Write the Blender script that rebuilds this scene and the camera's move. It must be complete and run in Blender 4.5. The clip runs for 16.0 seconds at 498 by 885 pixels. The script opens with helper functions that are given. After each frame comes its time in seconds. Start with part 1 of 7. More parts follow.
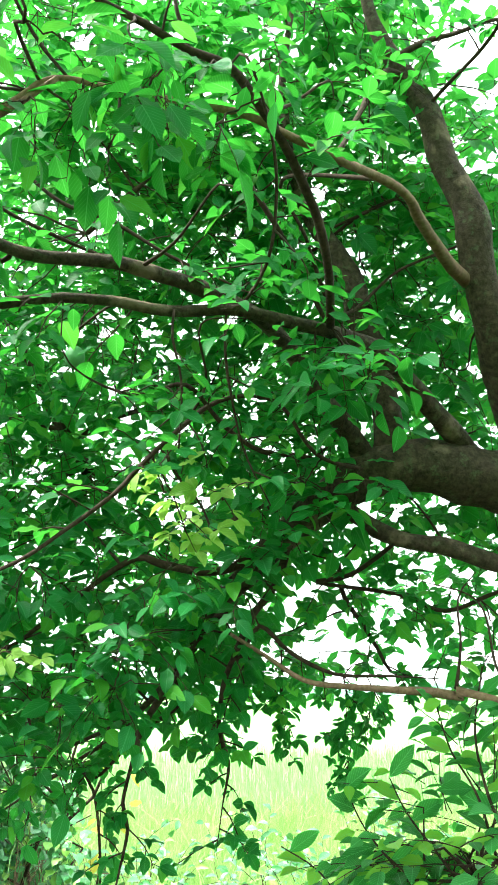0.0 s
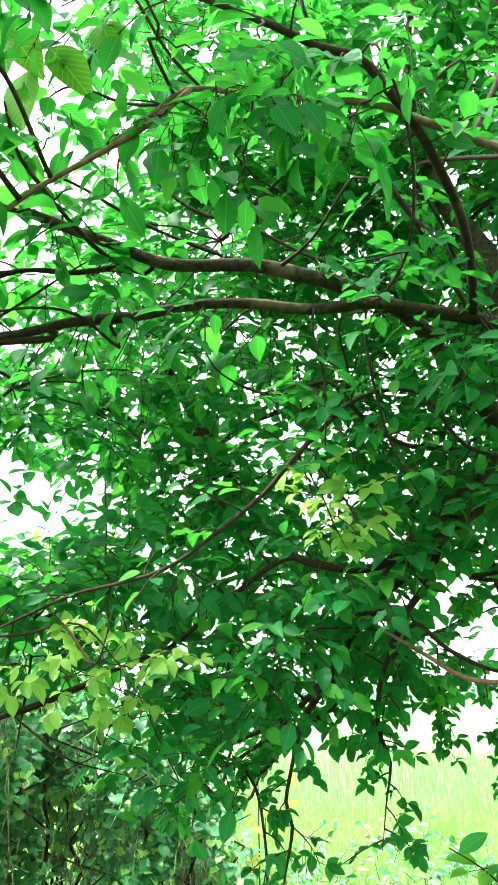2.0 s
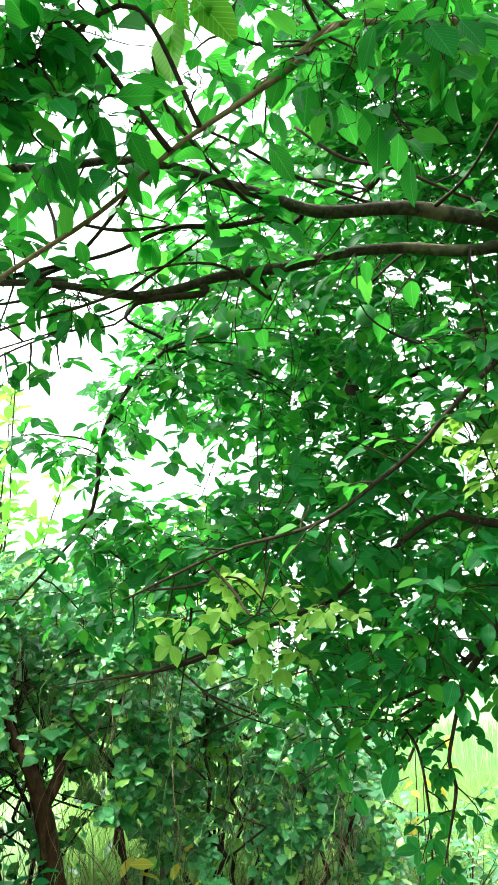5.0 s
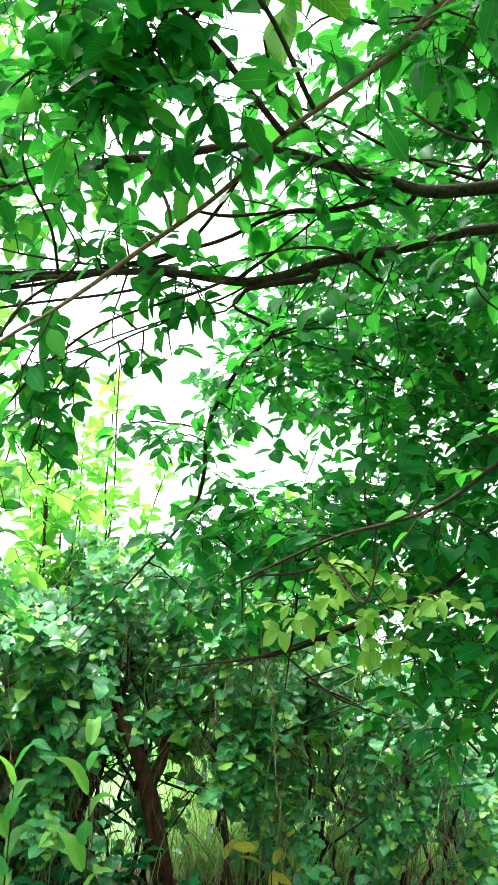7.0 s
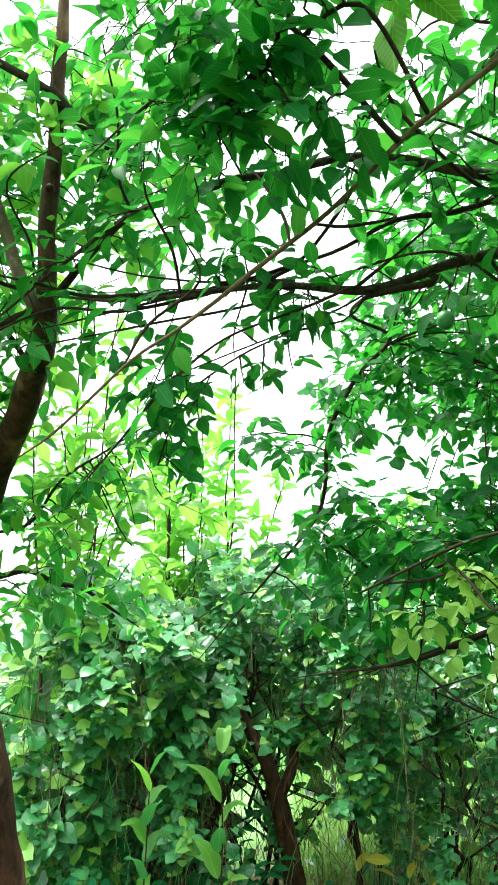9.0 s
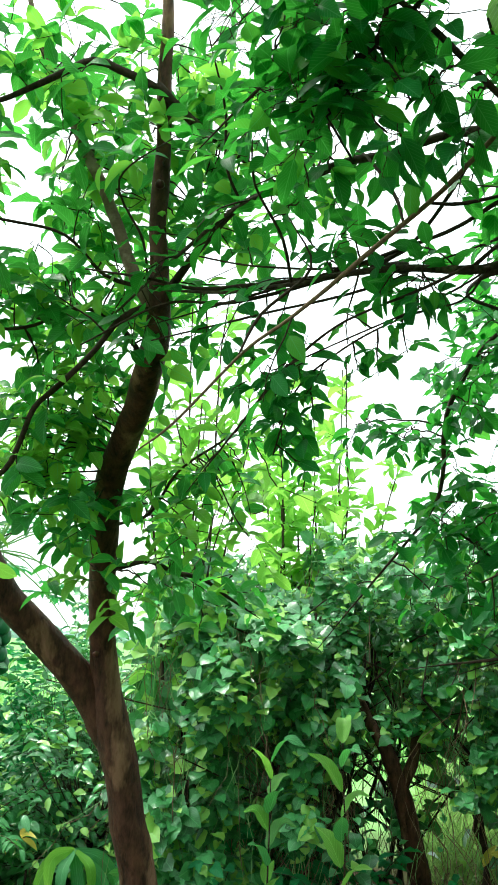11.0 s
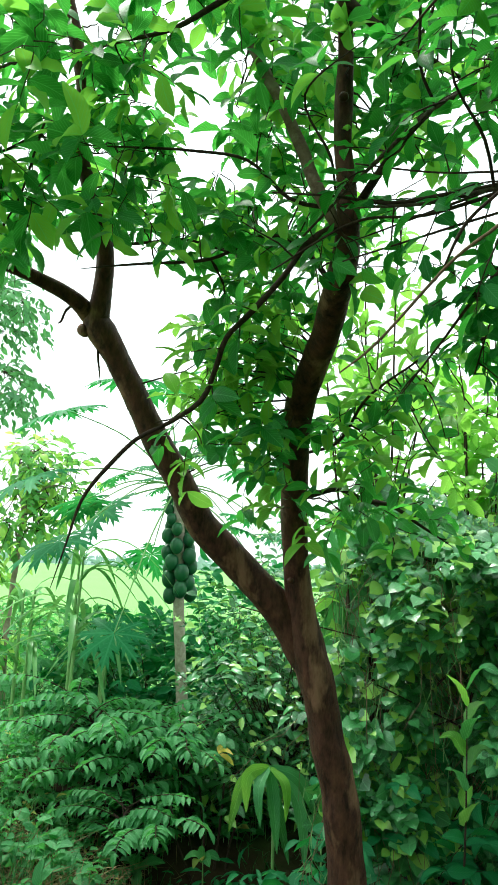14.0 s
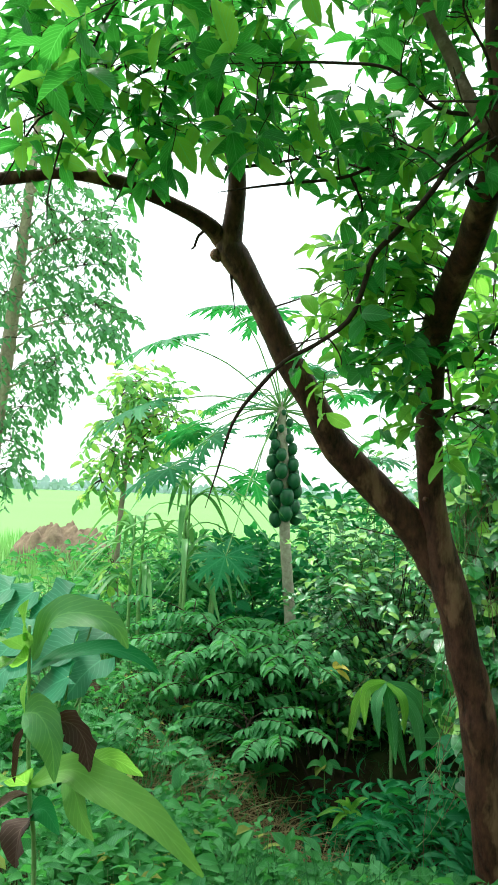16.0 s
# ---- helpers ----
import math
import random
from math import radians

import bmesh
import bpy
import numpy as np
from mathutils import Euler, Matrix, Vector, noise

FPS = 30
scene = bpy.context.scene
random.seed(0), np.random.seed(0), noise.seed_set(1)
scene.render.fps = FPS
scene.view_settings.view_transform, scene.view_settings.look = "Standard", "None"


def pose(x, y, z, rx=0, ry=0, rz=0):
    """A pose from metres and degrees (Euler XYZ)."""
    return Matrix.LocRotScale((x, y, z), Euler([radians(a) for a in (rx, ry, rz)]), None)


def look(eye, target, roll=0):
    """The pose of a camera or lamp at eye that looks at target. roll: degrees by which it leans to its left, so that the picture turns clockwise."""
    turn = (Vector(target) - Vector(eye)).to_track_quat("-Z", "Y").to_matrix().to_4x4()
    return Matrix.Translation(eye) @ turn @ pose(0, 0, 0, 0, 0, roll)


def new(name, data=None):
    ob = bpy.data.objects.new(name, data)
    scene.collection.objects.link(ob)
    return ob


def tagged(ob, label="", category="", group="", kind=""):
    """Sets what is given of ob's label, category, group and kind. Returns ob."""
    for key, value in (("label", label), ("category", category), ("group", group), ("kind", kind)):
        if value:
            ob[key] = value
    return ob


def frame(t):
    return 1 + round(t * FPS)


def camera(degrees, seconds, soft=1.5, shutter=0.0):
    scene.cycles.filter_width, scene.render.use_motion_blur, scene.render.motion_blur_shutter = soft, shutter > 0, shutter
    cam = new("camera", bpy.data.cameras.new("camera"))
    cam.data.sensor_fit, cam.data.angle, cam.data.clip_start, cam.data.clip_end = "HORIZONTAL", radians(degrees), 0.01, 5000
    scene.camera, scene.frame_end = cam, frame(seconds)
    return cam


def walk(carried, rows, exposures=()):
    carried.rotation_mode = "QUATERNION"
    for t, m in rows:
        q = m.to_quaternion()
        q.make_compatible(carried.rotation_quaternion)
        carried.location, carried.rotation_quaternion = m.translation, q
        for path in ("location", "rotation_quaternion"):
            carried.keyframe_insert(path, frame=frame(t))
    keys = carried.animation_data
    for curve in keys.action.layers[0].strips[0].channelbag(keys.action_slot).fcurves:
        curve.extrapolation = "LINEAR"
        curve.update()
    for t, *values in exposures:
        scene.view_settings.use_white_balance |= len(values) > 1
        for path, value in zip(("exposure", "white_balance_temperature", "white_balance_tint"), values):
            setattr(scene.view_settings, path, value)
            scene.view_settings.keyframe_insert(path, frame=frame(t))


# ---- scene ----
cam = camera(32.9, 16.0, 1.6)
PATH = [
    (0, (-0.459, 0.458, 1.538), (-0.464, 2.373, 2.112), -0.6),
    (0.5, (-0.468, 0.459, 1.539), (-0.572, 2.366, 2.132), -0.8),
    (1, (-0.482, 0.457, 1.532), (-0.679, 2.357, 2.127), -1.1),
    (1.5, (-0.491, 0.462, 1.529), (-0.762, 2.354, 2.119), -1.2),
    (2, (-0.494, 0.46, 1.529), (-0.811, 2.347, 2.111), -0.9),
    (2.5, (-0.499, 0.472, 1.522), (-0.862, 2.355, 2.09), -0.1),
    (3, (-0.51, 0.485, 1.513), (-0.923, 2.364, 2.059), 0.1),
    (3.5, (-0.519, 0.488, 1.506), (-0.989, 2.355, 2.048), 0.2),
    (4, (-0.519, 0.493, 1.501), (-1.05, 2.346, 2.033), 0.3),
    (6.5, (-0.555, 0.482, 1.484), (-1.365, 2.244, 1.975), 1.5),
    (7, (-0.564, 0.481, 1.482), (-1.423, 2.219, 1.97), 2.1),
    (7.5, (-0.561, 0.475, 1.472), (-1.491, 2.172, 1.977), 2.4),
    (8, (-0.564, 0.471, 1.472), (-1.549, 2.141, 1.965), 2.3),
    (8.5, (-0.57, 0.459, 1.472), (-1.609, 2.095, 1.964), 2.1),
    (9, (-0.573, 0.451, 1.473), (-1.663, 2.05, 1.976), 2.1),
    (11.5, (-0.598, 0.455, 1.473), (-1.948, 1.86, 1.923), 2.2),
    (12, (-0.608, 0.464, 1.467), (-2.008, 1.828, 1.891), 1.5),
    (12.5, (-0.62, 0.469, 1.465), (-2.078, 1.779, 1.862), 1.3),
    (13, (-0.635, 0.456, 1.461), (-2.149, 1.711, 1.83), 1.7),
    (13.5, (-0.652, 0.435, 1.454), (-2.197, 1.656, 1.802), 2.5),
    (14, (-0.68, 0.418, 1.45), (-2.26, 1.607, 1.75), 2.7),
    (14.5, (-0.718, 0.392, 1.43), (-2.33, 1.558, 1.626), 2.4),
    (15, (-0.759, 0.347, 1.411), (-2.382, 1.505, 1.567), 1.9),
    (15.5, (-0.787, 0.289, 1.415), (-2.444, 1.399, 1.569), 0.7),
    (16, (-0.779, 0.232, 1.417), (-2.475, 1.284, 1.54), 1.9),
]
walk(cam, [(t, look(eye, target, roll)) for t, eye, target, roll in PATH],
     exposures=[(0, 1.88, 6420, 0), (3, 1.75, 6420, 0), (7, 1.36, 6400, 0), (9, 1.12, 6380, 0), (11.5, 0.57, 6340, 0), (16, 0.40, 6340, 0)])

# ---- light: a bright overcast sky, a veiled sun high over the path ----
SUN_EL, SUN_AZ = 60, 100           # degrees; azimuth to the left of straight ahead
world = bpy.data.worlds.new("overcast_sky")
scene.world = world
world.use_nodes = True
wn = world.node_tree.nodes
wl = world.node_tree.links
wn.clear()
sky = wn.new("ShaderNodeTexSky")
sky.sky_type = "NISHITA"
sky.sun_disc = False
sky.sun_elevation = radians(SUN_EL)
sky.sun_rotation = radians(-SUN_AZ)
sky.air_density, sky.dust_density, sky.ozone_density = 1.0, 6.0, 1.0
cloud = wn.new("ShaderNodeMix")
cloud.data_type = "RGBA"
cloud.inputs[0].default_value = 0.72
cloud.inputs[7].default_value = (12.5, 13.0, 13.0, 1)
bg = wn.new("ShaderNodeBackground")
bg.inputs[1].default_value = 0.14
wout = wn.new("ShaderNodeOutputWorld")
wl.new(sky.outputs[0], cloud.inputs[6])
wl.new(cloud.outputs[2], bg.inputs[0])
wl.new(bg.outputs[0], wout.inputs[0])
sun = new("sun", bpy.data.lights.new("sun", "SUN"))
sun.data.energy, sun.data.angle, sun.data.color = 3.4, radians(10), (1.0, 0.96, 0.88)
se, sa = radians(SUN_EL), radians(SUN_AZ)
sun.matrix_world = look((-math.sin(sa) * math.cos(se) * 50, math.cos(sa) * math.cos(se) * 50, math.sin(se) * 50), (0, 0, 0))

# ---- kit ----
BASE = {}


def thing(name, base, label, category, group="", kind=""):
    """An Empty at its base that parents the parts; meshes are given in world places."""
    ob = new(name)
    ob.location = base
    ob.empty_display_size = 0.1
    BASE[ob] = Vector(base)
    return tagged(ob, label, category, group, kind)


def link(name, me, mat, parent=None, label="", kind=""):
    ob = new(name, me)
    if mat:
        me.materials.append(mat)
    if parent:
        ob.parent = parent
        BASE[ob] = BASE[parent]
    return tagged(ob, label, kind=kind)


def mesh_of(name, v, f, uv=None, base=None):
    """A mesh from an array of places and an array of triangles or quads."""
    v = np.asarray(v, dtype=np.float64)
    f = np.asarray(f, dtype=np.int32)
    if base is not None:
        v = v - np.array(base)
    me = bpy.data.meshes.new(name)
    n, k = f.shape
    me.vertices.add(len(v))
    me.vertices.foreach_set("co", v.astype(np.float32).ravel())
    me.loops.add(n * k)
    me.loops.foreach_set("vertex_index", f.ravel())
    me.polygons.add(n)
    me.polygons.foreach_set("loop_start", np.arange(0, n * k, k, dtype=np.int32))
    me.polygons.foreach_set("loop_total", np.full(n, k, dtype=np.int32))
    me.polygons.foreach_set("use_smooth", np.ones(n, dtype=bool))
    if uv is not None:
        lay = me.uv_layers.new(name="UVMap")
        lay.data.foreach_set("uv", np.asarray(uv)[f.ravel()].astype(np.float32).ravel())
    me.update(calc_edges=True)
    return me


def unit(a):
    return a / np.maximum(np.linalg.norm(a, axis=-1, keepdims=True), 1e-9)


def face_up(v, f):
    """The triangles turned so that all look to the upper side."""
    v, f = np.array(v, float), np.array(f)
    a, b, c = (v[f[:, k]] for k in range(3))
    over = np.cross(b - a, c - a)[:, 2] < 0
    f[over] = f[over][:, [0, 2, 1]]
    return f


def leaf_shape(rows=4, widest=0.42, point=1.3, fold=0.18, curl=0.16, wave=0.0, heel=0.75):
    """A leaf 1 long along y and 1 wide at most: a folded, curling blade with a midrib."""
    v, uv, f = [(0, 0, 0)], [(0.5, 0)], []
    for i in range(1, rows + 1):
        s = i / (rows + 1)
        a = s / widest if s < widest else (1 - s) / (1 - widest)
        w = 0.5 * math.sin(min(a, 1) * math.pi / 2) ** (heel if s < widest else point)
        z = curl * (s - 2.2 * s * s)
        k = wave * math.sin(i * 2.4)
        v += [(-w, s, z + fold * w * 2 + k * w), (0, s, z), (w, s, z + fold * w * 2 - k * w)]
        uv += [(0.5 - w, s), (0.5, s), (0.5 + w, s)]
    v.append((0, 1, curl * -1.2))
    uv.append((0.5, 1))
    f += [(0, 2, 1), (0, 3, 2)]
    for i in range(rows - 1):
        a, b = 1 + 3 * i, 4 + 3 * i
        f += [(a, a + 1, b + 1), (a, b + 1, b), (a + 1, a + 2, b + 2), (a + 1, b + 2, b + 1)]
    e, a = len(v) - 1, 1 + 3 * (rows - 1)
    f += [(a, a + 1, e), (a + 1, a + 2, e)]
    return np.array(v, float), face_up(v, f), np.array(uv, float)


def heart_shape(fold=0.1, curl=0.12, wave=0.1):
    """A heart-shaped leaf 1 long and 1 wide: two round lobes behind the stalk, a midrib and a pointed tip."""
    rim = ((-0.10, 0.16), (-0.12, 0.34), (0.03, 0.48), (0.24, 0.53), (0.46, 0.47), (0.68, 0.35), (0.87, 0.17))
    v, uv = [], []
    for k, s in enumerate((0.0, 0.25, 0.5, 0.75)):
        v.append((0, s, curl * (s - 2.0 * s * s)))
        uv.append((0.5, s))
    for sg in (-1, 1):
        for k, (y, x) in enumerate(rim):
            v.append((sg * x, y, curl * (y - 2.0 * y * y) + fold * x + wave * 0.12 * math.sin(k * 2.3 + sg)))
            uv.append((0.5 + sg * x, max(y, 0)))
    v.append((0, 1, -curl))
    uv.append((0.5, 1))
    f, tip = [], len(v) - 1
    for b in (4, 11):
        for mid, i, j in ((0, 0, 1), (0, 1, 2), (0, 2, 3), (1, 3, 4), (2, 4, 5), (3, 5, 6)):
            f.append((mid, b + i, b + j))
        f += [(0, 1, b + 3), (1, 2, b + 4), (2, 3, b + 5), (3, tip, b + 6)]
    return np.array(v, float), face_up(v, f), np.array(uv, float)


class Leaves:
    """Gathers leaves (place, direction, upper side, length, width) for one mesh or for parts."""

    def __init__(self):
        self.p, self.d, self.n, self.s = [], [], [], []

    def add(self, p, d, n, length, width):
        self.p.append(p), self.d.append(d), self.n.append(n), self.s.append((width, length, length))

    def frames(self):
        p, d, n, s = (np.array(a, float) for a in (self.p, self.d, self.n, self.s))
        y = unit(d)
        x = unit(np.cross(y, n))
        return p, np.stack([x, y, np.cross(x, y)], axis=2), s

    def build(self, name, mat, parent, shapes, label="", kind="stuff"):
        if not self.p:
            return None
        p, r, s = self.frames()
        vs, fs, us, off = [], [], [], 0
        pick = np.arange(len(p)) % len(shapes)
        for k, (v, f, uv) in enumerate(shapes):
            i = np.nonzero(pick == k)[0]
            w = np.einsum("nij,nkj->nki", r[i], v[None] * s[i][:, None]) + p[i][:, None]
            vs.append(w.reshape(-1, 3))
            fs.append((f[None] + (np.arange(len(i)) * len(v))[:, None, None]).reshape(-1, 3) + off)
            us.append(np.tile(uv, (len(i), 1)))
            off += len(i) * len(v)
        return link(name, mesh_of(name, np.concatenate(vs), np.concatenate(fs), np.concatenate(us), BASE[parent] if parent else None), mat, parent, label, kind)

    def rest(self, start):
        """The leaves past the first few."""
        o = Leaves()
        o.p, o.d, o.n, o.s = self.p[start:], self.d[start:], self.n[start:], self.s[start:]
        return o

    def parts(self, name, mat, parent, shapes, most=300):
        """The same leaves as objects of their own on shared meshes."""
        mes = []
        for v, f, uv in shapes:
            me = mesh_of(name, v, f, uv)
            me.materials.append(mat)
            mes.append(me)
        p, r, s = self.frames()
        for i in range(min(most, len(p))):
            ob = new(name, mes[i % len(mes)])
            ob.parent = parent
            BASE[ob] = BASE[parent]
            ob.matrix_basis = Matrix.LocRotScale(Vector(p[i]) - BASE[parent], Matrix(r[i].tolist()).to_quaternion(), Vector(s[i]))


class Sticks:
    """Gathers thin tapered twigs and stalks for one mesh."""

    def __init__(self):
        self.a, self.b, self.r = [], [], []

    def add(self, a, b, ra, rb):
        self.a.append(a), self.b.append(b), self.r.append((ra, rb))

    def run(self, pts, ra, rb):
        n = len(pts) - 1
        for i in range(n):
            self.add(pts[i], pts[i + 1], ra + (rb - ra) * i / n, ra + (rb - ra) * (i + 1) / n)

    def build(self, name, mat, parent, label="", sides=5, kind="stuff"):
        if not self.a:
            return None
        a, b, r = np.array(self.a, float), np.array(self.b, float), np.array(self.r)
        d = unit(b - a)
        ref = np.where(np.abs(d[:, 2:3]) > 0.9, [[1.0, 0, 0]], [[0, 0, 1.0]])
        x = unit(np.cross(d, ref))
        y = np.cross(d, x)
        an = np.arange(sides) * 2 * math.pi / sides
        ring = np.cos(an)[None, :, None] * x[:, None] + np.sin(an)[None, :, None] * y[:, None]
        v = np.concatenate([a[:, None] + ring * r[:, :1, None], b[:, None] + ring * r[:, 1:, None]], axis=1)
        k = np.arange(sides)
        f = np.stack([k, (k + 1) % sides, (k + 1) % sides + sides, k + sides], axis=1)
        f = (f[None] + (np.arange(len(a)) * 2 * sides)[:, None, None]).reshape(-1, 4)
        return link(name, mesh_of(name, v.reshape(-1, 3), f, None, BASE[parent] if parent else None), mat, parent, label, kind)


def spline(pts, step=0.03):
    """Places and radii along a smooth line through the given (x, y, z, r)."""
    p = np.array(pts, float)
    p = np.vstack([2 * p[0] - p[1], p, 2 * p[-1] - p[-2]])
    out = []
    for i in range(1, len(p) - 2):
        n = max(2, int(np.linalg.norm(p[i + 1, :3] - p[i, :3]) / step))
        for k in range(n):
            t = k / n
            out.append(0.5 * (2 * p[i] + (p[i + 1] - p[i - 1]) * t + (2 * p[i - 1] - 5 * p[i] + 4 * p[i + 1] - p[i + 2]) * t * t + (3 * p[i] - p[i - 1] - 3 * p[i + 1] + p[i + 2]) * t ** 3))
    out.append(p[-2])
    q = np.array(out)
    q[:, 3] = np.maximum(q[:, 3], 0.0008)
    return q


def limb(name, pts, mat, parent, sides=12, rough=0.10, crook=0.006, step=0.03, label=""):
    """A round limb with knots, small crooks and closed ends."""
    q = spline(pts, step)
    v, f = [], []
    up = Vector((0.3, 0.2, 0.93))
    seed = Vector((pts[0][0] * 7.1, pts[0][1] * 3.3, pts[0][2] * 5.7))
    for i, (x, y, z, r) in enumerate(q):
        c = Vector((x, y, z))
        c += noise.noise_vector(c * 6 + seed) * min(crook, r * 0.6)
        d = Vector(q[min(i + 1, len(q) - 1)][:3]) - Vector(q[max(i - 1, 0)][:3])
        d.normalize()
        a = up - d * up.dot(d)
        a.normalize()
        up = a
        b = d.cross(a)
        for k in range(sides):
            t = 2 * math.pi * k / sides
            o = a * math.cos(t) + b * math.sin(t)
            w = r * (1 + rough * noise.noise((c + o * r * 1.6) * (2.2 / max(r, 0.012)) * 0.35 + seed) + rough * 1.2 * noise.noise(c * 9 + seed))
            v.append(c + o * w)
    n = len(q)
    for i in range(n - 1):
        for k in range(sides):
            f.append((i * sides + k, i * sides + (k + 1) % sides, (i + 1) * sides + (k + 1) % sides, (i + 1) * sides + k))
    for i, c in ((0, q[0]), (n - 1, q[-1])):
        v.append(Vector(c[:3]))
        m = len(v) - 1
        for k in range(sides):
            a, b = i * sides + k, i * sides + (k + 1) % sides
            f.append((b, a, m, m) if i == 0 else (a, b, m, m))
    me = bpy.data.meshes.new(name)
    base = BASE[parent] if parent else Vector()
    me.from_pydata([p - base for p in v], [], [t if t[2] != t[3] else t[:3] for t in f])
    me.polygons.foreach_set("use_smooth", np.ones(len(me.polygons), dtype=bool))
    ob = link(name, me, mat, parent, label)
    return ob, q


def tied(pts, skeleton, most=0.4):
    """The same branch with its thick ends run into the nearest limb."""
    pts = [tuple(p) for p in pts]
    for end in (0, -1):
        p = pts[end]
        if end == -1 and p[3] <= pts[0][3]:
            if p[3] > 0.0025:
                pts.append((*(2 * np.array(p[:3]) - np.array(pts[-2][:3])), 0.001))
            continue
        gaps = np.linalg.norm(skeleton[:, :3] - np.array(p[:3]), axis=1)
        i = int(np.argmin(gaps))
        if 0.012 < gaps[i] < most and skeleton[i, 3] > p[3] * 0.7:
            q = (*skeleton[i, :3], p[3] * 1.15)
            pts = [q] + pts if end == 0 else pts + [q]
    return pts


OPEN_SIDE = np.array([-0.05, -0.50, 0.0])    # leaves turn a little towards the light of the path


def spray(rng, leaves, sticks, p, d, length, n, size, droop=0.35, kind="three", thick=0.0022, spread=0.9, lift=0.85):
    """One twig with its leaves: 'three' leaflets on a stalk, 'pair' opposite leaves, or 'one' by turns."""
    p, d = np.array(p, float), unit(np.array(d, float))
    k = 4
    pts = [p]
    for i in range(k):
        d = unit(d + np.array([rng.normal(0, 0.12), rng.normal(0, 0.12), -droop / k + rng.normal(0, 0.06)]))
        pts.append(pts[-1] + d * length / k)
    if sticks is not None:
        sticks.run(pts, thick, thick * 0.45)
    side = unit(np.cross(d, [0, 0, 1.0]) + 1e-6)
    turn = rng.uniform(0, 6.28)
    for i in range(n):
        s = (i + 0.7) / n * k
        j = min(int(s), k - 1)
        q = pts[j] + (pts[j + 1] - pts[j]) * (s - j)
        ax = unit(pts[j + 1] - pts[j])
        for sg in ((1, -1) if kind == "pair" else ((1,) if i % 2 else (-1,))):
            up = np.array([0, 0, 1.0])
            if kind == "pair" and i % 2:
                o = unit(np.cross(ax, side)) * sg
            else:
                o = side * sg
            out = unit(ax * rng.uniform(0.35, 0.9) + o * spread + np.array([rng.normal(0, 0.25), rng.normal(0, 0.25), rng.normal(0.05 if kind == "pair" else -0.12, 0.22) - droop * 0.3]))
            nor = unit(up * lift + OPEN_SIDE + rng.normal(0, 0.36, 3))
            z = size * rng.uniform(0.65, 1.2)
            if kind == "three":
                st = q + out * z * 0.4
                if sticks is not None:
                    sticks.add(q, st, 0.0011, 0.0009)
                lat = unit(np.cross(out, nor))
                leaves.add(st, out + rng.normal(0, 0.15, 3), nor, z, z * rng.uniform(0.5, 0.62))
                leaves.add(st, out * 0.35 + lat + rng.normal(0, 0.15, 3), nor + rng.normal(0, 0.2, 3), z * 0.8, z * 0.46)
                leaves.add(st, out * 0.35 - lat + rng.normal(0, 0.15, 3), nor + rng.normal(0, 0.2, 3), z * 0.8, z * 0.46)
            elif kind == "wide":
                st = q + out * z * 0.18
                if sticks is not None:
                    sticks.add(q, st, 0.0011, 0.0009)
                leaves.add(st, out, nor, z, z * rng.uniform(0.46, 0.60))
            else:
                leaves.add(q, out, nor, z, z * rng.uniform(0.4, 0.52))


def clump(rng, leaves, sticks, c, r, twigs, skeleton, size, kind="three", n=4, droop=0.35, reach=0.30, flat=0.85, thick=0.0018, keep=None):
    """A bunch of twigs round the place c, tied by a bent branchlet to the nearest limb."""
    c = np.array(c, float)
    if skeleton is not None:
        near = skeleton[np.argmin(np.linalg.norm(skeleton[:, :3] - c, axis=1))]
        gap = np.linalg.norm(near[:3] - c)
        if gap < 0.9:
            mid = (near[:3] + c) / 2 + rng.normal(0, 0.06, 3) * gap + np.array([0, 0, 0.08 * gap])
            r0 = min(near[3] * 0.7, 0.003 + 0.0025 * gap)
            ps = [near[:3] * (1 - t) ** 2 + 2 * mid * t * (1 - t) + c * t * t for t in np.linspace(0, 1, 7)]
            ps = [ps[0]] + [p + rng.normal(0, 0.003, 3) for p in ps[1:-1]] + [c]
            if keep is None or keep(c):
                sticks.run(ps, r0, 0.002)
    for i in range(twigs):
        o = unit(rng.normal(0, 1, 3)) * r * rng.uniform(0.15, 1.0) ** 0.6
        o[2] *= flat
        p = c + o
        if keep is not None and not keep(p):
            continue
        st = c + o * rng.uniform(0.0, 0.35)
        if i % 2 == 0:
            sticks.run([st, (st + p) / 2 + rng.normal(0, 0.008, 3), p], thick, thick * 0.8)
        d = unit(o) + rng.normal(0, 0.5, 3)
        spray(rng, leaves, sticks, p, d, reach * rng.uniform(0.6, 1.2), n, size, droop, kind, thick)


def dress(rng, leaves, sticks, q, every, reach, size, kind="three", n=4, start=0.0, droop=0.3, rise=0.2, keep=None):
    """Side twigs along a limb."""
    pos = np.cumsum(np.r_[0, np.linalg.norm(np.diff(q[:, :3], axis=0), axis=1)])
    s = pos[-1] * start
    while s < pos[-1]:
        i = min(int(np.searchsorted(pos, s)), len(q) - 2)
        ax = unit(q[i + 1, :3] - q[i, :3])
        o = unit(np.cross(ax, rng.normal(0, 1, 3)))
        d = unit(ax * 0.5 + o + np.array([0, 0, rise]))
        if keep is None or keep(q[i, :3]):
            spray(rng, leaves, sticks, q[i, :3], d, reach * rng.uniform(0.5, 1.3), n, size, droop, kind, 0.0028)
        s += every * rng.uniform(0.5, 1.5)

# ---- materials ----
def nodes_of(name):
    m = bpy.data.materials.new(name)
    m.use_nodes = True
    t = m.node_tree
    t.nodes.clear()
    return m, t.nodes, t.links


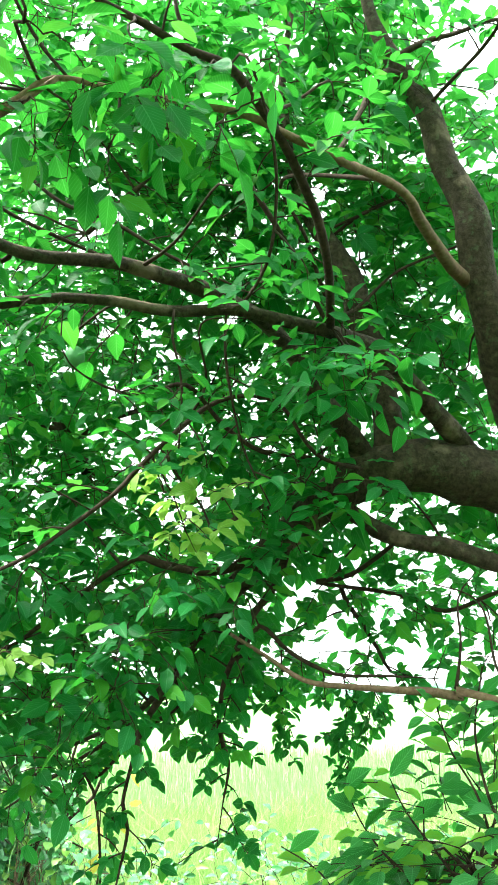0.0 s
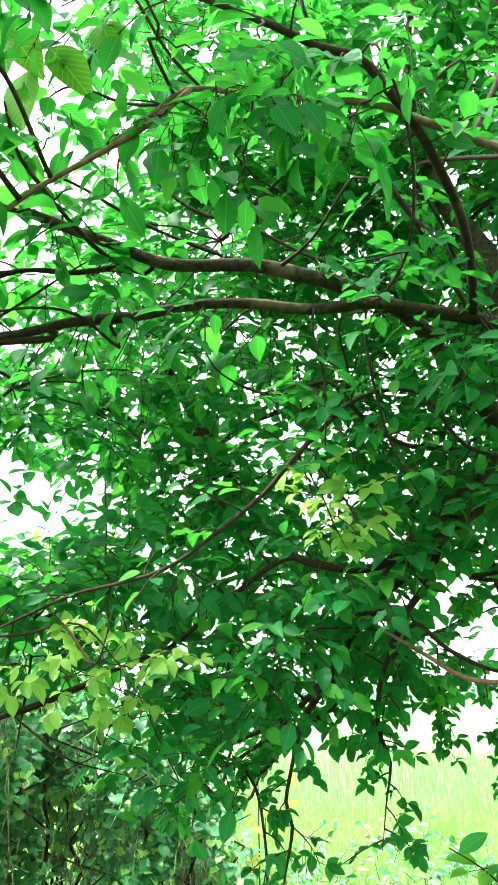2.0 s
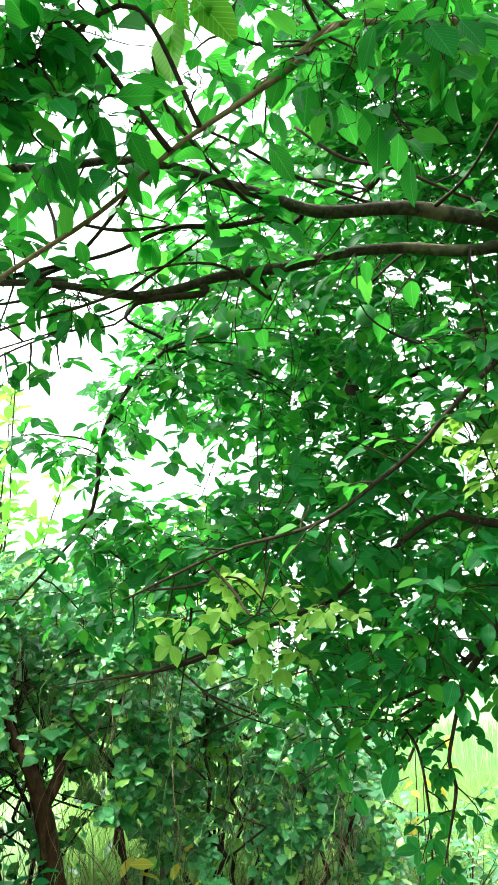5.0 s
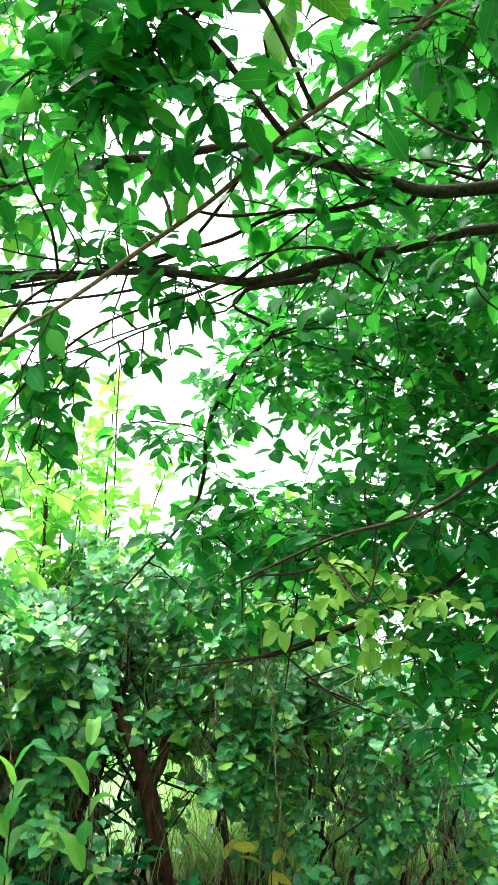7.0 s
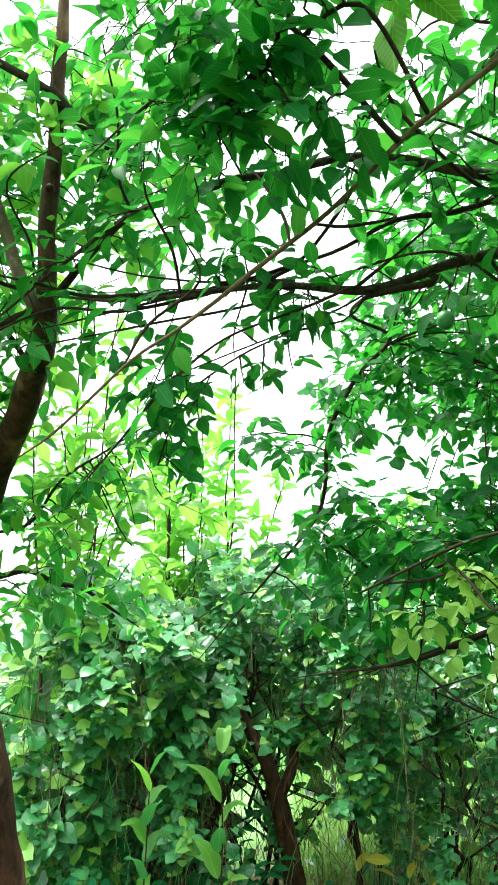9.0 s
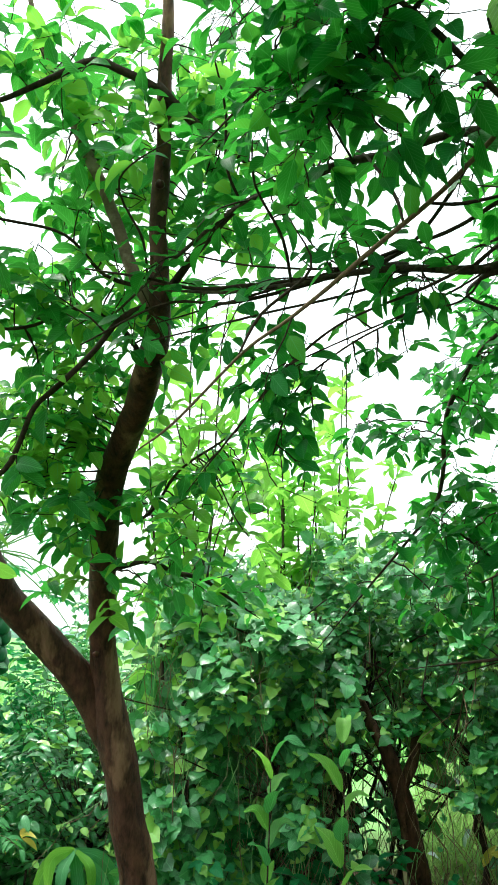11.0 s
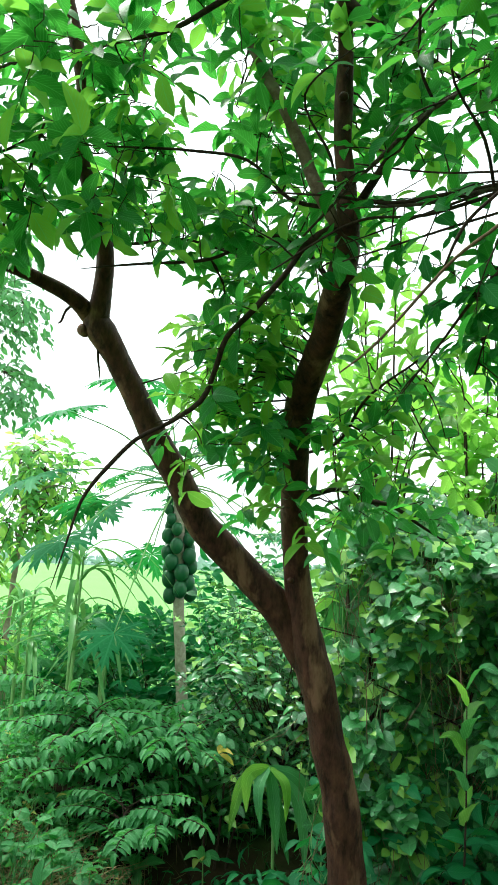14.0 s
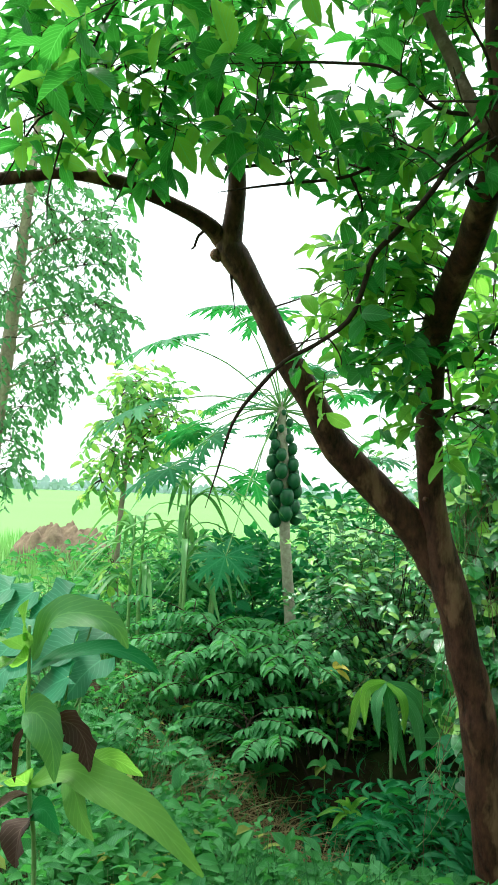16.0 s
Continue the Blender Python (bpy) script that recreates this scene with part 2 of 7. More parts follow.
def mathn(ns, ls, op, a, b=None, clamp=False):
    m = ns.new("ShaderNodeMath")
    m.operation, m.use_clamp = op, clamp
    for i, v in enumerate((a, b)):
        if v is None:
            continue
        if isinstance(v, (int, float)):
            m.inputs[i].default_value = v
        else:
            ls.new(v, m.inputs[i])
    return m.outputs[0]


def mixc(ns, ls, f, a, b):
    m = ns.new("ShaderNodeMix")
    m.data_type = "RGBA"
    for i, v in ((0, f), (6, a), (7, b)):
        if isinstance(v, (int, float)):
            m.inputs[i].default_value = v
        elif isinstance(v, tuple):
            m.inputs[i].default_value = (*v, 1)
        else:
            ls.new(v, m.inputs[i])
    return m.outputs[2]


def noisen(ns, ls, scale, detail=4, vec=None, rough=0.55):
    n = ns.new("ShaderNodeTexNoise")
    n.inputs["Scale"].default_value, n.inputs["Detail"].default_value, n.inputs["Roughness"].default_value = scale, detail, rough
    if vec is None:
        tc = ns.new("ShaderNodeTexCoord")
        vec = tc.outputs["Object"]
    ls.new(vec, n.inputs["Vector"])
    return n.outputs["Fac"]


def ramp(ns, ls, fac, *stops):
    r = ns.new("ShaderNodeValToRGB")
    el = r.color_ramp.elements
    while len(el) < len(stops):
        el.new(0.5)
    for e, (at, col) in zip(el, stops):
        e.position, e.color = at, (*col, 1)
    ls.new(fac, r.inputs[0])
    return r.outputs[0]


def leaf_mat(name, dark, light, through_col, glow=0.45, rough=0.42, veins=0.35, odd=None, odd_share=0.0, gloss=0.35):
    """A leaf: the colour varies leaf by leaf and along the veins; light passes through it."""
    m, ns, ls = nodes_of(name)
    geo, inf, uv = ns.new("ShaderNodeNewGeometry"), ns.new("ShaderNodeObjectInfo"), ns.new("ShaderNodeTexCoord")
    rnd = mathn(ns, ls, "FRACT", mathn(ns, ls, "ADD", geo.outputs["Random Per Island"], inf.outputs["Random"]))
    sep = ns.new("ShaderNodeSeparateXYZ")
    ls.new(uv.outputs["UV"], sep.inputs[0])
    off = mathn(ns, ls, "ABSOLUTE", mathn(ns, ls, "SUBTRACT", sep.outputs[0], 0.5))
    rib = mathn(ns, ls, "LESS_THAN", off, 0.018)
    sl = mathn(ns, ls, "SUBTRACT", sep.outputs[1], mathn(ns, ls, "MULTIPLY", off, 0.8))
    side = mathn(ns, ls, "GREATER_THAN", mathn(ns, ls, "SINE", mathn(ns, ls, "MULTIPLY", sl, 58.0)), 0.86)
    vein = mathn(ns, ls, "MULTIPLY", mathn(ns, ls, "MAXIMUM", rib, mathn(ns, ls, "MULTIPLY", side, 0.6)), veins)
    spots = noisen(ns, ls, 45, 3)
    fac = mathn(ns, ls, "ADD", mathn(ns, ls, "MULTIPLY", rnd, 0.75), mathn(ns, ls, "MULTIPLY", spots, 0.35), True)
    col = mixc(ns, ls, fac, dark, light)
    if odd:
        col = mixc(ns, ls, mathn(ns, ls, "LESS_THAN", mathn(ns, ls, "FRACT", mathn(ns, ls, "MULTIPLY", rnd, 37.7)), odd_share), col, odd)
    col = mixc(ns, ls, vein, col, tuple(min(1, c * 1.9 + 0.05) for c in light))
    back = mixc(ns, ls, fac, tuple(c * 0.75 for c in through_col), through_col)
    if odd:
        back = mixc(ns, ls, mathn(ns, ls, "LESS_THAN", mathn(ns, ls, "FRACT", mathn(ns, ls, "MULTIPLY", rnd, 37.7)), odd_share), back, tuple(min(1.0, c * 1.7) for c in odd))
    back = mixc(ns, ls, mathn(ns, ls, "MULTIPLY", vein, 1.3, True), back, tuple(min(1, c * 1.25 + 0.10) for c in through_col))
    pr = ns.new("ShaderNodeBsdfPrincipled")
    pr.inputs["Roughness"].default_value = rough
    pr.inputs["Specular IOR Level"].default_value = gloss
    ls.new(col, pr.inputs["Base Color"])
    bump = ns.new("ShaderNodeBump")
    bump.inputs["Strength"].default_value, bump.inputs["Distance"].default_value = 0.25, 0.003
    ls.new(mathn(ns, ls, "SUBTRACT", noisen(ns, ls, 130, 2), vein), bump.inputs["Height"])
    ls.new(bump.outputs[0], pr.inputs["Normal"])
    tr = ns.new("ShaderNodeBsdfTranslucent")
    ls.new(back, tr.inputs[0])
    mx = ns.new("ShaderNodeMixShader")
    mx.inputs[0].default_value = glow
    ls.new(pr.outputs[0], mx.inputs[1])
    ls.new(tr.outputs[0], mx.inputs[2])
    out = ns.new("ShaderNodeOutputMaterial")
    ls.new(mx.outputs[0], out.inputs[0])
    return m


def bark_mat(name, dark, mid, pale, patch=0.5, patch_scale=9.0, grain=60.0, bump_by=0.5, rough=0.85, moss=None, stretch=1.0, gloss=0.25):
    m, ns, ls = nodes_of(name)
    tc = ns.new("ShaderNodeTexCoord")
    mp = ns.new("ShaderNodeMapping")
    mp.inputs["Scale"].default_value = (1, 1, stretch)
    ls.new(tc.outputs["Object"], mp.inputs["Vector"])
    fine = noisen(ns, ls, grain, 6, mp.outputs[0], 0.7)
    big = noisen(ns, ls, patch_scale, 5, mp.outputs[0], 0.6)
    col = ramp(ns, ls, fine, (0.32, dark), (0.68, mid))
    pk = ramp(ns, ls, big, (patch, (0, 0, 0)), (patch + 0.1, (1, 1, 1)))
    col = mixc(ns, ls, pk, col, mixc(ns, ls, fine, mid, pale))
    if moss:
        ms = ramp(ns, ls, noisen(ns, ls, 22, 5, tc.outputs["Object"], 0.7), (0.56, (0, 0, 0)), (0.66, (1, 1, 1)))
        col = mixc(ns, ls, mathn(ns, ls, "MULTIPLY", ms, 0.7), col, moss)
    pr = ns.new("ShaderNodeBsdfPrincipled")
    pr.inputs["Roughness"].default_value = rough
    pr.inputs["Specular IOR Level"].default_value = gloss
    ls.new(col, pr.inputs["Base Color"])
    bump = ns.new("ShaderNodeBump")
    bump.inputs["Strength"].default_value, bump.inputs["Distance"].default_value = bump_by, 0.008
    ls.new(mathn(ns, ls, "ADD", fine, mathn(ns, ls, "MULTIPLY", big, 1.5)), bump.inputs["Height"])
    ls.new(bump.outputs[0], pr.inputs["Normal"])
    out = ns.new("ShaderNodeOutputMaterial")
    ls.new(pr.outputs[0], out.inputs[0])
    return m


BAEL_BARK = bark_mat("grey_brown_bark", (0.016, 0.011, 0.008), (0.085, 0.060, 0.043), (0.24, 0.18, 0.13), 0.58, 7, 55, 0.9, moss=(0.09, 0.11, 0.06))
TWIG = bark_mat("twig_bark", (0.018, 0.011, 0.008), (0.065, 0.038, 0.026), (0.14, 0.095, 0.065), 0.6, 12, 80, 0.3)
BROWN_TWIG = bark_mat("brown_twig_bark", (0.12, 0.07, 0.045), (0.26, 0.165, 0.11), (0.34, 0.24, 0.16), 0.6, 12, 80, 0.3)
# pale patches: peeled bark, with the lit spots of the limbs painted in
GUAVA_BARK = bark_mat("red_brown_peeling_bark", (0.016, 0.006, 0.004), (0.125, 0.050, 0.032), (0.33, 0.18, 0.11), 0.54, 9, 30, 1.0, 0.6, stretch=0.35, gloss=0.2)
PALE_BARK = bark_mat("pale_bark", (0.25, 0.19, 0.14), (0.42, 0.34, 0.27), (0.55, 0.48, 0.4), 0.55, 4, 20, 0.3)
PAPAYA_BARK = bark_mat("papaya_bark", (0.30, 0.26, 0.20), (0.50, 0.46, 0.36), (0.6, 0.55, 0.44), 0.55, 10, 30, 0.4)
BAEL_LEAF = leaf_mat("bael_leaf", (0.008, 0.095, 0.030), (0.024, 0.19, 0.046), (0.070, 0.44, 0.040), 0.47, 0.5, 0.4, (0.075, 0.30, 0.03), 0.10, gloss=0.15)
# lighter copy of the bael leaf: the light from behind is in its colour
PAINTED_BACKLIT_LEAF = leaf_mat("painted_backlit_bael_leaf", (0.07, 0.24, 0.03), (0.13, 0.34, 0.04), (0.24, 0.58, 0.045), 0.6, 0.5, 0.5, gloss=0.1)
PALE_LEAF = leaf_mat("young_yellow_lit_bael_leaf", (0.20, 0.40, 0.06), (0.34, 0.55, 0.12), (0.40, 0.72, 0.10), 0.5)
# the yellow-green third of the guava leaves has backlight painted into its colour
GUAVA_LEAF = leaf_mat("guava_leaf", (0.012, 0.095, 0.032), (0.055, 0.26, 0.070), (0.11, 0.56, 0.065), 0.46, 0.45, 0.5, (0.19, 0.44, 0.05), 0.32, gloss=0.25)
# yellow-green of young leaves, brightened so that a sunlit look is in the colour
YOUNG_LEAF = leaf_mat("young_yellow_green_leaf", (0.10, 0.36, 0.05), (0.26, 0.54, 0.08), (0.36, 0.78, 0.10), 0.55, gloss=0.25)
VINE_LEAF = leaf_mat("vine_leaf", (0.005, 0.05, 0.019), (0.105, 0.41, 0.13), (0.16, 0.58, 0.09), 0.14, 0.30, 0.3, (0.30, 0.56, 0.10), 0.20, gloss=0.65)
WEED_LEAF = leaf_mat("weed_leaf", (0.016, 0.13, 0.042), (0.13, 0.40, 0.13), (0.10, 0.46, 0.07), 0.4, 0.6, 0.25, (0.3, 0.33, 0.08), 0.03, gloss=0.12)
SHRUB_LEAF = leaf_mat("shrub_leaf", (0.035, 0.20, 0.065), (0.12, 0.37, 0.14), (0.12, 0.50, 0.09), 0.4, 0.5, gloss=0.2)
PAPAYA_LEAF = leaf_mat("papaya_leaf", (0.010, 0.13, 0.048), (0.032, 0.22, 0.078), (0.05, 0.42, 0.07), 0.33, 0.5, 0.22, gloss=0.12)
TARO_LEAF = leaf_mat("taro_leaf", (0.015, 0.14, 0.065), (0.05, 0.26, 0.125), (0.06, 0.38, 0.11), 0.28, 0.5, 0.35, gloss=0.2)
SAPLING_LEAF = leaf_mat("sapling_leaf", (0.05, 0.24, 0.07), (0.20, 0.48, 0.16), (0.28, 0.62, 0.12), 0.45, 0.5, 0.3, (0.38, 0.58, 0.12), 0.25, gloss=0.25)
GUM_LEAF = leaf_mat("gum_leaf", (0.045, 0.17, 0.08), (0.15, 0.36, 0.16), (0.18, 0.50, 0.15), 0.4, 0.45, 0.1)
YELLOW_LEAF = leaf_mat("yellowing_leaf", (0.55, 0.42, 0.04), (0.7, 0.62, 0.12), (0.8, 0.7, 0.1), 0.4)
DEAD_LEAF = leaf_mat("dead_brown_leaf", (0.03, 0.018, 0.014), (0.09, 0.05, 0.035), (0.10, 0.04, 0.02), 0.15, 0.8)
GRASS = leaf_mat("grass_blade", (0.06, 0.22, 0.04), (0.42, 0.56, 0.22), (0.34, 0.54, 0.15), 0.45, 0.55, 0.0, gloss=0.15)
RICE = leaf_mat("rice_blade", (0.16, 0.39, 0.12), (0.26, 0.50, 0.18), (0.27, 0.55, 0.15), 0.45, 0.6, 0.0, gloss=0.05)
CANE = leaf_mat("cane_blade", (0.05, 0.22, 0.06), (0.14, 0.34, 0.11), (0.2, 0.5, 0.1), 0.35, 0.45, 0.3)
STRAW = leaf_mat("dry_grass", (0.20, 0.15, 0.07), (0.38, 0.30, 0.15), (0.3, 0.22, 0.1), 0.25, 0.7, 0.0)


def solid(name, a, b, scale, rough=0.5, bump_by=0.2, fine=6.0, gloss=0.4):
    m, ns, ls = nodes_of(name)
    tc = ns.new("ShaderNodeTexCoord")
    n1 = noisen(ns, ls, scale, 5, tc.outputs["Object"], 0.6)
    n2 = noisen(ns, ls, scale * fine, 4, tc.outputs["Object"], 0.6)
    f = mathn(ns, ls, "ADD", mathn(ns, ls, "MULTIPLY", n1, 0.6), mathn(ns, ls, "MULTIPLY", n2, 0.4))
    pr = ns.new("ShaderNodeBsdfPrincipled")
    pr.inputs["Roughness"].default_value = rough
    pr.inputs["Specular IOR Level"].default_value = gloss
    ls.new(ramp(ns, ls, f, (0.35, a), (0.65, b)), pr.inputs["Base Color"])
    bump = ns.new("ShaderNodeBump")
    bump.inputs["Strength"].default_value, bump.inputs["Distance"].default_value = bump_by, 0.01
    ls.new(n2, bump.inputs["Height"])
    ls.new(bump.outputs[0], pr.inputs["Normal"])
    out = ns.new("ShaderNodeOutputMaterial")
    ls.new(pr.outputs[0], out.inputs[0])
    return m


FRUIT = solid("green_fruit_rind", (0.07, 0.26, 0.09), (0.12, 0.36, 0.13), 14, 0.45)
PAPAYA_FRUIT = solid("green_papaya_rind", (0.008, 0.075, 0.03), (0.02, 0.13, 0.045), 9, 0.4)
STALK = solid("green_stalk", (0.16, 0.34, 0.10), (0.26, 0.46, 0.16), 12, 0.5)
SOIL = solid("turned_red_brown_soil", (0.09, 0.06, 0.04), (0.30, 0.22, 0.15), 2.2, 0.95, 1.0, 7)
LEAF_FINE = [leaf_shape(6, 0.44, 0.9, 0.07, 0.05, heel=0.72), leaf_shape(6, 0.48, 0.95, 0.12, 0.09, heel=0.8), leaf_shape(6, 0.42, 0.9, 0.04, 0.02, 0.10, 0.7), leaf_shape(6, 0.46, 0.95, 0.16, 0.14, heel=0.75)]
LEAF_OVAL = [leaf_shape(4, 0.45, 0.85, 0.08, 0.06, heel=0.7), leaf_shape(4, 0.47, 0.9, 0.16, 0.12, heel=0.75), leaf_shape(4, 0.43, 0.85, 0.04, 0.02, 0.12, 0.7)]
LEAF_MID = [leaf_shape(3, 0.5, 0.75, 0.10, 0.16), leaf_shape(3, 0.48, 0.7, 0.07, 0.24), leaf_shape(3, 0.46, 0.75, 0.16, 0.10, 0.1)]
LEAF_TINY = [leaf_shape(2, 0.45, 0.8, 0.10, 0.16), leaf_shape(2, 0.42, 0.8, 0.2, 0.25)]
LEAF_LONG = [leaf_shape(5, 0.5, 0.7, 0.10, 0.16), leaf_shape(5, 0.52, 0.66, 0.07, 0.24), leaf_shape(5, 0.48, 0.75, 0.16, 0.08, 0.1)]
LEAF_HEART = [heart_shape(0.16, 0.14, 0.3), heart_shape(0.34, 0.22, 0.5), LEAF_MID[1], heart_shape(0.04, 0.34, 0.6), heart_shape(-0.2, 0.2, 0.4)]
BLADE = [leaf_shape(2, 0.3, 0.8, 0.004, 0.10), leaf_shape(2, 0.3, 0.8, 0.004, 0.30), leaf_shape(2, 0.35, 0.8, 0.004, 0.5)]
LEAF_NARROW = [(v * np.array([0.5, 1, 1]), f, uv) for v, f, uv in LEAF_MID]
BROAD_LEAF = leaf_mat("broad_blotched_leaf", (0.03, 0.20, 0.07), (0.20, 0.42, 0.08), (0.24, 0.56, 0.08), 0.38, 0.45, 0.16, gloss=0.25)
# far foliage: the haze of distance is mixed into this pale leaf colour
PAINTED_HAZE = leaf_mat("distant_trees_painted_haze", (0.30, 0.42, 0.40), (0.38, 0.50, 0.48), (0.3, 0.45, 0.4), 0.2, 0.9, 0.0, gloss=0.0)
RICE_BLADE = [leaf_shape(2, 0.3, 0.8, 0.004, 0.04), leaf_shape(2, 0.3, 0.8, 0.004, 0.12), leaf_shape(2, 0.35, 0.8, 0.004, 0.22)]
BANK_GRASS = leaf_mat("bank_grass_blade", (0.016, 0.11, 0.04), (0.075, 0.26, 0.085), (0.09, 0.36, 0.07), 0.4, 0.55, 0.0, gloss=0.2)
GUAVA_PALE_BARK = bark_mat("pale_patched_bark", (0.09, 0.055, 0.04), (0.22, 0.15, 0.11), (0.42, 0.33, 0.26), 0.52, 8, 26, 0.4)

# ---- the spreading bael tree ----
rng = np.random.default_rng(11)
bael = thing("bael_tree", (1.5, 3.25, 0), "spreading bael tree with grey-brown limbs, thorny twigs and three-part leaves", "tree")
BAEL_LINES = []


def bael_limb(pts, sides=12, mat=None, name="limb", crook=0.008):
    ob, q = limb(name, pts, mat or BAEL_BARK, bael, sides, 0.1, crook)
    BAEL_LINES.append(q)
    return q


bael_limb([(1.5, 3.25, -0.1, 0.19), (1.48, 3.22, 0.5, 0.165), (1.42, 3.2, 1.2, 0.155), (1.35, 3.15, 1.7, 0.15), (1.3, 3.1, 2.1, 0.12), (1.35, 3.1, 2.9, 0.08), (1.5, 3.2, 3.8, 0.04)], 20, name="trunk")
main_limb = bael_limb([(1.4, 3.18, 1.45, 0.13)] + [(0.71, 3.15, 2.15, 0.1197), (0.48, 3.11, 2.17, 0.1093), (0.27, 3.08, 2.2, 0.0976), (0.07, 3.07, 2.24, 0.0886), (-0.11, 3.08, 2.2, 0.0777), (-0.25, 3.12, 2.12, 0.0565), (-0.38, 3.19, 2.01, 0.0479), (-0.51, 3.27, 1.89, 0.0375), (-0.61, 3.36, 1.79, 0.0248), (-0.73, 3.46, 1.62, 0.0146), (-0.89, 3.56, 1.47, 0.0099), (-1.12, 3.64, 1.37, 0.006)], 16)
up_limb = bael_limb([(-0.03, 3.09, 2.23, 0.0637), (-0.01, 3.06, 2.34, 0.0501), (-0.03, 3.02, 2.48, 0.0437), (-0.08, 2.99, 2.68, 0.046), (-0.13, 2.98, 2.87, 0.0431), (-0.2, 2.99, 3.01, 0.0343), (-0.26, 3, 3.15, 0.0272), (-0.31, 3.04, 3.39, 0.0201), (-0.33, 3.04, 3.71, 0.0145), (-0.28, 3.04, 4.06, 0.0096)], 14)
right_limb = bael_limb([(1.38, 3.15, 1.75, 0.12)] + [(0.53, 3.14, 2.18, 0.0829), (0.41, 3.04, 2.35, 0.0651), (0.32, 2.93, 2.52, 0.0532), (0.27, 2.83, 2.68, 0.054), (0.24, 2.78, 2.85, 0.0557), (0.22, 2.75, 2.96, 0.0505), (0.16, 2.73, 3.1, 0.0439), (0.12, 2.71, 3.24, 0.0408), (0.07, 2.72, 3.4, 0.038), (0, 2.71, 3.52, 0.0291), (-0.06, 2.69, 3.69, 0.0203), (-0.11, 2.66, 3.96, 0.0131)], 16)
b_limb = bael_limb([(0.21, 2.81, 2.75, 0.0226), (0.11, 2.65, 2.75, 0.0197), (0.01, 2.49, 2.77, 0.0154), (-0.05, 2.38, 2.78, 0.0133), (-0.15, 2.28, 2.78, 0.012), (-0.24, 2.18, 2.75, 0.0107), (-0.35, 2.1, 2.75, 0.0096), (-0.46, 2.03, 2.76, 0.0087), (-0.58, 1.97, 2.75, 0.0078), (-0.72, 1.92, 2.74, 0.007), (-0.85, 1.88, 2.74, 0.0063), (-0.92, 1.87, 2.68, 0.0062), (-1.01, 1.86, 2.61, 0.0055)], 10, BROWN_TWIG)
brown_long = bael_limb([(-0.84, 1.87, 2.73, 0.0063), (-0.93, 1.84, 2.63, 0.0061), (-1.01, 1.81, 2.56, 0.006), (-1.13, 1.79, 2.48, 0.0054), (-1.23, 1.78, 2.4, 0.0049), (-1.34, 1.78, 2.33, 0.0049), (-1.47, 1.75, 2.24, 0.0051), (-1.64, 1.74, 2.15, 0.004), (-1.77, 1.74, 2.1, 0.0035), (-1.91, 1.67, 1.94, 0.003), (-2.01, 1.66, 1.89, 0.0019)], 8, BROWN_TWIG)
c_limb = bael_limb([(-0.24, 2.57, 2.5, 0.0123), (-0.26, 2.39, 2.57, 0.0115), (-0.29, 2.27, 2.64, 0.0117), (-0.34, 2.17, 2.71, 0.0113), (-0.39, 2.08, 2.75, 0.0108), (-0.44, 2.01, 2.78, 0.0105), (-0.5, 1.95, 2.82, 0.0102), (-0.58, 1.91, 2.83, 0.0088), (-0.66, 1.86, 2.85, 0.0081), (-0.75, 1.83, 2.88, 0.0068), (-0.88, 1.78, 2.92, 0.0056)], 10, TWIG)
a_limb = bael_limb([(0.28, 3.1, 2.2, 0.0419), (0.21, 3.05, 2.3, 0.038), (0.09, 2.92, 2.39, 0.0313), (-0.03, 2.79, 2.47, 0.0268), (-0.14, 2.68, 2.5, 0.0225), (-0.29, 2.57, 2.5, 0.0192), (-0.48, 2.49, 2.51, 0.0171), (-0.65, 2.42, 2.48, 0.0158), (-0.77, 2.37, 2.48, 0.0148), (-0.86, 2.33, 2.47, 0.0138), (-0.98, 2.29, 2.45, 0.0135), (-1.21, 2.18, 2.38, 0.0126), (-1.29, 2.15, 2.35, 0.0118), (-1.39, 2.11, 2.33, 0.011), (-1.55, 2.03, 2.35, 0.0093), (-1.69, 2, 2.36, 0.0081), (-1.85, 1.99, 2.37, 0.0063), (-2.02, 1.95, 2.38, 0.005), (-2.24, 1.89, 2.42, 0.0031)], 10)
e_limb = bael_limb([(-0.11, 3.05, 2.28, 0.038), (-0.19, 2.93, 2.35, 0.0313), (-0.26, 2.81, 2.4, 0.0285), (-0.33, 2.71, 2.47, 0.0259), (-0.4, 2.63, 2.52, 0.0237), (-0.48, 2.56, 2.55, 0.0216), (-0.57, 2.49, 2.57, 0.021), (-0.68, 2.4, 2.57, 0.0195), (-0.79, 2.32, 2.56, 0.0174), (-0.89, 2.26, 2.54, 0.0162), (-0.98, 2.21, 2.53, 0.0148), (-1.08, 2.12, 2.54, 0.013), (-1.18, 2.08, 2.57, 0.0116), (-1.29, 2.03, 2.61, 0.0109), (-1.43, 1.99, 2.62, 0.0103), (-1.54, 1.96, 2.61, 0.0099), (-1.67, 1.94, 2.62, 0.0095), (-1.81, 1.92, 2.61, 0.0083), (-1.99, 1.9, 2.58, 0.0065), (-2.21, 1.89, 2.49, 0.0046), (-2.45, 1.91, 2.41, 0.0032)], 10)
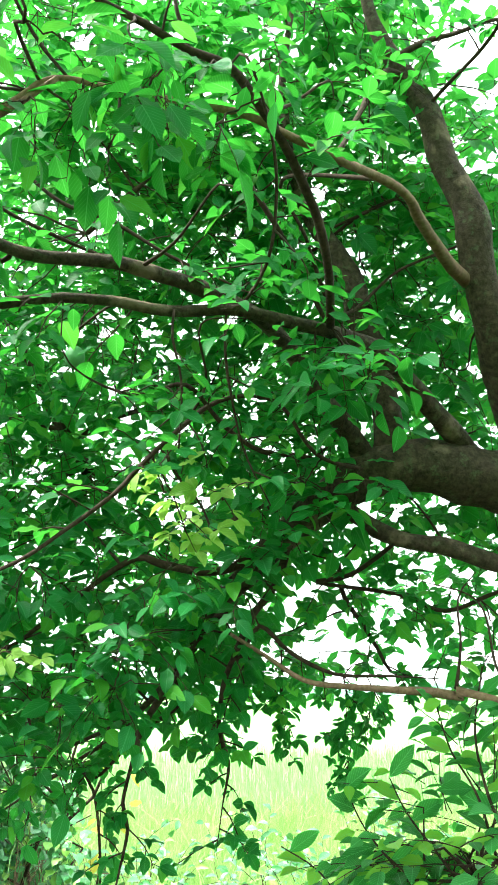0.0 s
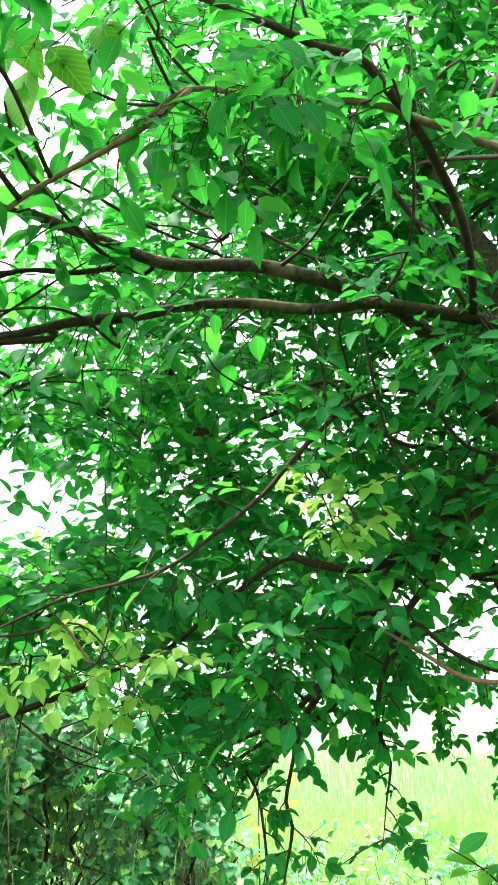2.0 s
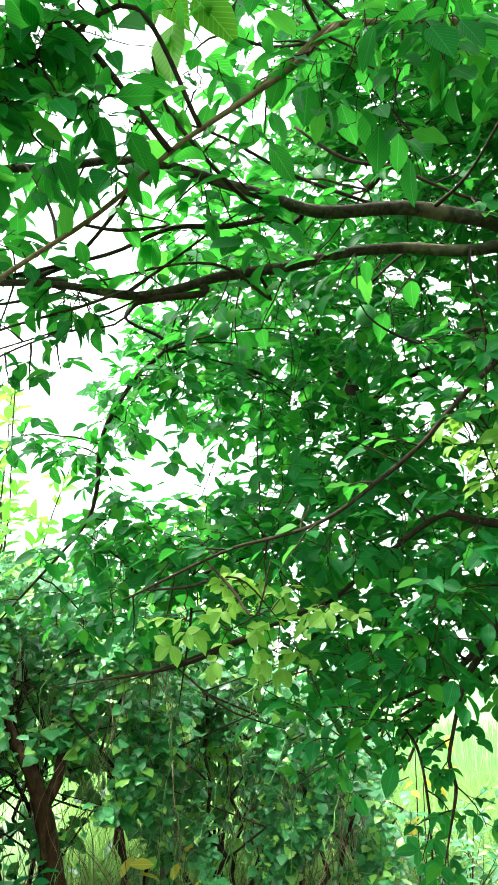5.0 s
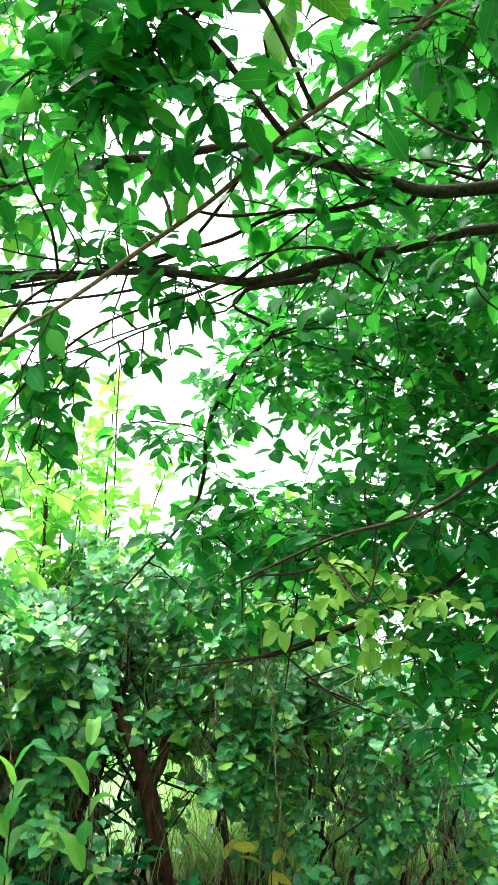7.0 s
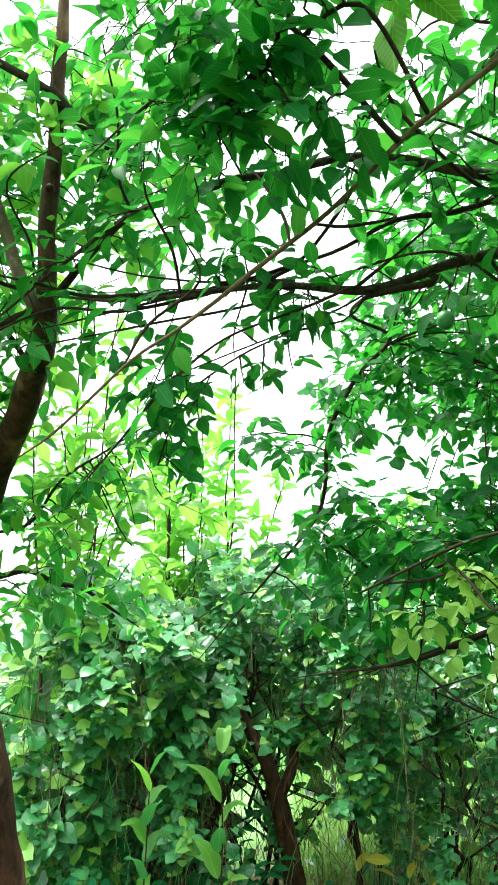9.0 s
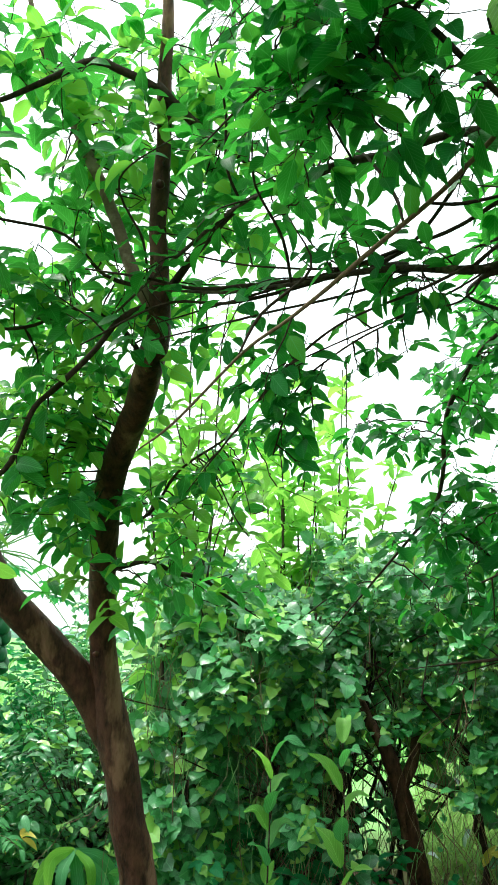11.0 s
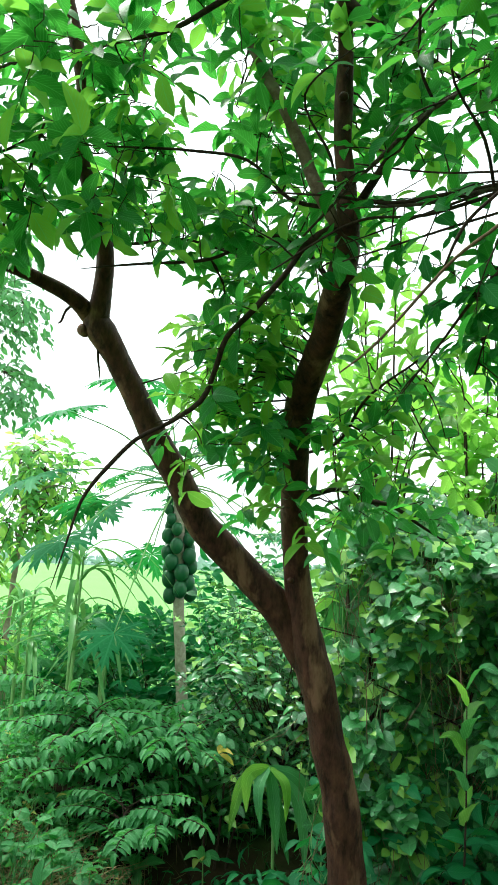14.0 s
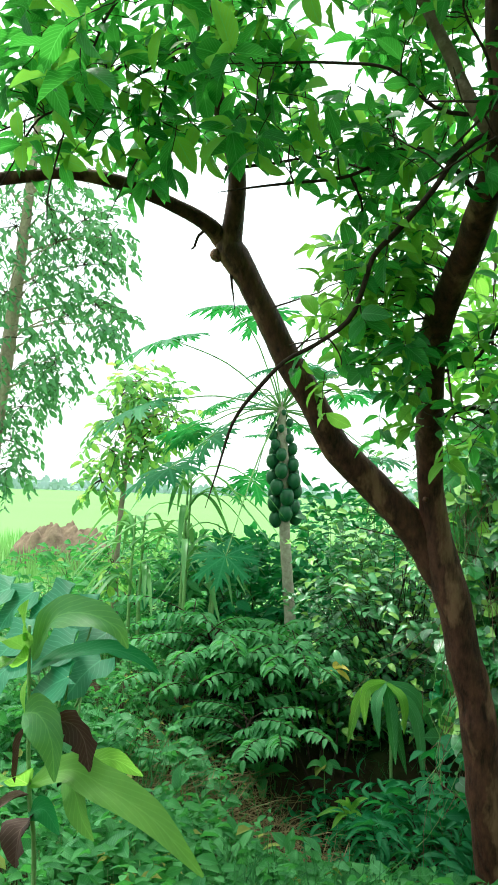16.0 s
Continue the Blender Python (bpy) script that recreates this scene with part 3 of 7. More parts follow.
low_limb = bael_limb([(1.4, 3.18, 1.35, 0.06)] + [(0.63, 3.23, 1.88, 0.035), (0.47, 3.17, 1.9, 0.0325), (0.31, 3.11, 1.93, 0.0302), (0.15, 3.09, 1.98, 0.0284), (0.03, 3.09, 2, 0.0275), (-0.06, 3.11, 2.04, 0.0269), (-0.12, 3.11, 2.08, 0.0253), (-0.2, 3.1, 2.13, 0.0217), (-0.32, 3.09, 2.15, 0.0127), (-0.47, 3.11, 2.1, 0.0081), (-0.62, 3.18, 2.04, 0.0055)], 10)
pole = bael_limb([(1.35, 2.75, 1.18, 0.016)] + [(0.22, 2.92, 1.52, 0.0118), (0.13, 2.95, 1.53, 0.0127), (0.04, 2.97, 1.54, 0.0129), (-0.07, 2.98, 1.55, 0.0097), (-0.21, 3.01, 1.56, 0.0082), (-0.31, 3.05, 1.58, 0.0075), (-0.42, 3.09, 1.65, 0.0068), (-0.53, 3.12, 1.72, 0.0052)], 8, BROWN_TWIG)
diag = bael_limb([(-0.12, 2.97, 2.2, 0.007), (-0.27, 2.86, 2.22, 0.0059), (-0.37, 2.82, 2.36, 0.0059), (-0.48, 2.77, 2.37, 0.0066), (-0.58, 2.73, 2.33, 0.0072), (-0.67, 2.65, 2.22, 0.0069), (-0.75, 2.58, 2.11, 0.0066), (-0.81, 2.55, 2.03, 0.0058), (-0.92, 2.53, 1.94, 0.0056), (-1.07, 2.51, 1.84, 0.0048), (-1.37, 2.65, 1.8, 0.0046), (-1.66, 2.62, 1.67, 0.0031)], 8, TWIG)
MAIN = np.concatenate(BAEL_LINES)
def side_branch(pts, sides=7, crook=0.012):
    return bael_limb(tied(pts, MAIN), sides, TWIG, "branch", crook)


side_branch([(-0.38, 3.19, 2.01, 0.0221), (-0.55, 3.21, 1.93, 0.0147), (-0.75, 3.2, 1.95, 0.0129), (-0.84, 3.2, 1.97, 0.011), (-1, 3.18, 1.86, 0.009), (-1.2, 3.22, 1.72, 0.0072), (-1.25, 3.1, 1.67, 0.0071), (-1.41, 3.04, 1.6, 0.0061), (-1.58, 3, 1.53, 0.0044), (-1.75, 2.97, 1.47, 0.0026)])
side_branch([(-0.61, 3.36, 1.79, 0.0134), (-0.47, 3.2, 1.78, 0.009), (-0.55, 3.21, 1.59, 0.008), (-0.57, 3.22, 1.44, 0.007), (-0.54, 3.23, 1.34, 0.0052), (-0.56, 3.27, 1.21, 0.0026)])
side_branch([(-0.74, 3.41, 1.6, 0.0114), (-0.8, 3.29, 1.47, 0.0108), (-0.83, 3.22, 1.36, 0.0066), (-0.86, 3.21, 1.23, 0.0062), (-0.84, 3.2, 1.16, 0.0055), (-0.87, 3.22, 1.02, 0.0034)])
side_branch([(-0.69, 3.4, 1.65, 0.0086), (-0.83, 3.36, 1.44, 0.0064), (-0.97, 3.35, 1.29, 0.0054), (-1.04, 3.33, 1.35, 0.0045), (-0.97, 3.31, 1.26, 0.0053), (-0.94, 3.3, 1.1, 0.0044), (-0.94, 3.35, 0.93, 0.0035)])
side_branch([(-0.34, 3.18, 2.03, 0.0147), (-0.38, 3.17, 1.89, 0.0127), (-0.46, 3.15, 1.78, 0.0115), (-0.52, 3.14, 1.65, 0.0096), (-0.49, 3.14, 1.66, 0.0052), (-0.44, 3.11, 1.74, 0.007), (-0.34, 3.14, 1.66, 0.007), (-0.21, 3.16, 1.6, 0.0061), (-0.04, 3.16, 1.59, 0.0044)])
side_branch([(-0.13, 3.66, 2.01, 0.0096), (-0.11, 3.7, 1.89, 0.0096), (-0.01, 3.74, 1.74, 0.0086), (0.06, 3.78, 1.62, 0.0064), (0.12, 3.78, 1.6, 0.0043)])
side_branch([(0, 3.14, 2, 0.0081), (-0.12, 3.37, 1.93, 0.0087), (-0.23, 3.47, 1.92, 0.008), (0.05, 3.49, 1.88, 0.008), (0.23, 3.51, 1.82, 0.008), (0.41, 3.49, 1.88, 0.007)])
side_branch([(-1.21, 4.13, 2.52, 0.0356), (-1.28, 4.08, 2.67, 0.0305), (-1.37, 4.1, 2.8, 0.0258), (-1.46, 4.1, 2.98, 0.0183), (-1.62, 4.11, 3.27, 0.0121)])
side_branch([(-1.26, 4.09, 2.65, 0.0178), (-1.13, 4.07, 2.71, 0.0153), (-0.97, 4.01, 2.75, 0.0126), (-0.74, 3.95, 2.77, 0.0111), (-0.52, 3.98, 2.66, 0.0074)])
side_branch([(-1.28, 4.08, 2.67, 0.0178), (-1.44, 4.06, 2.73, 0.014), (-1.59, 4.06, 2.76, 0.0114), (-1.79, 4.03, 2.85, 0.0076)])
side_branch([(-0.89, 2.32, 2.3, 0.002), (-0.79, 2.72, 2.36, 0.0056), (-0.65, 2.8, 2.42, 0.0067), (-0.54, 2.93, 2.33, 0.0078), (-0.43, 3, 2.27, 0.008), (-0.29, 3.06, 2.27, 0.009), (-0.14, 3.08, 2.21, 0.0108)])
side_branch([(-0.3, 2.17, 2.73, 0.006), (-0.23, 2.26, 2.84, 0.007), (-0.15, 2.4, 3.06, 0.0077), (-0.04, 2.62, 3.37, 0.0087)])
side_branch([(-0.36, 2.54, 2.94, 0.0056), (-0.29, 2.68, 2.84, 0.0059), (-0.18, 2.84, 2.66, 0.0061), (0.01, 2.89, 2.83, 0.0045), (0.19, 2.87, 2.9, 0.0045)])
side_branch([(0.05, 3, 3.17, 0.0049), (-0.07, 3.01, 3.12, 0.0058), (-0.23, 3.05, 3.01, 0.0058), (-0.38, 3.07, 2.94, 0.0049)])
side_branch([(-1.1, 2.44, 2.94, 0.0038), (-0.97, 2.47, 2.83, 0.0054), (-0.83, 2.49, 2.78, 0.0054), (-0.68, 2.51, 2.69, 0.0046), (-0.55, 2.53, 2.63, 0.0038)])
side_branch([(-0.98, 2.85, 2.96, 0.0127), (-0.91, 2.83, 3.02, 0.0118), (-0.82, 2.81, 3.09, 0.0099), (-0.78, 2.8, 3.12, 0.0036)])
side_branch([(-0.65, 2.41, 2.48, 0.0036), (-0.65, 2.39, 2.39, 0.0035), (-0.63, 2.43, 2.28, 0.0028), (-0.64, 2.48, 2.12, 0.0021)])
side_branch([(-0.52, 2.47, 2.49, 0.0037), (-0.52, 2.51, 2.36, 0.0037), (-0.48, 2.57, 2.16, 0.0029), (-0.41, 2.61, 2.01, 0.0022)])
side_branch([(-0.5, 2.53, 2.99, 0.0072), (-0.43, 2.56, 2.89, 0.008), (-0.36, 2.63, 2.81, 0.0082), (-0.29, 2.72, 2.71, 0.0075), (-0.25, 2.74, 2.63, 0.0067)])
side_branch([(-0.46, 1.86, 2.77, 0.0028), (-0.41, 1.95, 2.66, 0.0035), (-0.4, 2.03, 2.56, 0.0036), (-0.42, 2.12, 2.45, 0.0037), (-0.48, 2.37, 2.47, 0.0035)])
side_branch([(0.26, 2.42, 3.36, 0.0056), (0.15, 2.51, 3.41, 0.0075), (0.07, 2.6, 3.46, 0.0104), (0.02, 2.69, 3.49, 0.0108)])
side_branch([(-0.69, 3.48, 1.54, 0.0097), (-0.88, 3.73, 1.41, 0.0093), (-1.04, 3.85, 1.36, 0.0075), (-1.3, 3.9, 1.2, 0.0054)])

# side branches that run out over the open sky
def sky_branch(pts):
    return side_branch(pts, 6, 0.010)


sky_branch([(-1.24, 2.16, 2.34, 0.0092), (-1.38, 2.12, 2.32, 0.0073), (-1.41, 2.13, 2.31, 0.004), (-1.45, 2.12, 2.27, 0.0027), (-1.6, 2.11, 2.26, 0.0027), (-1.77, 2.1, 2.21, 0.0028), (-1.95, 2.14, 2.14, 0.0029), (-2.06, 2.19, 1.99, 0.0023)])
sky_branch([(-1.4, 2.13, 2.33, 0.0027), (-1.5, 2.1, 2.28, 0.0027), (-1.7, 2.02, 2.2, 0.002), (-1.84, 1.96, 2.14, 0.002)])
sky_branch([(-1.06, 2.21, 2.54, 0.0093), (-1.19, 2.18, 2.51, 0.0074), (-1.32, 2.14, 2.51, 0.0061), (-1.48, 2.11, 2.45, 0.0048), (-1.74, 2.06, 2.41, 0.0042), (-2.03, 1.98, 2.37, 0.0036)])
sky_branch([(-1.04, 2.23, 2.52, 0.0066), (-1.1, 2.11, 2.51, 0.0057), (-1.16, 2.01, 2.56, 0.005), (-1.22, 1.9, 2.64, 0.0048), (-1.23, 1.86, 2.7, 0.0042), (-1.23, 1.83, 2.73, 0.0024)])
sky_branch([(-0.89, 2.61, 2.75, 0.0054), (-1.01, 2.44, 2.73, 0.0052), (-1.08, 2.3, 2.71, 0.0049), (-1.17, 2.13, 2.71, 0.004), (-1.23, 2.05, 2.71, 0.0033)])
sky_branch([(-1.1, 2.23, 2.33, 0.0046), (-1.18, 2.16, 2.39, 0.0039), (-1.28, 2.12, 2.4, 0.0033), (-1.44, 2.1, 2.38, 0.0027)])
sky_branch([(-1.31, 1.62, 2.67, 0.0064), (-1.34, 1.62, 2.62, 0.0064), (-1.4, 1.62, 2.59, 0.006), (-1.47, 1.64, 2.56, 0.005), (-1.52, 1.67, 2.53, 0.0034)])
sky_branch([(-1.57, 1.6, 2.68, 0.0028), (-1.61, 1.6, 2.63, 0.0034), (-1.73, 1.61, 2.59, 0.0029)])
sky_branch([(-1.18, 1.66, 2.69, 0.0048), (-1.32, 1.61, 2.6, 0.0049), (-1.44, 1.6, 2.53, 0.0044), (-1.52, 1.62, 2.47, 0.0028)])
sky_branch([(-1.35, 2.01, 2.58, 0.0065), (-1.47, 2.08, 2.51, 0.0048), (-1.58, 2.09, 2.43, 0.0042), (-1.71, 2.07, 2.41, 0.0036), (-1.96, 1.96, 2.44, 0.0029), (-2.21, 1.88, 2.53, 0.0023)])
sky_branch([(-1.4, 2.06, 2.32, 0.0039), (-1.52, 2.05, 2.29, 0.004), (-1.74, 2.04, 2.25, 0.0028), (-1.9, 2.02, 2.15, 0.0043), (-2.06, 2.02, 2.01, 0.0029)])
sky_branch([(-1.38, 2.13, 2.33, 0.0054), (-1.6, 2.45, 2.44, 0.0048), (-1.63, 2.78, 2.49, 0.0063), (-1.76, 2.84, 2.42, 0.0066), (-1.88, 2.87, 2.28, 0.0086), (-1.91, 2.88, 2.17, 0.0076), (-1.93, 2.91, 2.06, 0.0076), (-1.98, 2.91, 1.93, 0.0057), (-2.17, 2.86, 1.7, 0.0038)])
sky_branch([(-1.47, 3.24, 1.6, 0.0074), (-1.6, 3.17, 1.54, 0.0074), (-1.76, 3.08, 1.48, 0.0064), (-1.94, 3.03, 1.45, 0.0037)])
sky_branch([(-1.48, 3.32, 1.9, 0.0078), (-1.69, 3.21, 1.8, 0.0068), (-1.81, 3.15, 1.76, 0.0068), (-1.91, 3.05, 1.85, 0.0049)])
sky_branch([(-1.66, 2.22, 2.46, 0.0084), (-1.81, 2.13, 2.44, 0.0072), (-1.98, 2.03, 2.42, 0.0066), (-2.13, 1.93, 2.41, 0.0053), (-2.27, 1.85, 2.45, 0.0038), (-2.41, 1.76, 2.48, 0.0024)])
sky_branch([(-1.65, 2.21, 2.5, 0.0063), (-1.87, 2.08, 2.41, 0.0058), (-2.04, 1.97, 2.36, 0.0044), (-2.2, 1.87, 2.36, 0.0038), (-2.44, 1.79, 2.27, 0.0024)])
sky_branch([(-1.66, 2.22, 2.43, 0.0049), (-1.79, 2.16, 2.39, 0.0043), (-1.97, 2.06, 2.35, 0.0037), (-2.15, 1.95, 2.3, 0.003), (-2.27, 1.9, 2.28, 0.0023)])
sky_branch([(-1.66, 3.11, 1.79, 0.0047), (-1.68, 3.14, 1.64, 0.0047), (-1.71, 3.17, 1.5, 0.0037)])
for q in BAEL_LINES[1:13]:
    for k in range(3):
        i = rng.integers(len(q) // 3, len(q))
        c = q[i, :3]
        d = unit(rng.normal(0, 1, 3) + [0, 0, 0.4])
        bael_limb([(*c, min(q[i, 3] * 0.6, 0.006)), (*(c + d * 0.12), 0.004), (*(c + d * 0.26 + rng.normal(0, 0.04, 3)), 0.003), (*(c + d * 0.42 + rng.normal(0, 0.07, 3)), 0.0015)], 6, TWIG, "branch", 0.01)
SKEL = np.concatenate(BAEL_LINES)

back, twigs = Leaves(), Sticks()
# the far side of the crown, cell by cell, with openings to the sky
OPEN = [(-5.8, 8.0, 1.7), (2.2, 0.4, 1.9), (-18.4, 40.9, 3.6), (-8.0, 41.9, 1.2), (18.0, 30.9, 1.0), (6.2, 18.3, 1.7), (3.4, 13.8, 1.5), (-10.7, 2.0, 3.3), (-4.2, 5.8, 1.7), (12.2, 33.1, 1.0), (-8.5, 28.9, 1.0), (14.4, 11.1, 1.3), (27.2, 28.5, 2.3), (28.7, 38.8, 1.9), (25.6, 13.2, 2.3), (20.7, 13.4, 1.9), (18.7, 32.1, 0.7), (19.8, 36.9, 1.0)]
OPEN += [(31.3, 20.3, 5.0), (26.6, 13.6, 2.3), (23.1, 11.5, 1.7), (29.5, 39.6, 2.7), (31.2, 28.3, 4.6), (19.1, 35.3, 0.8), (16.0, 31.6, 0.8), (25.7, 13.9, 2.5), (18.5, 14.1, 1.5), (32.7, 20.1, 8.2), (31.7, 30.8, 7.7), (38.8, 25.8, 7.7), (21.9, 31.1, 5.0), (18.6, 38.4, 1.2), (16.4, 34.0, 0.8), (26.1, 38.8, 5.8), (36.0, 16.8, 7.7), (42.2, 37.2, 11.5)]
SKY_GAPS = [(28.9, 38.9, 1.7), (29.2, 37.6, 1.3), (24.6, 36.6, 1.3), (19.7, 38.3, 1.3), (18.6, 34.8, 1.7), (17.5, 33.0, 1.5), (15.9, 31.1, 1.2), (26.4, 30.0, 1.7), (28.6, 29.4, 1.7), (23.5, 28.9, 1.3), (25.0, 32.8, 1.0), (10.3, 34.0, 1.0), (27.8, 23.0, 1.0), (23.0, 38.7, 1.0)]
FRUIT_AT = [(12.4, 22.3, 0.4), (22.1, 21.6, 0.4)]
SPOT = np.array([-0.55, 0.46, 1.5])
EDGE_EL = (-9, 0, 4, 9, 11, 13, 14.5, 16, 20, 24, 26.5, 28, 33, 38, 47)
EDGE_AZ = (8, 20, 29, 30, 28, 26, 31, 30, 28.5, 27, 25.5, 23, 21, 20, 19)


FRUITS = [np.array(c) for c in ((-1.02, 2.96, 2.58), (-1.5, 2.93, 2.58))]
BACKLIT_AT = [np.array(c) for c in ((-1.195, 1.848, 2.77), (-1.195, 1.84, 2.70), (-1.10, 1.842, 2.80), (-1.21, 1.778, 2.81), (-1.18, 1.817, 2.83), (-1.0, 1.80, 2.82))]


def off_fruit(p):
    """The round fruits hang clear of the leaves."""
    d = p - SPOT
    far = np.linalg.norm(d)
    return not any(far < np.linalg.norm(c - SPOT) and np.linalg.norm(np.cross(d, unit(c - SPOT))) < 0.085 for c in FRUITS)


def airy(p):
    """Thin places of the canopy: round the fruits, the leaves coloured as backlit and the openings to the sky."""
    d = p - SPOT
    far = np.linalg.norm(d)
    a = math.degrees(math.atan2(-d[0], d[1]))
    e = math.degrees(math.atan2(d[2], math.hypot(d[0], d[1])))
    if any((a - g[0]) ** 2 * 0.75 + (e - g[1]) ** 2 < (g[2] * 0.65) ** 2 for g in SKY_GAPS):
        return False
    return off_fruit(p) and not any(far < np.linalg.norm(c - SPOT) + 0.05 and np.linalg.norm(np.cross(d, unit(c - SPOT))) < 0.075 for c in BACKLIT_AT)


def leafy(p):
    """Whether the crown holds leaves there: inside its edge and not in a gap."""
    d = p - SPOT
    a = math.degrees(math.atan2(-d[0], d[1]))
    e = math.degrees(math.atan2(d[2], math.hypot(d[0], d[1])))
    if a > np.interp(e, EDGE_EL, EDGE_AZ) + 0.8 * noise.noise(Vector((e * 0.6, 0, 3))):
        return False
    return airy(p) and not any((a - g[0]) ** 2 * math.cos(radians(e)) ** 2 + (e - g[1]) ** 2 < g[2] ** 2 for g in OPEN if g[2] < 4)


for shell, (near_r, far_r, step) in enumerate(((2.9, 3.4, 3.3), (3.7, 4.5, 3.0))):
    for az in np.arange(-21, 33, step):
        for el in np.arange(-2, 47, step):
            a, e = az + rng.normal(0, 0.8), el + rng.normal(0, 0.8)
            if e < 1.5 and (a < 4 or rng.random() < 0.35) or (a > 12 and e < 4 and shell > 0):
                continue
            if a < -3 and e < 12 and rng.random() < 0.3 or (shell == 0 and rng.random() < 0.25):
                continue
            far = rng.uniform(near_r, far_r)
            if any((a - g[0]) ** 2 + (e - g[1]) ** 2 < 2.6 ** 2 for g in FRUIT_AT):
                far = rng.uniform(3.8, 4.4)
            if a < -1:
                far = max(far, rng.uniform(3.1, 3.5))
            ar, er = radians(a), radians(e)
            c = SPOT + far * np.array([-math.sin(ar) * math.cos(er), math.cos(ar) * math.cos(er), math.sin(er)])
            if not leafy(c):
                continue
            clump(rng, back, twigs, c, 0.20, 8, SKEL, 0.088, "three", 3, 0.45, 0.20, keep=leafy)
            clump(rng, back, twigs, c + rng.normal(0, 0.1, 3), 0.2, 2, None, 0.092, "wide", 4, 0.5, 0.18, keep=leafy)
# the crown goes on overhead and behind, unseen; its spread is set for shade
roof, roof_twigs = Leaves(), Sticks()
for az in np.arange(-180, 180, 8):
    for el in (24, 33, 42, 51, 60, 69, 78, 87):
        a, e = az + rng.normal(0, 3), el + rng.normal(0, 2)
        if (abs(a - 25) < 78 and e < (56 if a > 12 else 68)) or (55 < a < 165 and e < 57) or rng.random() < 1 - 1.0 * math.cos(radians(e)):
            continue
        ar, er = radians(a), radians(e)
        far = rng.uniform(2.2, 3.6)
        c = SPOT + far * np.array([-math.sin(ar) * math.cos(er), math.cos(ar) * math.cos(er), math.sin(er)])
        clump(rng, roof, roof_twigs, c, 0.40, 12, None, 0.13, "three", 3, 0.4, 0.3)
roof.build("foliage", BAEL_LEAF, bael, LEAF_OVAL, "dense green leaves overhead, out of view, set to shade the crown below")
# hanging strands against the field
for pts, n in (([(-0.49, 3.25, 1.63, 0.0036), (-0.55, 3.24, 1.49, 0.0035), (-0.56, 3.25, 1.34, 0.0035)], 5), ([(-0.14, 3.57, 1.6, 0.004), (-0.11, 3.63, 1.42, 0.004), (-0.14, 3.68, 1.23, 0.004)], 14), ([(-0.36, 3.54, 1.69, 0.004), (-0.36, 3.6, 1.52, 0.004), (-0.32, 3.64, 1.39, 0.004)], 10), ([(-0.72, 3.79, 1.56, 0.0043), (-0.67, 3.83, 1.44, 0.0043), (-0.5, 3.85, 1.38, 0.0043)], 8), ([(-0.01, 3.79, 1.56, 0.0043), (-0.03, 3.84, 1.39, 0.0043)], 6), ([(-1.17, 3.17, 1.53, 0.0052), (-1.14, 3.22, 1.38, 0.0052), (-1.16, 3.28, 1.16, 0.0052)], 7), ([(-1.01, 3.13, 1.68, 0.0052), (-1.05, 3.18, 1.5, 0.0052), (-1.02, 3.23, 1.33, 0.0052)], 7)):
    q = spline(pts, 0.02)
    twigs.run(list(q[:, :3]), 0.003, 0.0015)
    for k in range(n):
        i = int(k / n * (len(q) - 1))
        spray(rng, back, twigs, q[i, :3], rng.normal(0, 1, 3) + [0, 0, -0.6], 0.10, 3, 0.058, 0.6)
back.build("foliage", BAEL_LEAF, bael, LEAF_OVAL, "dense green three-part leaves")

# nearer leaves on the long side limbs
near = Leaves()
for q, st, ev, sz in ((a_limb, 0.45, 0.10, 0.066), (e_limb, 0.5, 0.085, 0.07), (b_limb, 0.5, 0.10, 0.075), (c_limb, 0.3, 0.10, 0.07), (brown_long, 0.0, 0.70, 0.07), (diag, 0.3, 0.12, 0.06)):
    dress(rng, near, twigs, q, ev, 0.16, sz * 1.15, "wide", 4, st, 0.5, 0.1, keep=airy)
for q in BAEL_LINES[13:35]:
    dress(rng, near, twigs, q, 0.08, 0.12, 0.062, "three", 3, 0.3, 0.5, 0.0, keep=airy)
for q in BAEL_LINES[35:50]:
    dress(rng, near, twigs, q, 0.22, 0.07, 0.066, "three", 1, 0.55, 0.5, 0.0)
for c in [(-0.19, 2.54, 2.42, 0.09), (-0.28, 2.55, 2.39, 0.07), (-0.16, 2.53, 2.3, 0.06), (-0.71, 2.96, 1.9, 0.1), (-0.79, 2.91, 1.7, 0.08), (-0.84, 2.85, 1.56, 0.06)]:
    clump(rng, near, twigs, c[:3], c[3], 10, SKEL, 0.08, "wide", 4, 0.6, 0.14)
for c in [(-1.61, 2.73, 2.45, 0.09), (-1.74, 2.82, 2.38, 0.11), (-1.92, 2.96, 2.13, 0.09), (-1.74, 2.95, 1.93, 0.11), (-1.56, 3, 1.91, 0.11), (-1.34, 2.96, 1.86, 0.12), (-1.13, 3, 1.92, 0.12), (-0.95, 3.06, 1.85, 0.12), (-1.06, 2.92, 1.51, 0.11), (-0.99, 2.87, 1.38, 0.09), (-1.1, 2.86, 1.31, 0.08), (-0.84, 2.94, 1.64, 0.1), (-1.13, 2.14, 2.48, 0.05), (-1.27, 2.15, 2.5, 0.05)]:
    clump(rng, near, twigs, c[:3], c[3], 7, SKEL, 0.076, "wide", 4, 0.6, 0.10, keep=airy)
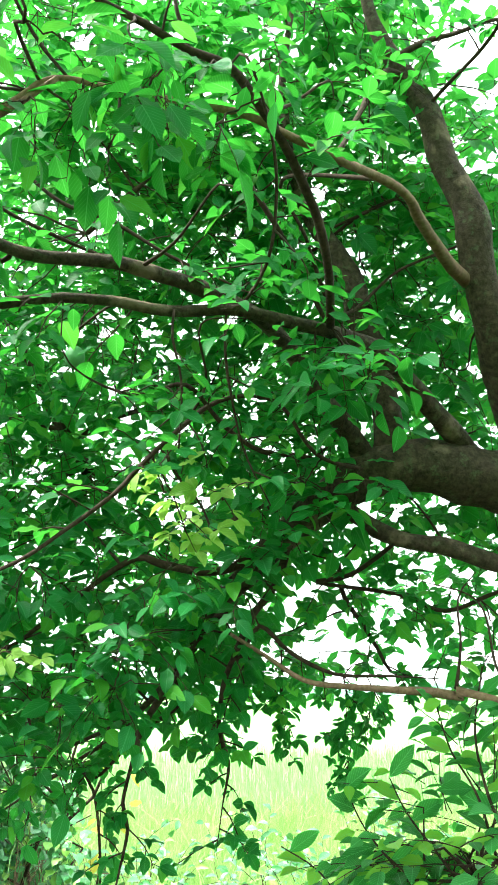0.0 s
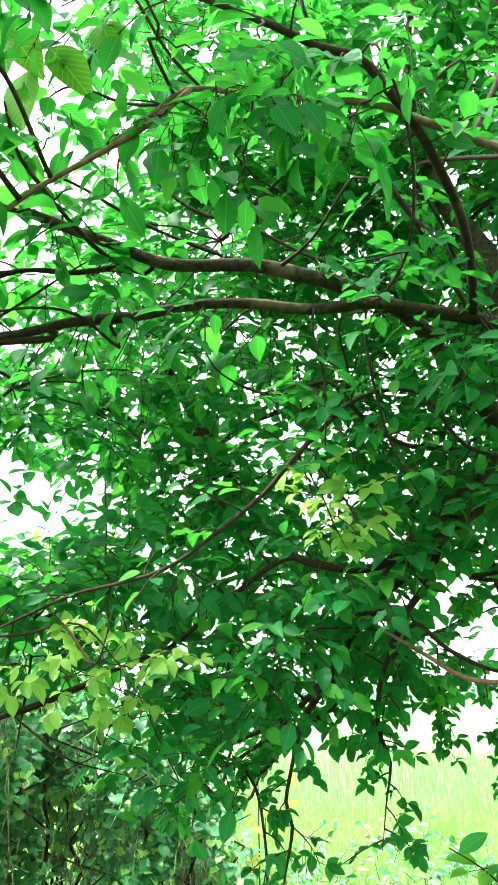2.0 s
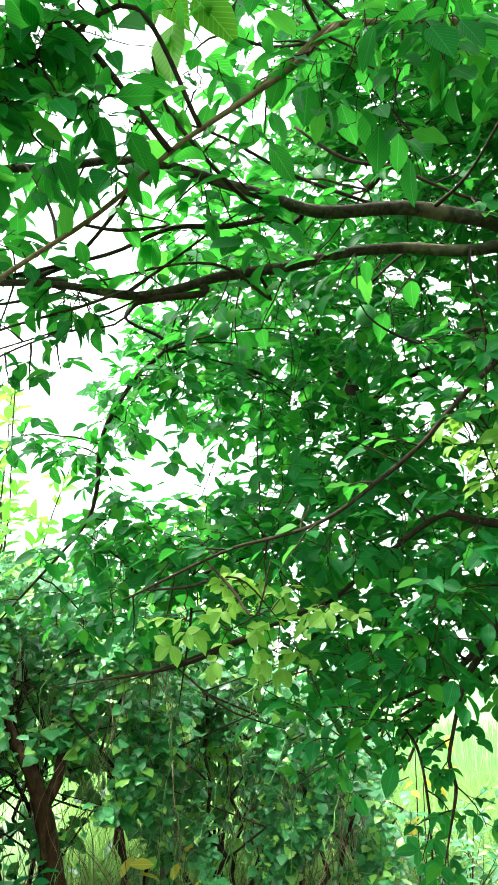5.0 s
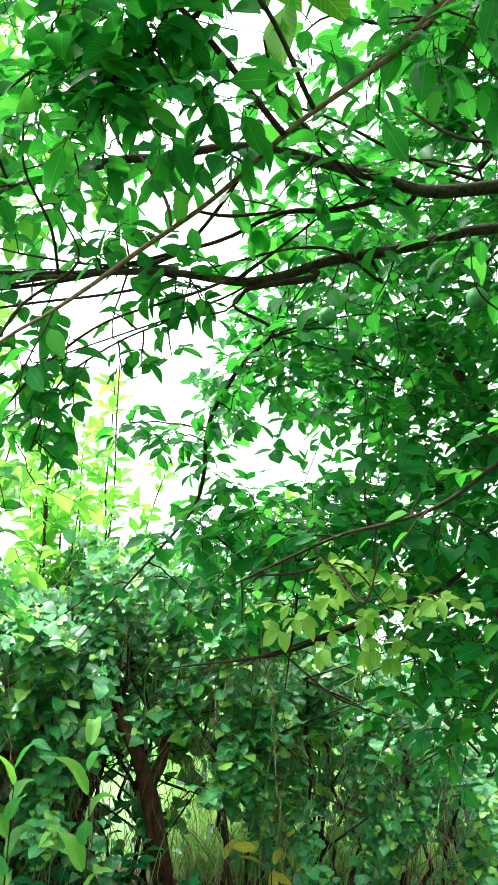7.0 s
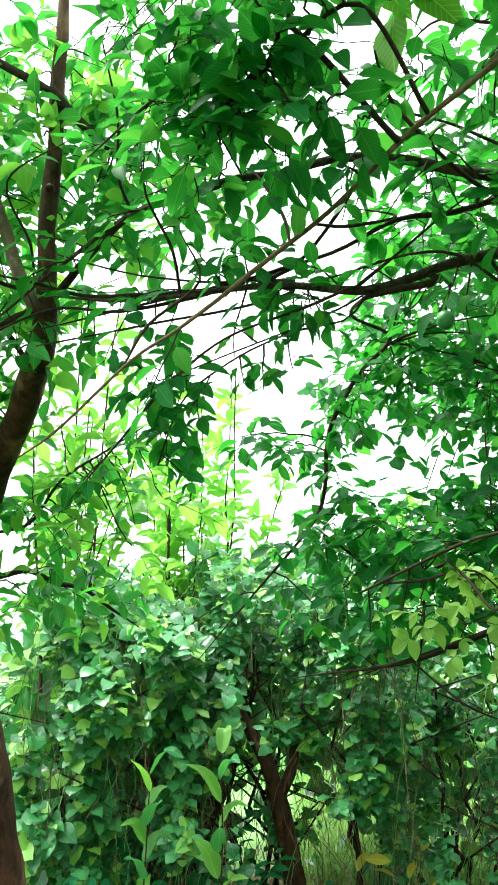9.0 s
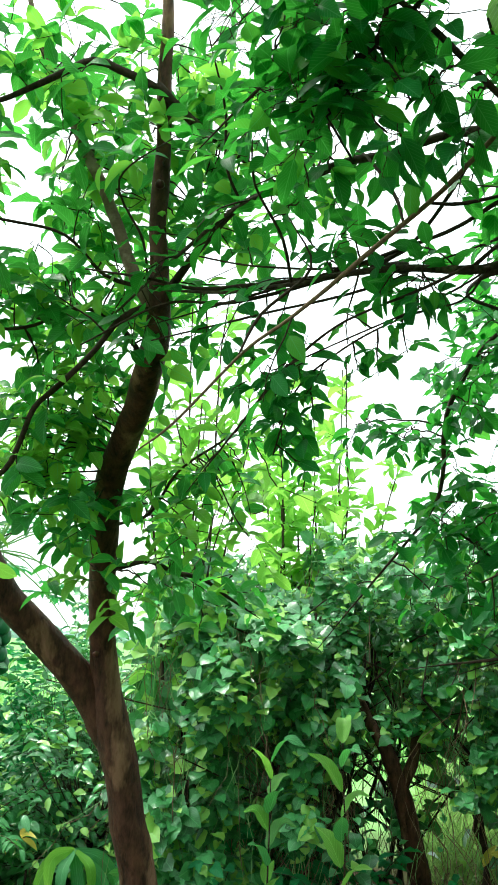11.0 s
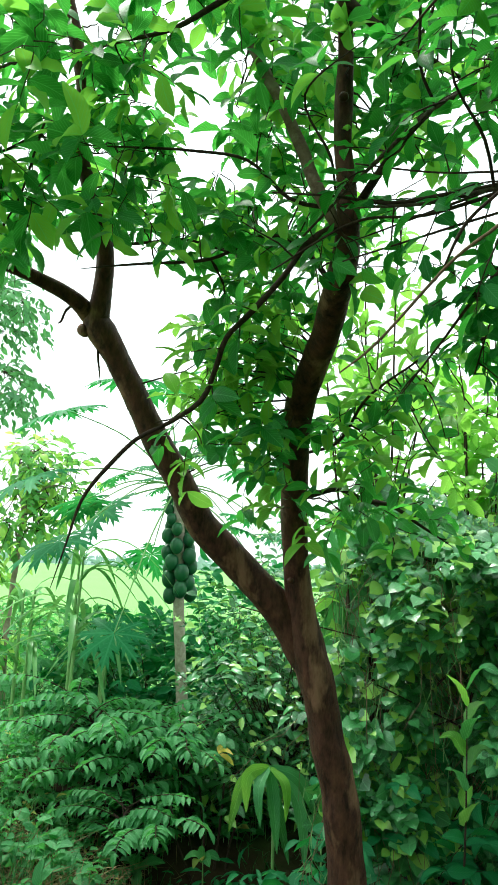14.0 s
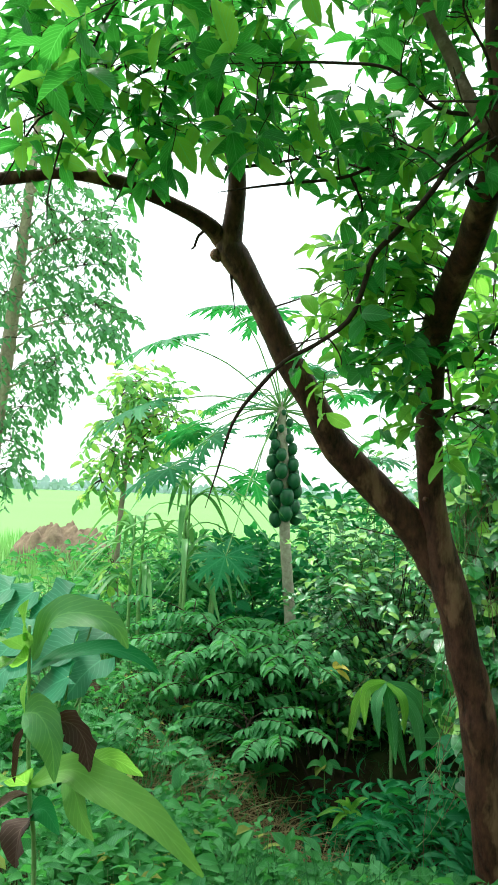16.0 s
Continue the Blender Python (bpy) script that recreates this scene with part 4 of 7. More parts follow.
for c in [(-1.45, 2.65, 2.46, 0.07), (-1.62, 2.81, 2.4, 0.08), (-1.81, 2.86, 2.27, 0.07), (-2.01, 2.84, 2.2, 0.07), (-2.15, 2.77, 2.23, 0.06), (-1.91, 2.96, 1.96, 0.1), (-2.06, 2.92, 1.84, 0.11), (-1.83, 2.98, 1.81, 0.11), (-1.66, 3.06, 1.85, 0.11), (-1.99, 2.94, 1.67, 0.11), (-1.79, 3.05, 1.63, 0.11), (-1.61, 3.13, 1.67, 0.09), (-1.52, 3.11, 1.89, 0.09), (-1.37, 3.27, 1.99, 0.12), (-1.46, 3.22, 2.02, 0.08)]:
    clump(rng, near, twigs, c[:3], c[3], 6, SKEL, 0.076, "wide", 4, 0.6, 0.08, keep=airy)
for c in [(-1.88, 2.05, 2.17, 0.06), (-1.96, 2.02, 2.16, 0.06), (-2, 2.14, 2.06, 0.04), (-1.5, 2.03, 2.31, 0.03), (-1.65, 1.98, 2.43, 0.04), (-1.45, 2.05, 2.53, 0.04), (-1.21, 2.1, 2.58, 0.04)]:
    clump(rng, near, twigs, c[:3], c[3], 6, SKEL, 0.076, "wide", 4, 0.6, 0.08, keep=airy)
for c in [(-0.14, 2.93, 2.14, 0.08), (-0.26, 2.96, 2.08, 0.1), (-0.36, 3.0, 2.0, 0.1), (-0.46, 3.05, 1.92, 0.1), (-0.55, 3.12, 1.82, 0.1), (-0.66, 3.2, 1.7, 0.1), (-0.3, 2.9, 2.14, 0.08), (-0.5, 3.0, 1.86, 0.1)]:
    clump(rng, near, twigs, c[:3], c[3], 8, SKEL, 0.085, "wide", 4, 0.6, 0.11)
near.build("foliage", BAEL_LEAF, bael, LEAF_FINE, "green three-part leaves")
# pale young shoots; the yellow light on the lower sprays is in their colour too
young = Leaves()
for c in [(-0.7, 2.7, 2.07, 0.03), (-0.65, 2.69, 2.1, 0.04), (-0.61, 2.71, 2.04, 0.05), (-0.65, 2.72, 2, 0.03), (-0.54, 2.7, 2.06, 0.03), (-1.21, 2.77, 1.72, 0.05), (-1.32, 2.76, 1.66, 0.05), (-1.38, 2.76, 1.6, 0.04), (-1.26, 2.8, 1.56, 0.03), (-1.15, 2.8, 1.66, 0.03), (-1.42, 2.72, 1.72, 0.05), (-1.5, 2.7, 1.62, 0.05)]:
    clump(rng, young, twigs, c[:3], c[3], 3, SKEL, 0.066, "three", 2, 0.5, 0.08)
young.build("young_foliage", PALE_LEAF, bael, LEAF_FINE, "pale yellow-green young leaves, with yellow light put into their colour")
# the leaves that hang closest overhead, each its own part
close = Leaves()
for c in [(-0.68, 1.8, 2.63, 0.05), (-0.61, 1.81, 2.59, 0.05), (-0.77, 1.86, 2.6, 0.07), (-0.8, 1.77, 2.73, 0.06), (-0.68, 1.77, 2.74, 0.06), (-0.86, 1.8, 2.62, 0.05), (-0.52, 1.86, 2.61, 0.03), (-0.74, 1.92, 2.57, 0.05), (-0.62, 1.79, 2.68, 0.04), (-0.41, 1.86, 2.77, 0.03)]:
    clump(rng, close, twigs, c[:3], c[3], 4, SKEL, 0.082, "wide", 3, 0.8, 0.09, thick=0.0012, keep=airy)
for c in [(-1.52, 1.59, 2.54, 0.07), (-1.42, 1.64, 2.57, 0.07), (-1.29, 1.63, 2.45, 0.07), (-1.43, 1.57, 2.42, 0.05), (-1.36, 1.66, 2.43, 0.05), (-1.28, 1.75, 2.45, 0.04), (-1.24, 1.69, 2.62, 0.05), (-1.15, 1.74, 2.6, 0.05), (-1.06, 1.76, 2.68, 0.04), (-1.32, 1.67, 2.65, 0.05), (-1.21, 1.72, 2.49, 0.04), (-1.64, 1.63, 2.47, 0.05), (-1.4, 1.57, 2.66, 0.05), (-1.27, 1.65, 2.68, 0.05), (-1.36, 1.62, 2.56, 0.05)]:
    clump(rng, close, twigs, c[:3], c[3], 4, SKEL, 0.082, "wide", 3, 0.8, 0.09, thick=0.0012, keep=airy)
for c in [(-1.47, 1.53, 2.47, 0.04), (-1.47, 1.5, 2.69, 0.04), (-1.15, 1.7, 2.68, 0.05), (-1.05, 1.77, 2.67, 0.05), (-1.2, 1.72, 2.6, 0.04), (-1.59, 1.5, 2.69, 0.05), (-1.27, 1.66, 2.49, 0.04), (-1.01, 1.85, 2.61, 0.04), (-1.66, 1.68, 2.76, 0.06), (-1.72, 1.83, 2.56, 0.06), (-1.64, 1.87, 2.6, 0.06), (-1.76, 1.76, 2.69, 0.06), (-1.58, 1.89, 2.67, 0.05), (-1.47, 1.53, 2.66, 0.05), (-1.43, 1.57, 2.64, 0.05)]:
    clump(rng, close, twigs, c[:3], c[3], 4, SKEL, 0.082, "wide", 3, 0.8, 0.09, thick=0.0012, keep=airy)
for c in [(-1.38, 1.59, 2.68, 0.05), (-1.37, 1.62, 2.58, 0.05), (-1.46, 1.59, 2.58, 0.05), (-1.42, 1.63, 2.53, 0.05)]:
    clump(rng, close, twigs, c[:3], c[3], 4, SKEL, 0.082, "wide", 3, 0.8, 0.09, thick=0.0012, keep=airy)
GAPS = [(28.5, 40, 1.6), (19, 38, 2.2), (42, 38.5, 1.8), (29, 34, 1.6), (31.5, 29, 1.7), (25, 29, 1.8), (41.5, 27, 1.8), (36, 32.5, 1.2), (34, 38, 1.0), (23.5, 35, 1.2)]
for k in range(120):
    a, e = rng.uniform(18, 45), rng.uniform(26.5, 46)
    if a < 24 and e < 32 or 30.4 < e < 33.0 or any((a - g[0]) ** 2 * 0.6 + (e - g[1]) ** 2 < (g[2] + 0.6) ** 2 for g in GAPS):
        continue
    ar, er, far = radians(a), radians(e), rng.uniform(1.75, 2.5)
    c = SPOT + far * np.array([-math.sin(ar) * math.cos(er), math.cos(ar) * math.cos(er), math.sin(er)])
    clump(rng, close, twigs, c, 0.04, 2, SKEL, 0.082, "wide", 3, 0.7, 0.09, thick=0.0012, keep=airy)
# a few leaves whose backlight is painted by the lighter leaf material
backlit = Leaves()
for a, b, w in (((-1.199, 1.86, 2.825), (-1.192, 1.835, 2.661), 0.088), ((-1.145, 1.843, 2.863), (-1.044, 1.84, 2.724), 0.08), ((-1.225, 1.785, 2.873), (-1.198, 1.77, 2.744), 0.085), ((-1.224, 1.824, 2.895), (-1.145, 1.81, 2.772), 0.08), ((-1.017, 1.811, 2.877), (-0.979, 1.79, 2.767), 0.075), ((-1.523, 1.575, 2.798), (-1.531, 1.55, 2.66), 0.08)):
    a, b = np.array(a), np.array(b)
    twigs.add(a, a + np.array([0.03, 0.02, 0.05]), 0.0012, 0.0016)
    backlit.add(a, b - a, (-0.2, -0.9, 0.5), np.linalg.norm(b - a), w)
backlit.parts("backlit_leaf", PAINTED_BACKLIT_LEAF, bael, LEAF_FINE)
close.parts("leaf", BAEL_LEAF, bael, LEAF_FINE, 290)
close.rest(290).build("foliage", BAEL_LEAF, bael, LEAF_FINE, "green three-part leaves")
twigs.build("twig_tangle", TWIG, bael, "thin dark thorny twigs", 4)


def round_fruit(name, c, r, mat, parent, long=1.1, seg=20, rings=14, label=""):
    bm = bmesh.new()
    bmesh.ops.create_uvsphere(bm, u_segments=seg, v_segments=rings, radius=r)
    for v in bm.verts:
        v.co.z *= long
        v.co *= 1 + 0.03 * noise.noise(v.co * (1.5 / r) + Vector(c) * 3)
        if v.co.z > r * long * 0.9:
            v.co.z -= r * 0.10
        v.co += Vector(c) - BASE[parent]
    for f in bm.faces:
        f.smooth = True
    me = bpy.data.meshes.new(name)
    bm.to_mesh(me)
    bm.free()
    return link(name, me, mat, parent, label)


for c in [(-1.02, 2.96, 2.58, 0.033), (-1.5, 2.93, 2.58, 0.03), (-1.65, 3.25, 1.6, 0.03)]:
    round_fruit("fruit", c[:3], c[3], FRUIT, bael, 1.12, label="smooth round green fruit")
    limb("fruit_stalk", [(c[0], c[1], c[2] + c[3], 0.003), (c[0] + 0.01, c[1], c[2] + c[3] + 0.05, 0.0025), (c[0] + 0.02, c[1] + 0.02, c[2] + c[3] + 0.14, 0.003)], TWIG, bael, 6)

# ---- the forked guava tree ----
rng = np.random.default_rng(23)
guava = thing("guava_tree", (-3.05, 2.45, -0.3), "forked guava tree with smooth red-brown peeling bark", "tree")
GL = []


def guava_limb(pts, sides=14, mat=None, name="limb"):
    ob, q = limb(name, pts, mat or GUAVA_BARK, guava, sides, 0.05, 0.008)
    GL.append(q)
    return q


guava_limb([(-3.16, 3.02, -0.75, 0.105), (-3.15, 2.98, -0.45, 0.098), (-3.14, 2.93, -0.12, 0.09), (-3.13, 2.87, 0.14, 0.0814), (-3.13, 2.83, 0.29, 0.075), (-3.14, 2.77, 0.64, 0.069), (-3.16, 2.72, 0.84, 0.0651), (-3.18, 2.68, 1.04, 0.0690), (-3.20, 2.64, 1.18, 0.0700), (-3.205, 2.60, 1.32, 0.0580), (-3.19, 2.56, 1.48, 0.0502), (-3.12, 2.48, 1.69, 0.0513), (-3.05, 2.42, 1.89, 0.0524), (-2.92, 2.32, 2.03, 0.052), (-2.77, 2.26, 2.16, 0.0496), (-2.62, 2.18, 2.27, 0.047), (-2.47, 2.09, 2.36, 0.0427), (-2.36, 2.0, 2.43, 0.0345), (-2.35, 1.98, 2.55, 0.0291), (-2.36, 1.97, 2.69, 0.0261), (-2.36, 1.97, 2.81, 0.0279), (-2.34, 1.95, 2.94, 0.023), (-2.33, 1.93, 3.1, 0.023), (-2.31, 1.91, 3.29, 0.0197)] + [(-2.29, 1.88, 3.52, 0.0131), (-2.26, 1.85, 3.78, 0.0066)], 22, name="trunk")
lean_limb = guava_limb([(-3.19, 2.69, 1.0, 0.045), (-3.215, 2.65, 1.12, 0.060), (-3.255, 2.58, 1.26, 0.0655), (-3.29, 2.49, 1.37, 0.0640), (-3.33, 2.4, 1.46, 0.0613), (-3.38, 2.25, 1.61, 0.0586), (-3.39, 2.13, 1.78, 0.0537), (-3.41, 2.02, 1.94, 0.0511), (-3.41, 1.93, 2.08, 0.0464), (-3.41, 1.84, 2.21, 0.046), (-3.42, 1.76, 2.31, 0.0538), (-3.42, 1.74, 2.37, 0.0414)], 20)
guava_limb([(-3.43, 1.75, 2.34, 0.0353), (-3.41, 1.67, 2.38, 0.0306), (-3.41, 1.55, 2.42, 0.026), (-3.42, 1.42, 2.45, 0.0235), (-3.44, 1.28, 2.47, 0.025), (-3.46, 1.11, 2.46, 0.0188), (-3.5, 0.93, 2.41, 0.022), (-3.54, 0.74, 2.36, 0.0214), (-3.6, 0.52, 2.33, 0.0174)], 14)
guava_limb([(-3.42, 1.76, 2.31, 0.0414), (-3.35, 1.74, 2.46, 0.0347), (-3.3, 1.7, 2.58, 0.0302), (-3.28, 1.62, 2.74, 0.0258), (-3.24, 1.56, 2.89, 0.0234), (-3.18, 1.53, 3.02, 0.025), (-3.14, 1.47, 3.17, 0.0246), (-3.11, 1.41, 3.29, 0.0224), (-3.06, 1.35, 3.47, 0.0165), (-3.01, 1.3, 3.69, 0.0108)], 14)
for c in [(-3.44, 1.72, 2.29, 0.022), (-3.38, 1.8, 2.24, 0.012), (-2.98, 2.33, 1.95, 0.01), (-3.17, 2.52, 1.42, 0.01), (-2.33, 1.94, 2.8, 0.012)]:
    round_fruit("knot", c[:3], c[3] * 1.3, GUAVA_BARK, guava, 0.9, 10, 8)
guava_limb([(-2.37, 1.98, 2.43, 0.0178), (-2.44, 1.94, 2.58, 0.0196), (-2.5, 1.92, 2.73, 0.0187), (-2.57, 1.9, 2.88, 0.0177), (-2.63, 1.88, 3.01, 0.0181), (-2.71, 1.85, 3.15, 0.0155), (-2.79, 1.82, 3.3, 0.0127), (-2.85, 1.79, 3.49, 0.0113), (-2.92, 1.74, 3.76, 0.0066)], 12, GUAVA_PALE_BARK)
GMAIN = np.concatenate(GL)
def guava_branch(pts):
    return guava_limb(tied(pts, GMAIN), 8, TWIG, "branch")


guava_branch([(-2.36, 1.99, 2.44, 0.0112), (-2.44, 1.92, 2.39, 0.0097), (-2.5, 1.88, 2.29, 0.009), (-2.59, 1.83, 2.18, 0.009), (-2.65, 1.8, 2.12, 0.0083), (-2.69, 1.79, 2.03, 0.0083), (-2.74, 1.78, 1.94, 0.0084), (-2.8, 1.71, 1.87, 0.0067), (-2.86, 1.64, 1.82, 0.0067), (-2.92, 1.58, 1.73, 0.0067), (-2.97, 1.53, 1.63, 0.005), (-3.01, 1.51, 1.5, 0.0033)])
guava_branch([(-2.47, 2.09, 2.52, 0.014), (-2.28, 2.08, 2.64, 0.0117), (-2.17, 2.1, 2.73, 0.0115), (-2.07, 2.13, 2.77, 0.0104), (-1.94, 2.18, 2.8, 0.0079)])
guava_branch([(-2.32, 1.9, 3.1, 0.0151), (-2.26, 1.99, 3.02, 0.0142), (-2.21, 2.07, 2.96, 0.0126), (-2.14, 2.16, 2.89, 0.0084)])
guava_branch([(-2.32, 1.9, 3.09, 0.0134), (-2.4, 1.8, 3.14, 0.0126), (-2.45, 1.74, 3.16, 0.0117), (-2.54, 1.66, 3.09, 0.01), (-2.65, 1.56, 3.01, 0.0075), (-2.75, 1.45, 2.97, 0.005)])
guava_branch([(-2.49, 2.03, 2.55, 0.0078), (-2.56, 1.94, 2.57, 0.0061), (-2.63, 1.83, 2.68, 0.0052), (-2.74, 1.7, 2.71, 0.0044), (-2.86, 1.57, 2.72, 0.0035)])
guava_branch([(-2.66, 2.09, 2.48, 0.0083), (-2.74, 1.99, 2.52, 0.0064), (-2.86, 1.87, 2.44, 0.0055), (-2.99, 1.74, 2.43, 0.0046), (-3.08, 1.65, 2.42, 0.0037)])
guava_branch([(-3.04, 2.47, 1.73, 0.0105), (-3.02, 2.62, 1.77, 0.0107), (-3.02, 2.75, 1.74, 0.011), (-3.01, 2.89, 1.73, 0.009), (-3.0, 3.04, 1.67, 0.0069), (-3.01, 3.16, 1.63, 0.0047)])
guava_branch([(-3.01, 2.89, 1.73, 0.005), (-3.02, 2.9, 1.65, 0.004), (-3.01, 2.91, 1.6, 0.003)])
guava_branch([(-3.07, 2.5, 1.9, 0.0064), (-2.92, 2.51, 1.93, 0.0062), (-2.75, 2.49, 2.07, 0.005), (-2.56, 2.52, 2.17, 0.0039)])
guava_branch([(-3.33, 1.6, 2.92, 0.006), (-3.31, 1.5, 2.89, 0.0058), (-3.3, 1.32, 2.87, 0.0056), (-3.31, 1.14, 2.66, 0.0045), (-3.29, 0.99, 2.55, 0.0035), (-3.34, 0.93, 2.41, 0.0026)])
guava_branch([(-3.31, 1.57, 3.08, 0.0049), (-3.23, 1.43, 2.94, 0.0047), (-3.23, 1.36, 2.63, 0.0037), (-3.24, 1.28, 2.44, 0.0027)])
guava_branch([(-3.25, 1.45, 3.19, 0.0048), (-3.15, 1.18, 2.93, 0.0044), (-3.22, 1.09, 2.66, 0.0035), (-3.28, 1.03, 2.35, 0.0026), (-3.29, 1.03, 2.24, 0.0017)])
guava_branch([(-3.31, 1.58, 3.02, 0.0059), (-3.25, 1.4, 2.86, 0.0056), (-3.26, 1.31, 2.78, 0.0046), (-3.36, 1.06, 2.63, 0.0036), (-3.41, 0.9, 2.53, 0.0027)])
guava_branch([(-3.38, 1.71, 2.59, 0.0071), (-3.26, 1.8, 2.59, 0.006), (-3.12, 1.92, 2.6, 0.0049), (-3.04, 2.06, 2.57, 0.004)])
guava_branch([(-3.48, 1.66, 2.36, 0.0052), (-3.49, 1.65, 2.32, 0.0042), (-3.5, 1.64, 2.31, 0.0021)])
guava_branch([(-3.42, 1.77, 2.29, 0.0062), (-3.42, 1.77, 2.21, 0.0052), (-3.42, 1.78, 2.15, 0.0031)])
GSK = np.concatenate(GL)
gl, gt, yl = Leaves(), Sticks(), Leaves()


def guava_leafy(p):
    """Leaves keep off the leaning limb and do not hang below the side arm."""
    d = p - SPOT
    a = math.degrees(math.atan2(-d[0], d[1]))
    e = math.degrees(math.atan2(d[2], math.hypot(d[0], d[1])))
    if a > 58.5 and e < 19.5 + 1.5 * noise.noise(Vector((a * 0.5, 0, 1))):
        return False
    return np.min(np.linalg.norm(lean_limb[:, :3] - p, axis=1)) > 0.16 and not any((a - g[0]) ** 2 * 0.8 + (e - g[1]) ** 2 < g[2] ** 2 for g in ((61, 30.5, 2.2), (59.8, 26, 1.8), (61, 17, 2.5)))


for q in GL[5:]:
    dress(rng, gl, gt, q, 0.075, 0.14, 0.096, "pair", 3, 0.25, 0.2, 0.2, keep=guava_leafy)
for c in [(-2.86, 1.86, 2.75, 0.11), (-2.8, 1.96, 2.65, 0.11), (-2.91, 1.86, 2.57, 0.09), (-2.73, 1.98, 2.85, 0.09), (-2.96, 1.77, 2.68, 0.07), (-2.72, 2.09, 3.01, 0.1), (-2.85, 1.94, 3.05, 0.1), (-2.78, 1.98, 3.18, 0.1), (-2.88, 1.84, 3.26, 0.1), (-2.73, 1.98, 3.36, 0.1), (-2.93, 2.03, 2.46, 0.1), (-2.88, 2.12, 2.35, 0.08), (-2.97, 2.02, 2.31, 0.08), (-2.93, 2.24, 2.22, 0.1), (-3.06, 1.95, 2.21, 0.06)]:
    clump(rng, gl, gt, c[:3], c[3] * 1.15, 3, GSK, 0.096, "pair", 3, 0.2, 0.14, keep=guava_leafy)
for c in [(-3, 2.23, 2.02, 0.08), (-3.12, 2.27, 1.94, 0.1), (-3.2, 2.21, 1.86, 0.08)]:
    clump(rng, gl, gt, c[:3], c[3] * 1.15, 3, GSK, 0.096, "pair", 3, 0.2, 0.14, keep=guava_leafy)
for c in [(-2.86, 2.53, 2.05, 0.1), (-2.92, 2.51, 1.93, 0.08), (-2.75, 2.55, 1.87, 0.1), (-2.65, 2.62, 2.03, 0.08), (-2.88, 2.59, 1.78, 0.08), (-3.12, 2.67, 1.65, 0.09), (-3.21, 2.54, 1.73, 0.09), (-2.85, 1.48, 3.05, 0.1), (-2.79, 1.49, 3.2, 0.1), (-2.7, 1.59, 3.24, 0.09), (-2.9, 1.53, 2.71, 0.09), (-2.96, 1.57, 2.35, 0.07), (-2.31, 2.02, 3.22, 0.1), (-2.24, 2.12, 3.15, 0.09), (-2.33, 2.11, 2.88, 0.07)]:
    clump(rng, gl, gt, c[:3], c[3] * 1.1, 3, GSK, 0.096, "pair", 3, 0.2, 0.14, keep=guava_leafy)
for c in [(-2.39, 2.08, 2.76, 0.07), (-2.77, 1.54, 3.13, 0.1), (-2.7, 1.71, 3.31, 0.11), (-2.61, 1.8, 3.35, 0.11), (-2.6, 1.95, 3.4, 0.11), (-2.84, 1.54, 2.88, 0.09), (-2.78, 1.58, 2.96, 0.09), (-2.44, 1.93, 3.04, 0.09), (-2.38, 2.01, 3.01, 0.09), (-2.24, 2.09, 3.25, 0.1), (-2.94, 1.68, 2.54, 0.09), (-2.92, 1.75, 2.38, 0.07), (-3.11, 1.73, 2.27, 0.07)]:
    clump(rng, gl, gt, c[:3], c[3] * 1.1, 3, GSK, 0.096, "pair", 3, 0.2, 0.14, keep=guava_leafy)
for c in [(-3.28, 0.98, 2.81, 0.12), (-3.21, 1.09, 2.85, 0.1), (-3.3, 0.97, 2.62, 0.12), (-3.21, 1.13, 2.52, 0.1), (-3.22, 1.28, 2.62, 0.11), (-3.26, 1.42, 2.56, 0.09), (-3.31, 1.06, 2.47, 0.09), (-3.32, 1.52, 2.47, 0.1), (-3.2, 1.79, 2.65, 0.1), (-3.08, 1.9, 2.54, 0.1), (-3.25, 1.4, 2.93, 0.11), (-3.19, 1.68, 2.88, 0.1), (-3.09, 1.84, 2.97, 0.1), (-3.01, 1.98, 2.83, 0.12), (-3.08, 1.88, 2.75, 0.1)]:
    clump(rng, gl, gt, c[:3], c[3] * 1.1, 3, GSK, 0.096, "pair", 3, 0.2, 0.14, keep=guava_leafy)
for c in [(-2.98, 2.06, 2.62, 0.12), (-3.01, 2.04, 2.35, 0.12), (-3.09, 1.91, 2.29, 0.1), (-3.13, 2.05, 2.18, 0.12), (-3.05, 2.19, 2.15, 0.1), (-3.25, 2.06, 2.04, 0.1), (-3.17, 2.21, 1.96, 0.12), (-3.12, 2.31, 1.8, 0.1), (-2.82, 2.4, 1.9, 0.12), (-2.74, 2.37, 1.66, 0.09), (-2.87, 2.07, 2.44, 0.09), (-2.69, 2.13, 2.73, 0.11), (-3.34, 0.92, 2.48, 0.09), (-3.32, 0.91, 2.88, 0.1), (-3.19, 1.22, 2.76, 0.11)]:
    clump(rng, gl, gt, c[:3], c[3] * 1.1, 3, GSK, 0.096, "pair", 3, 0.2, 0.14, keep=guava_leafy)
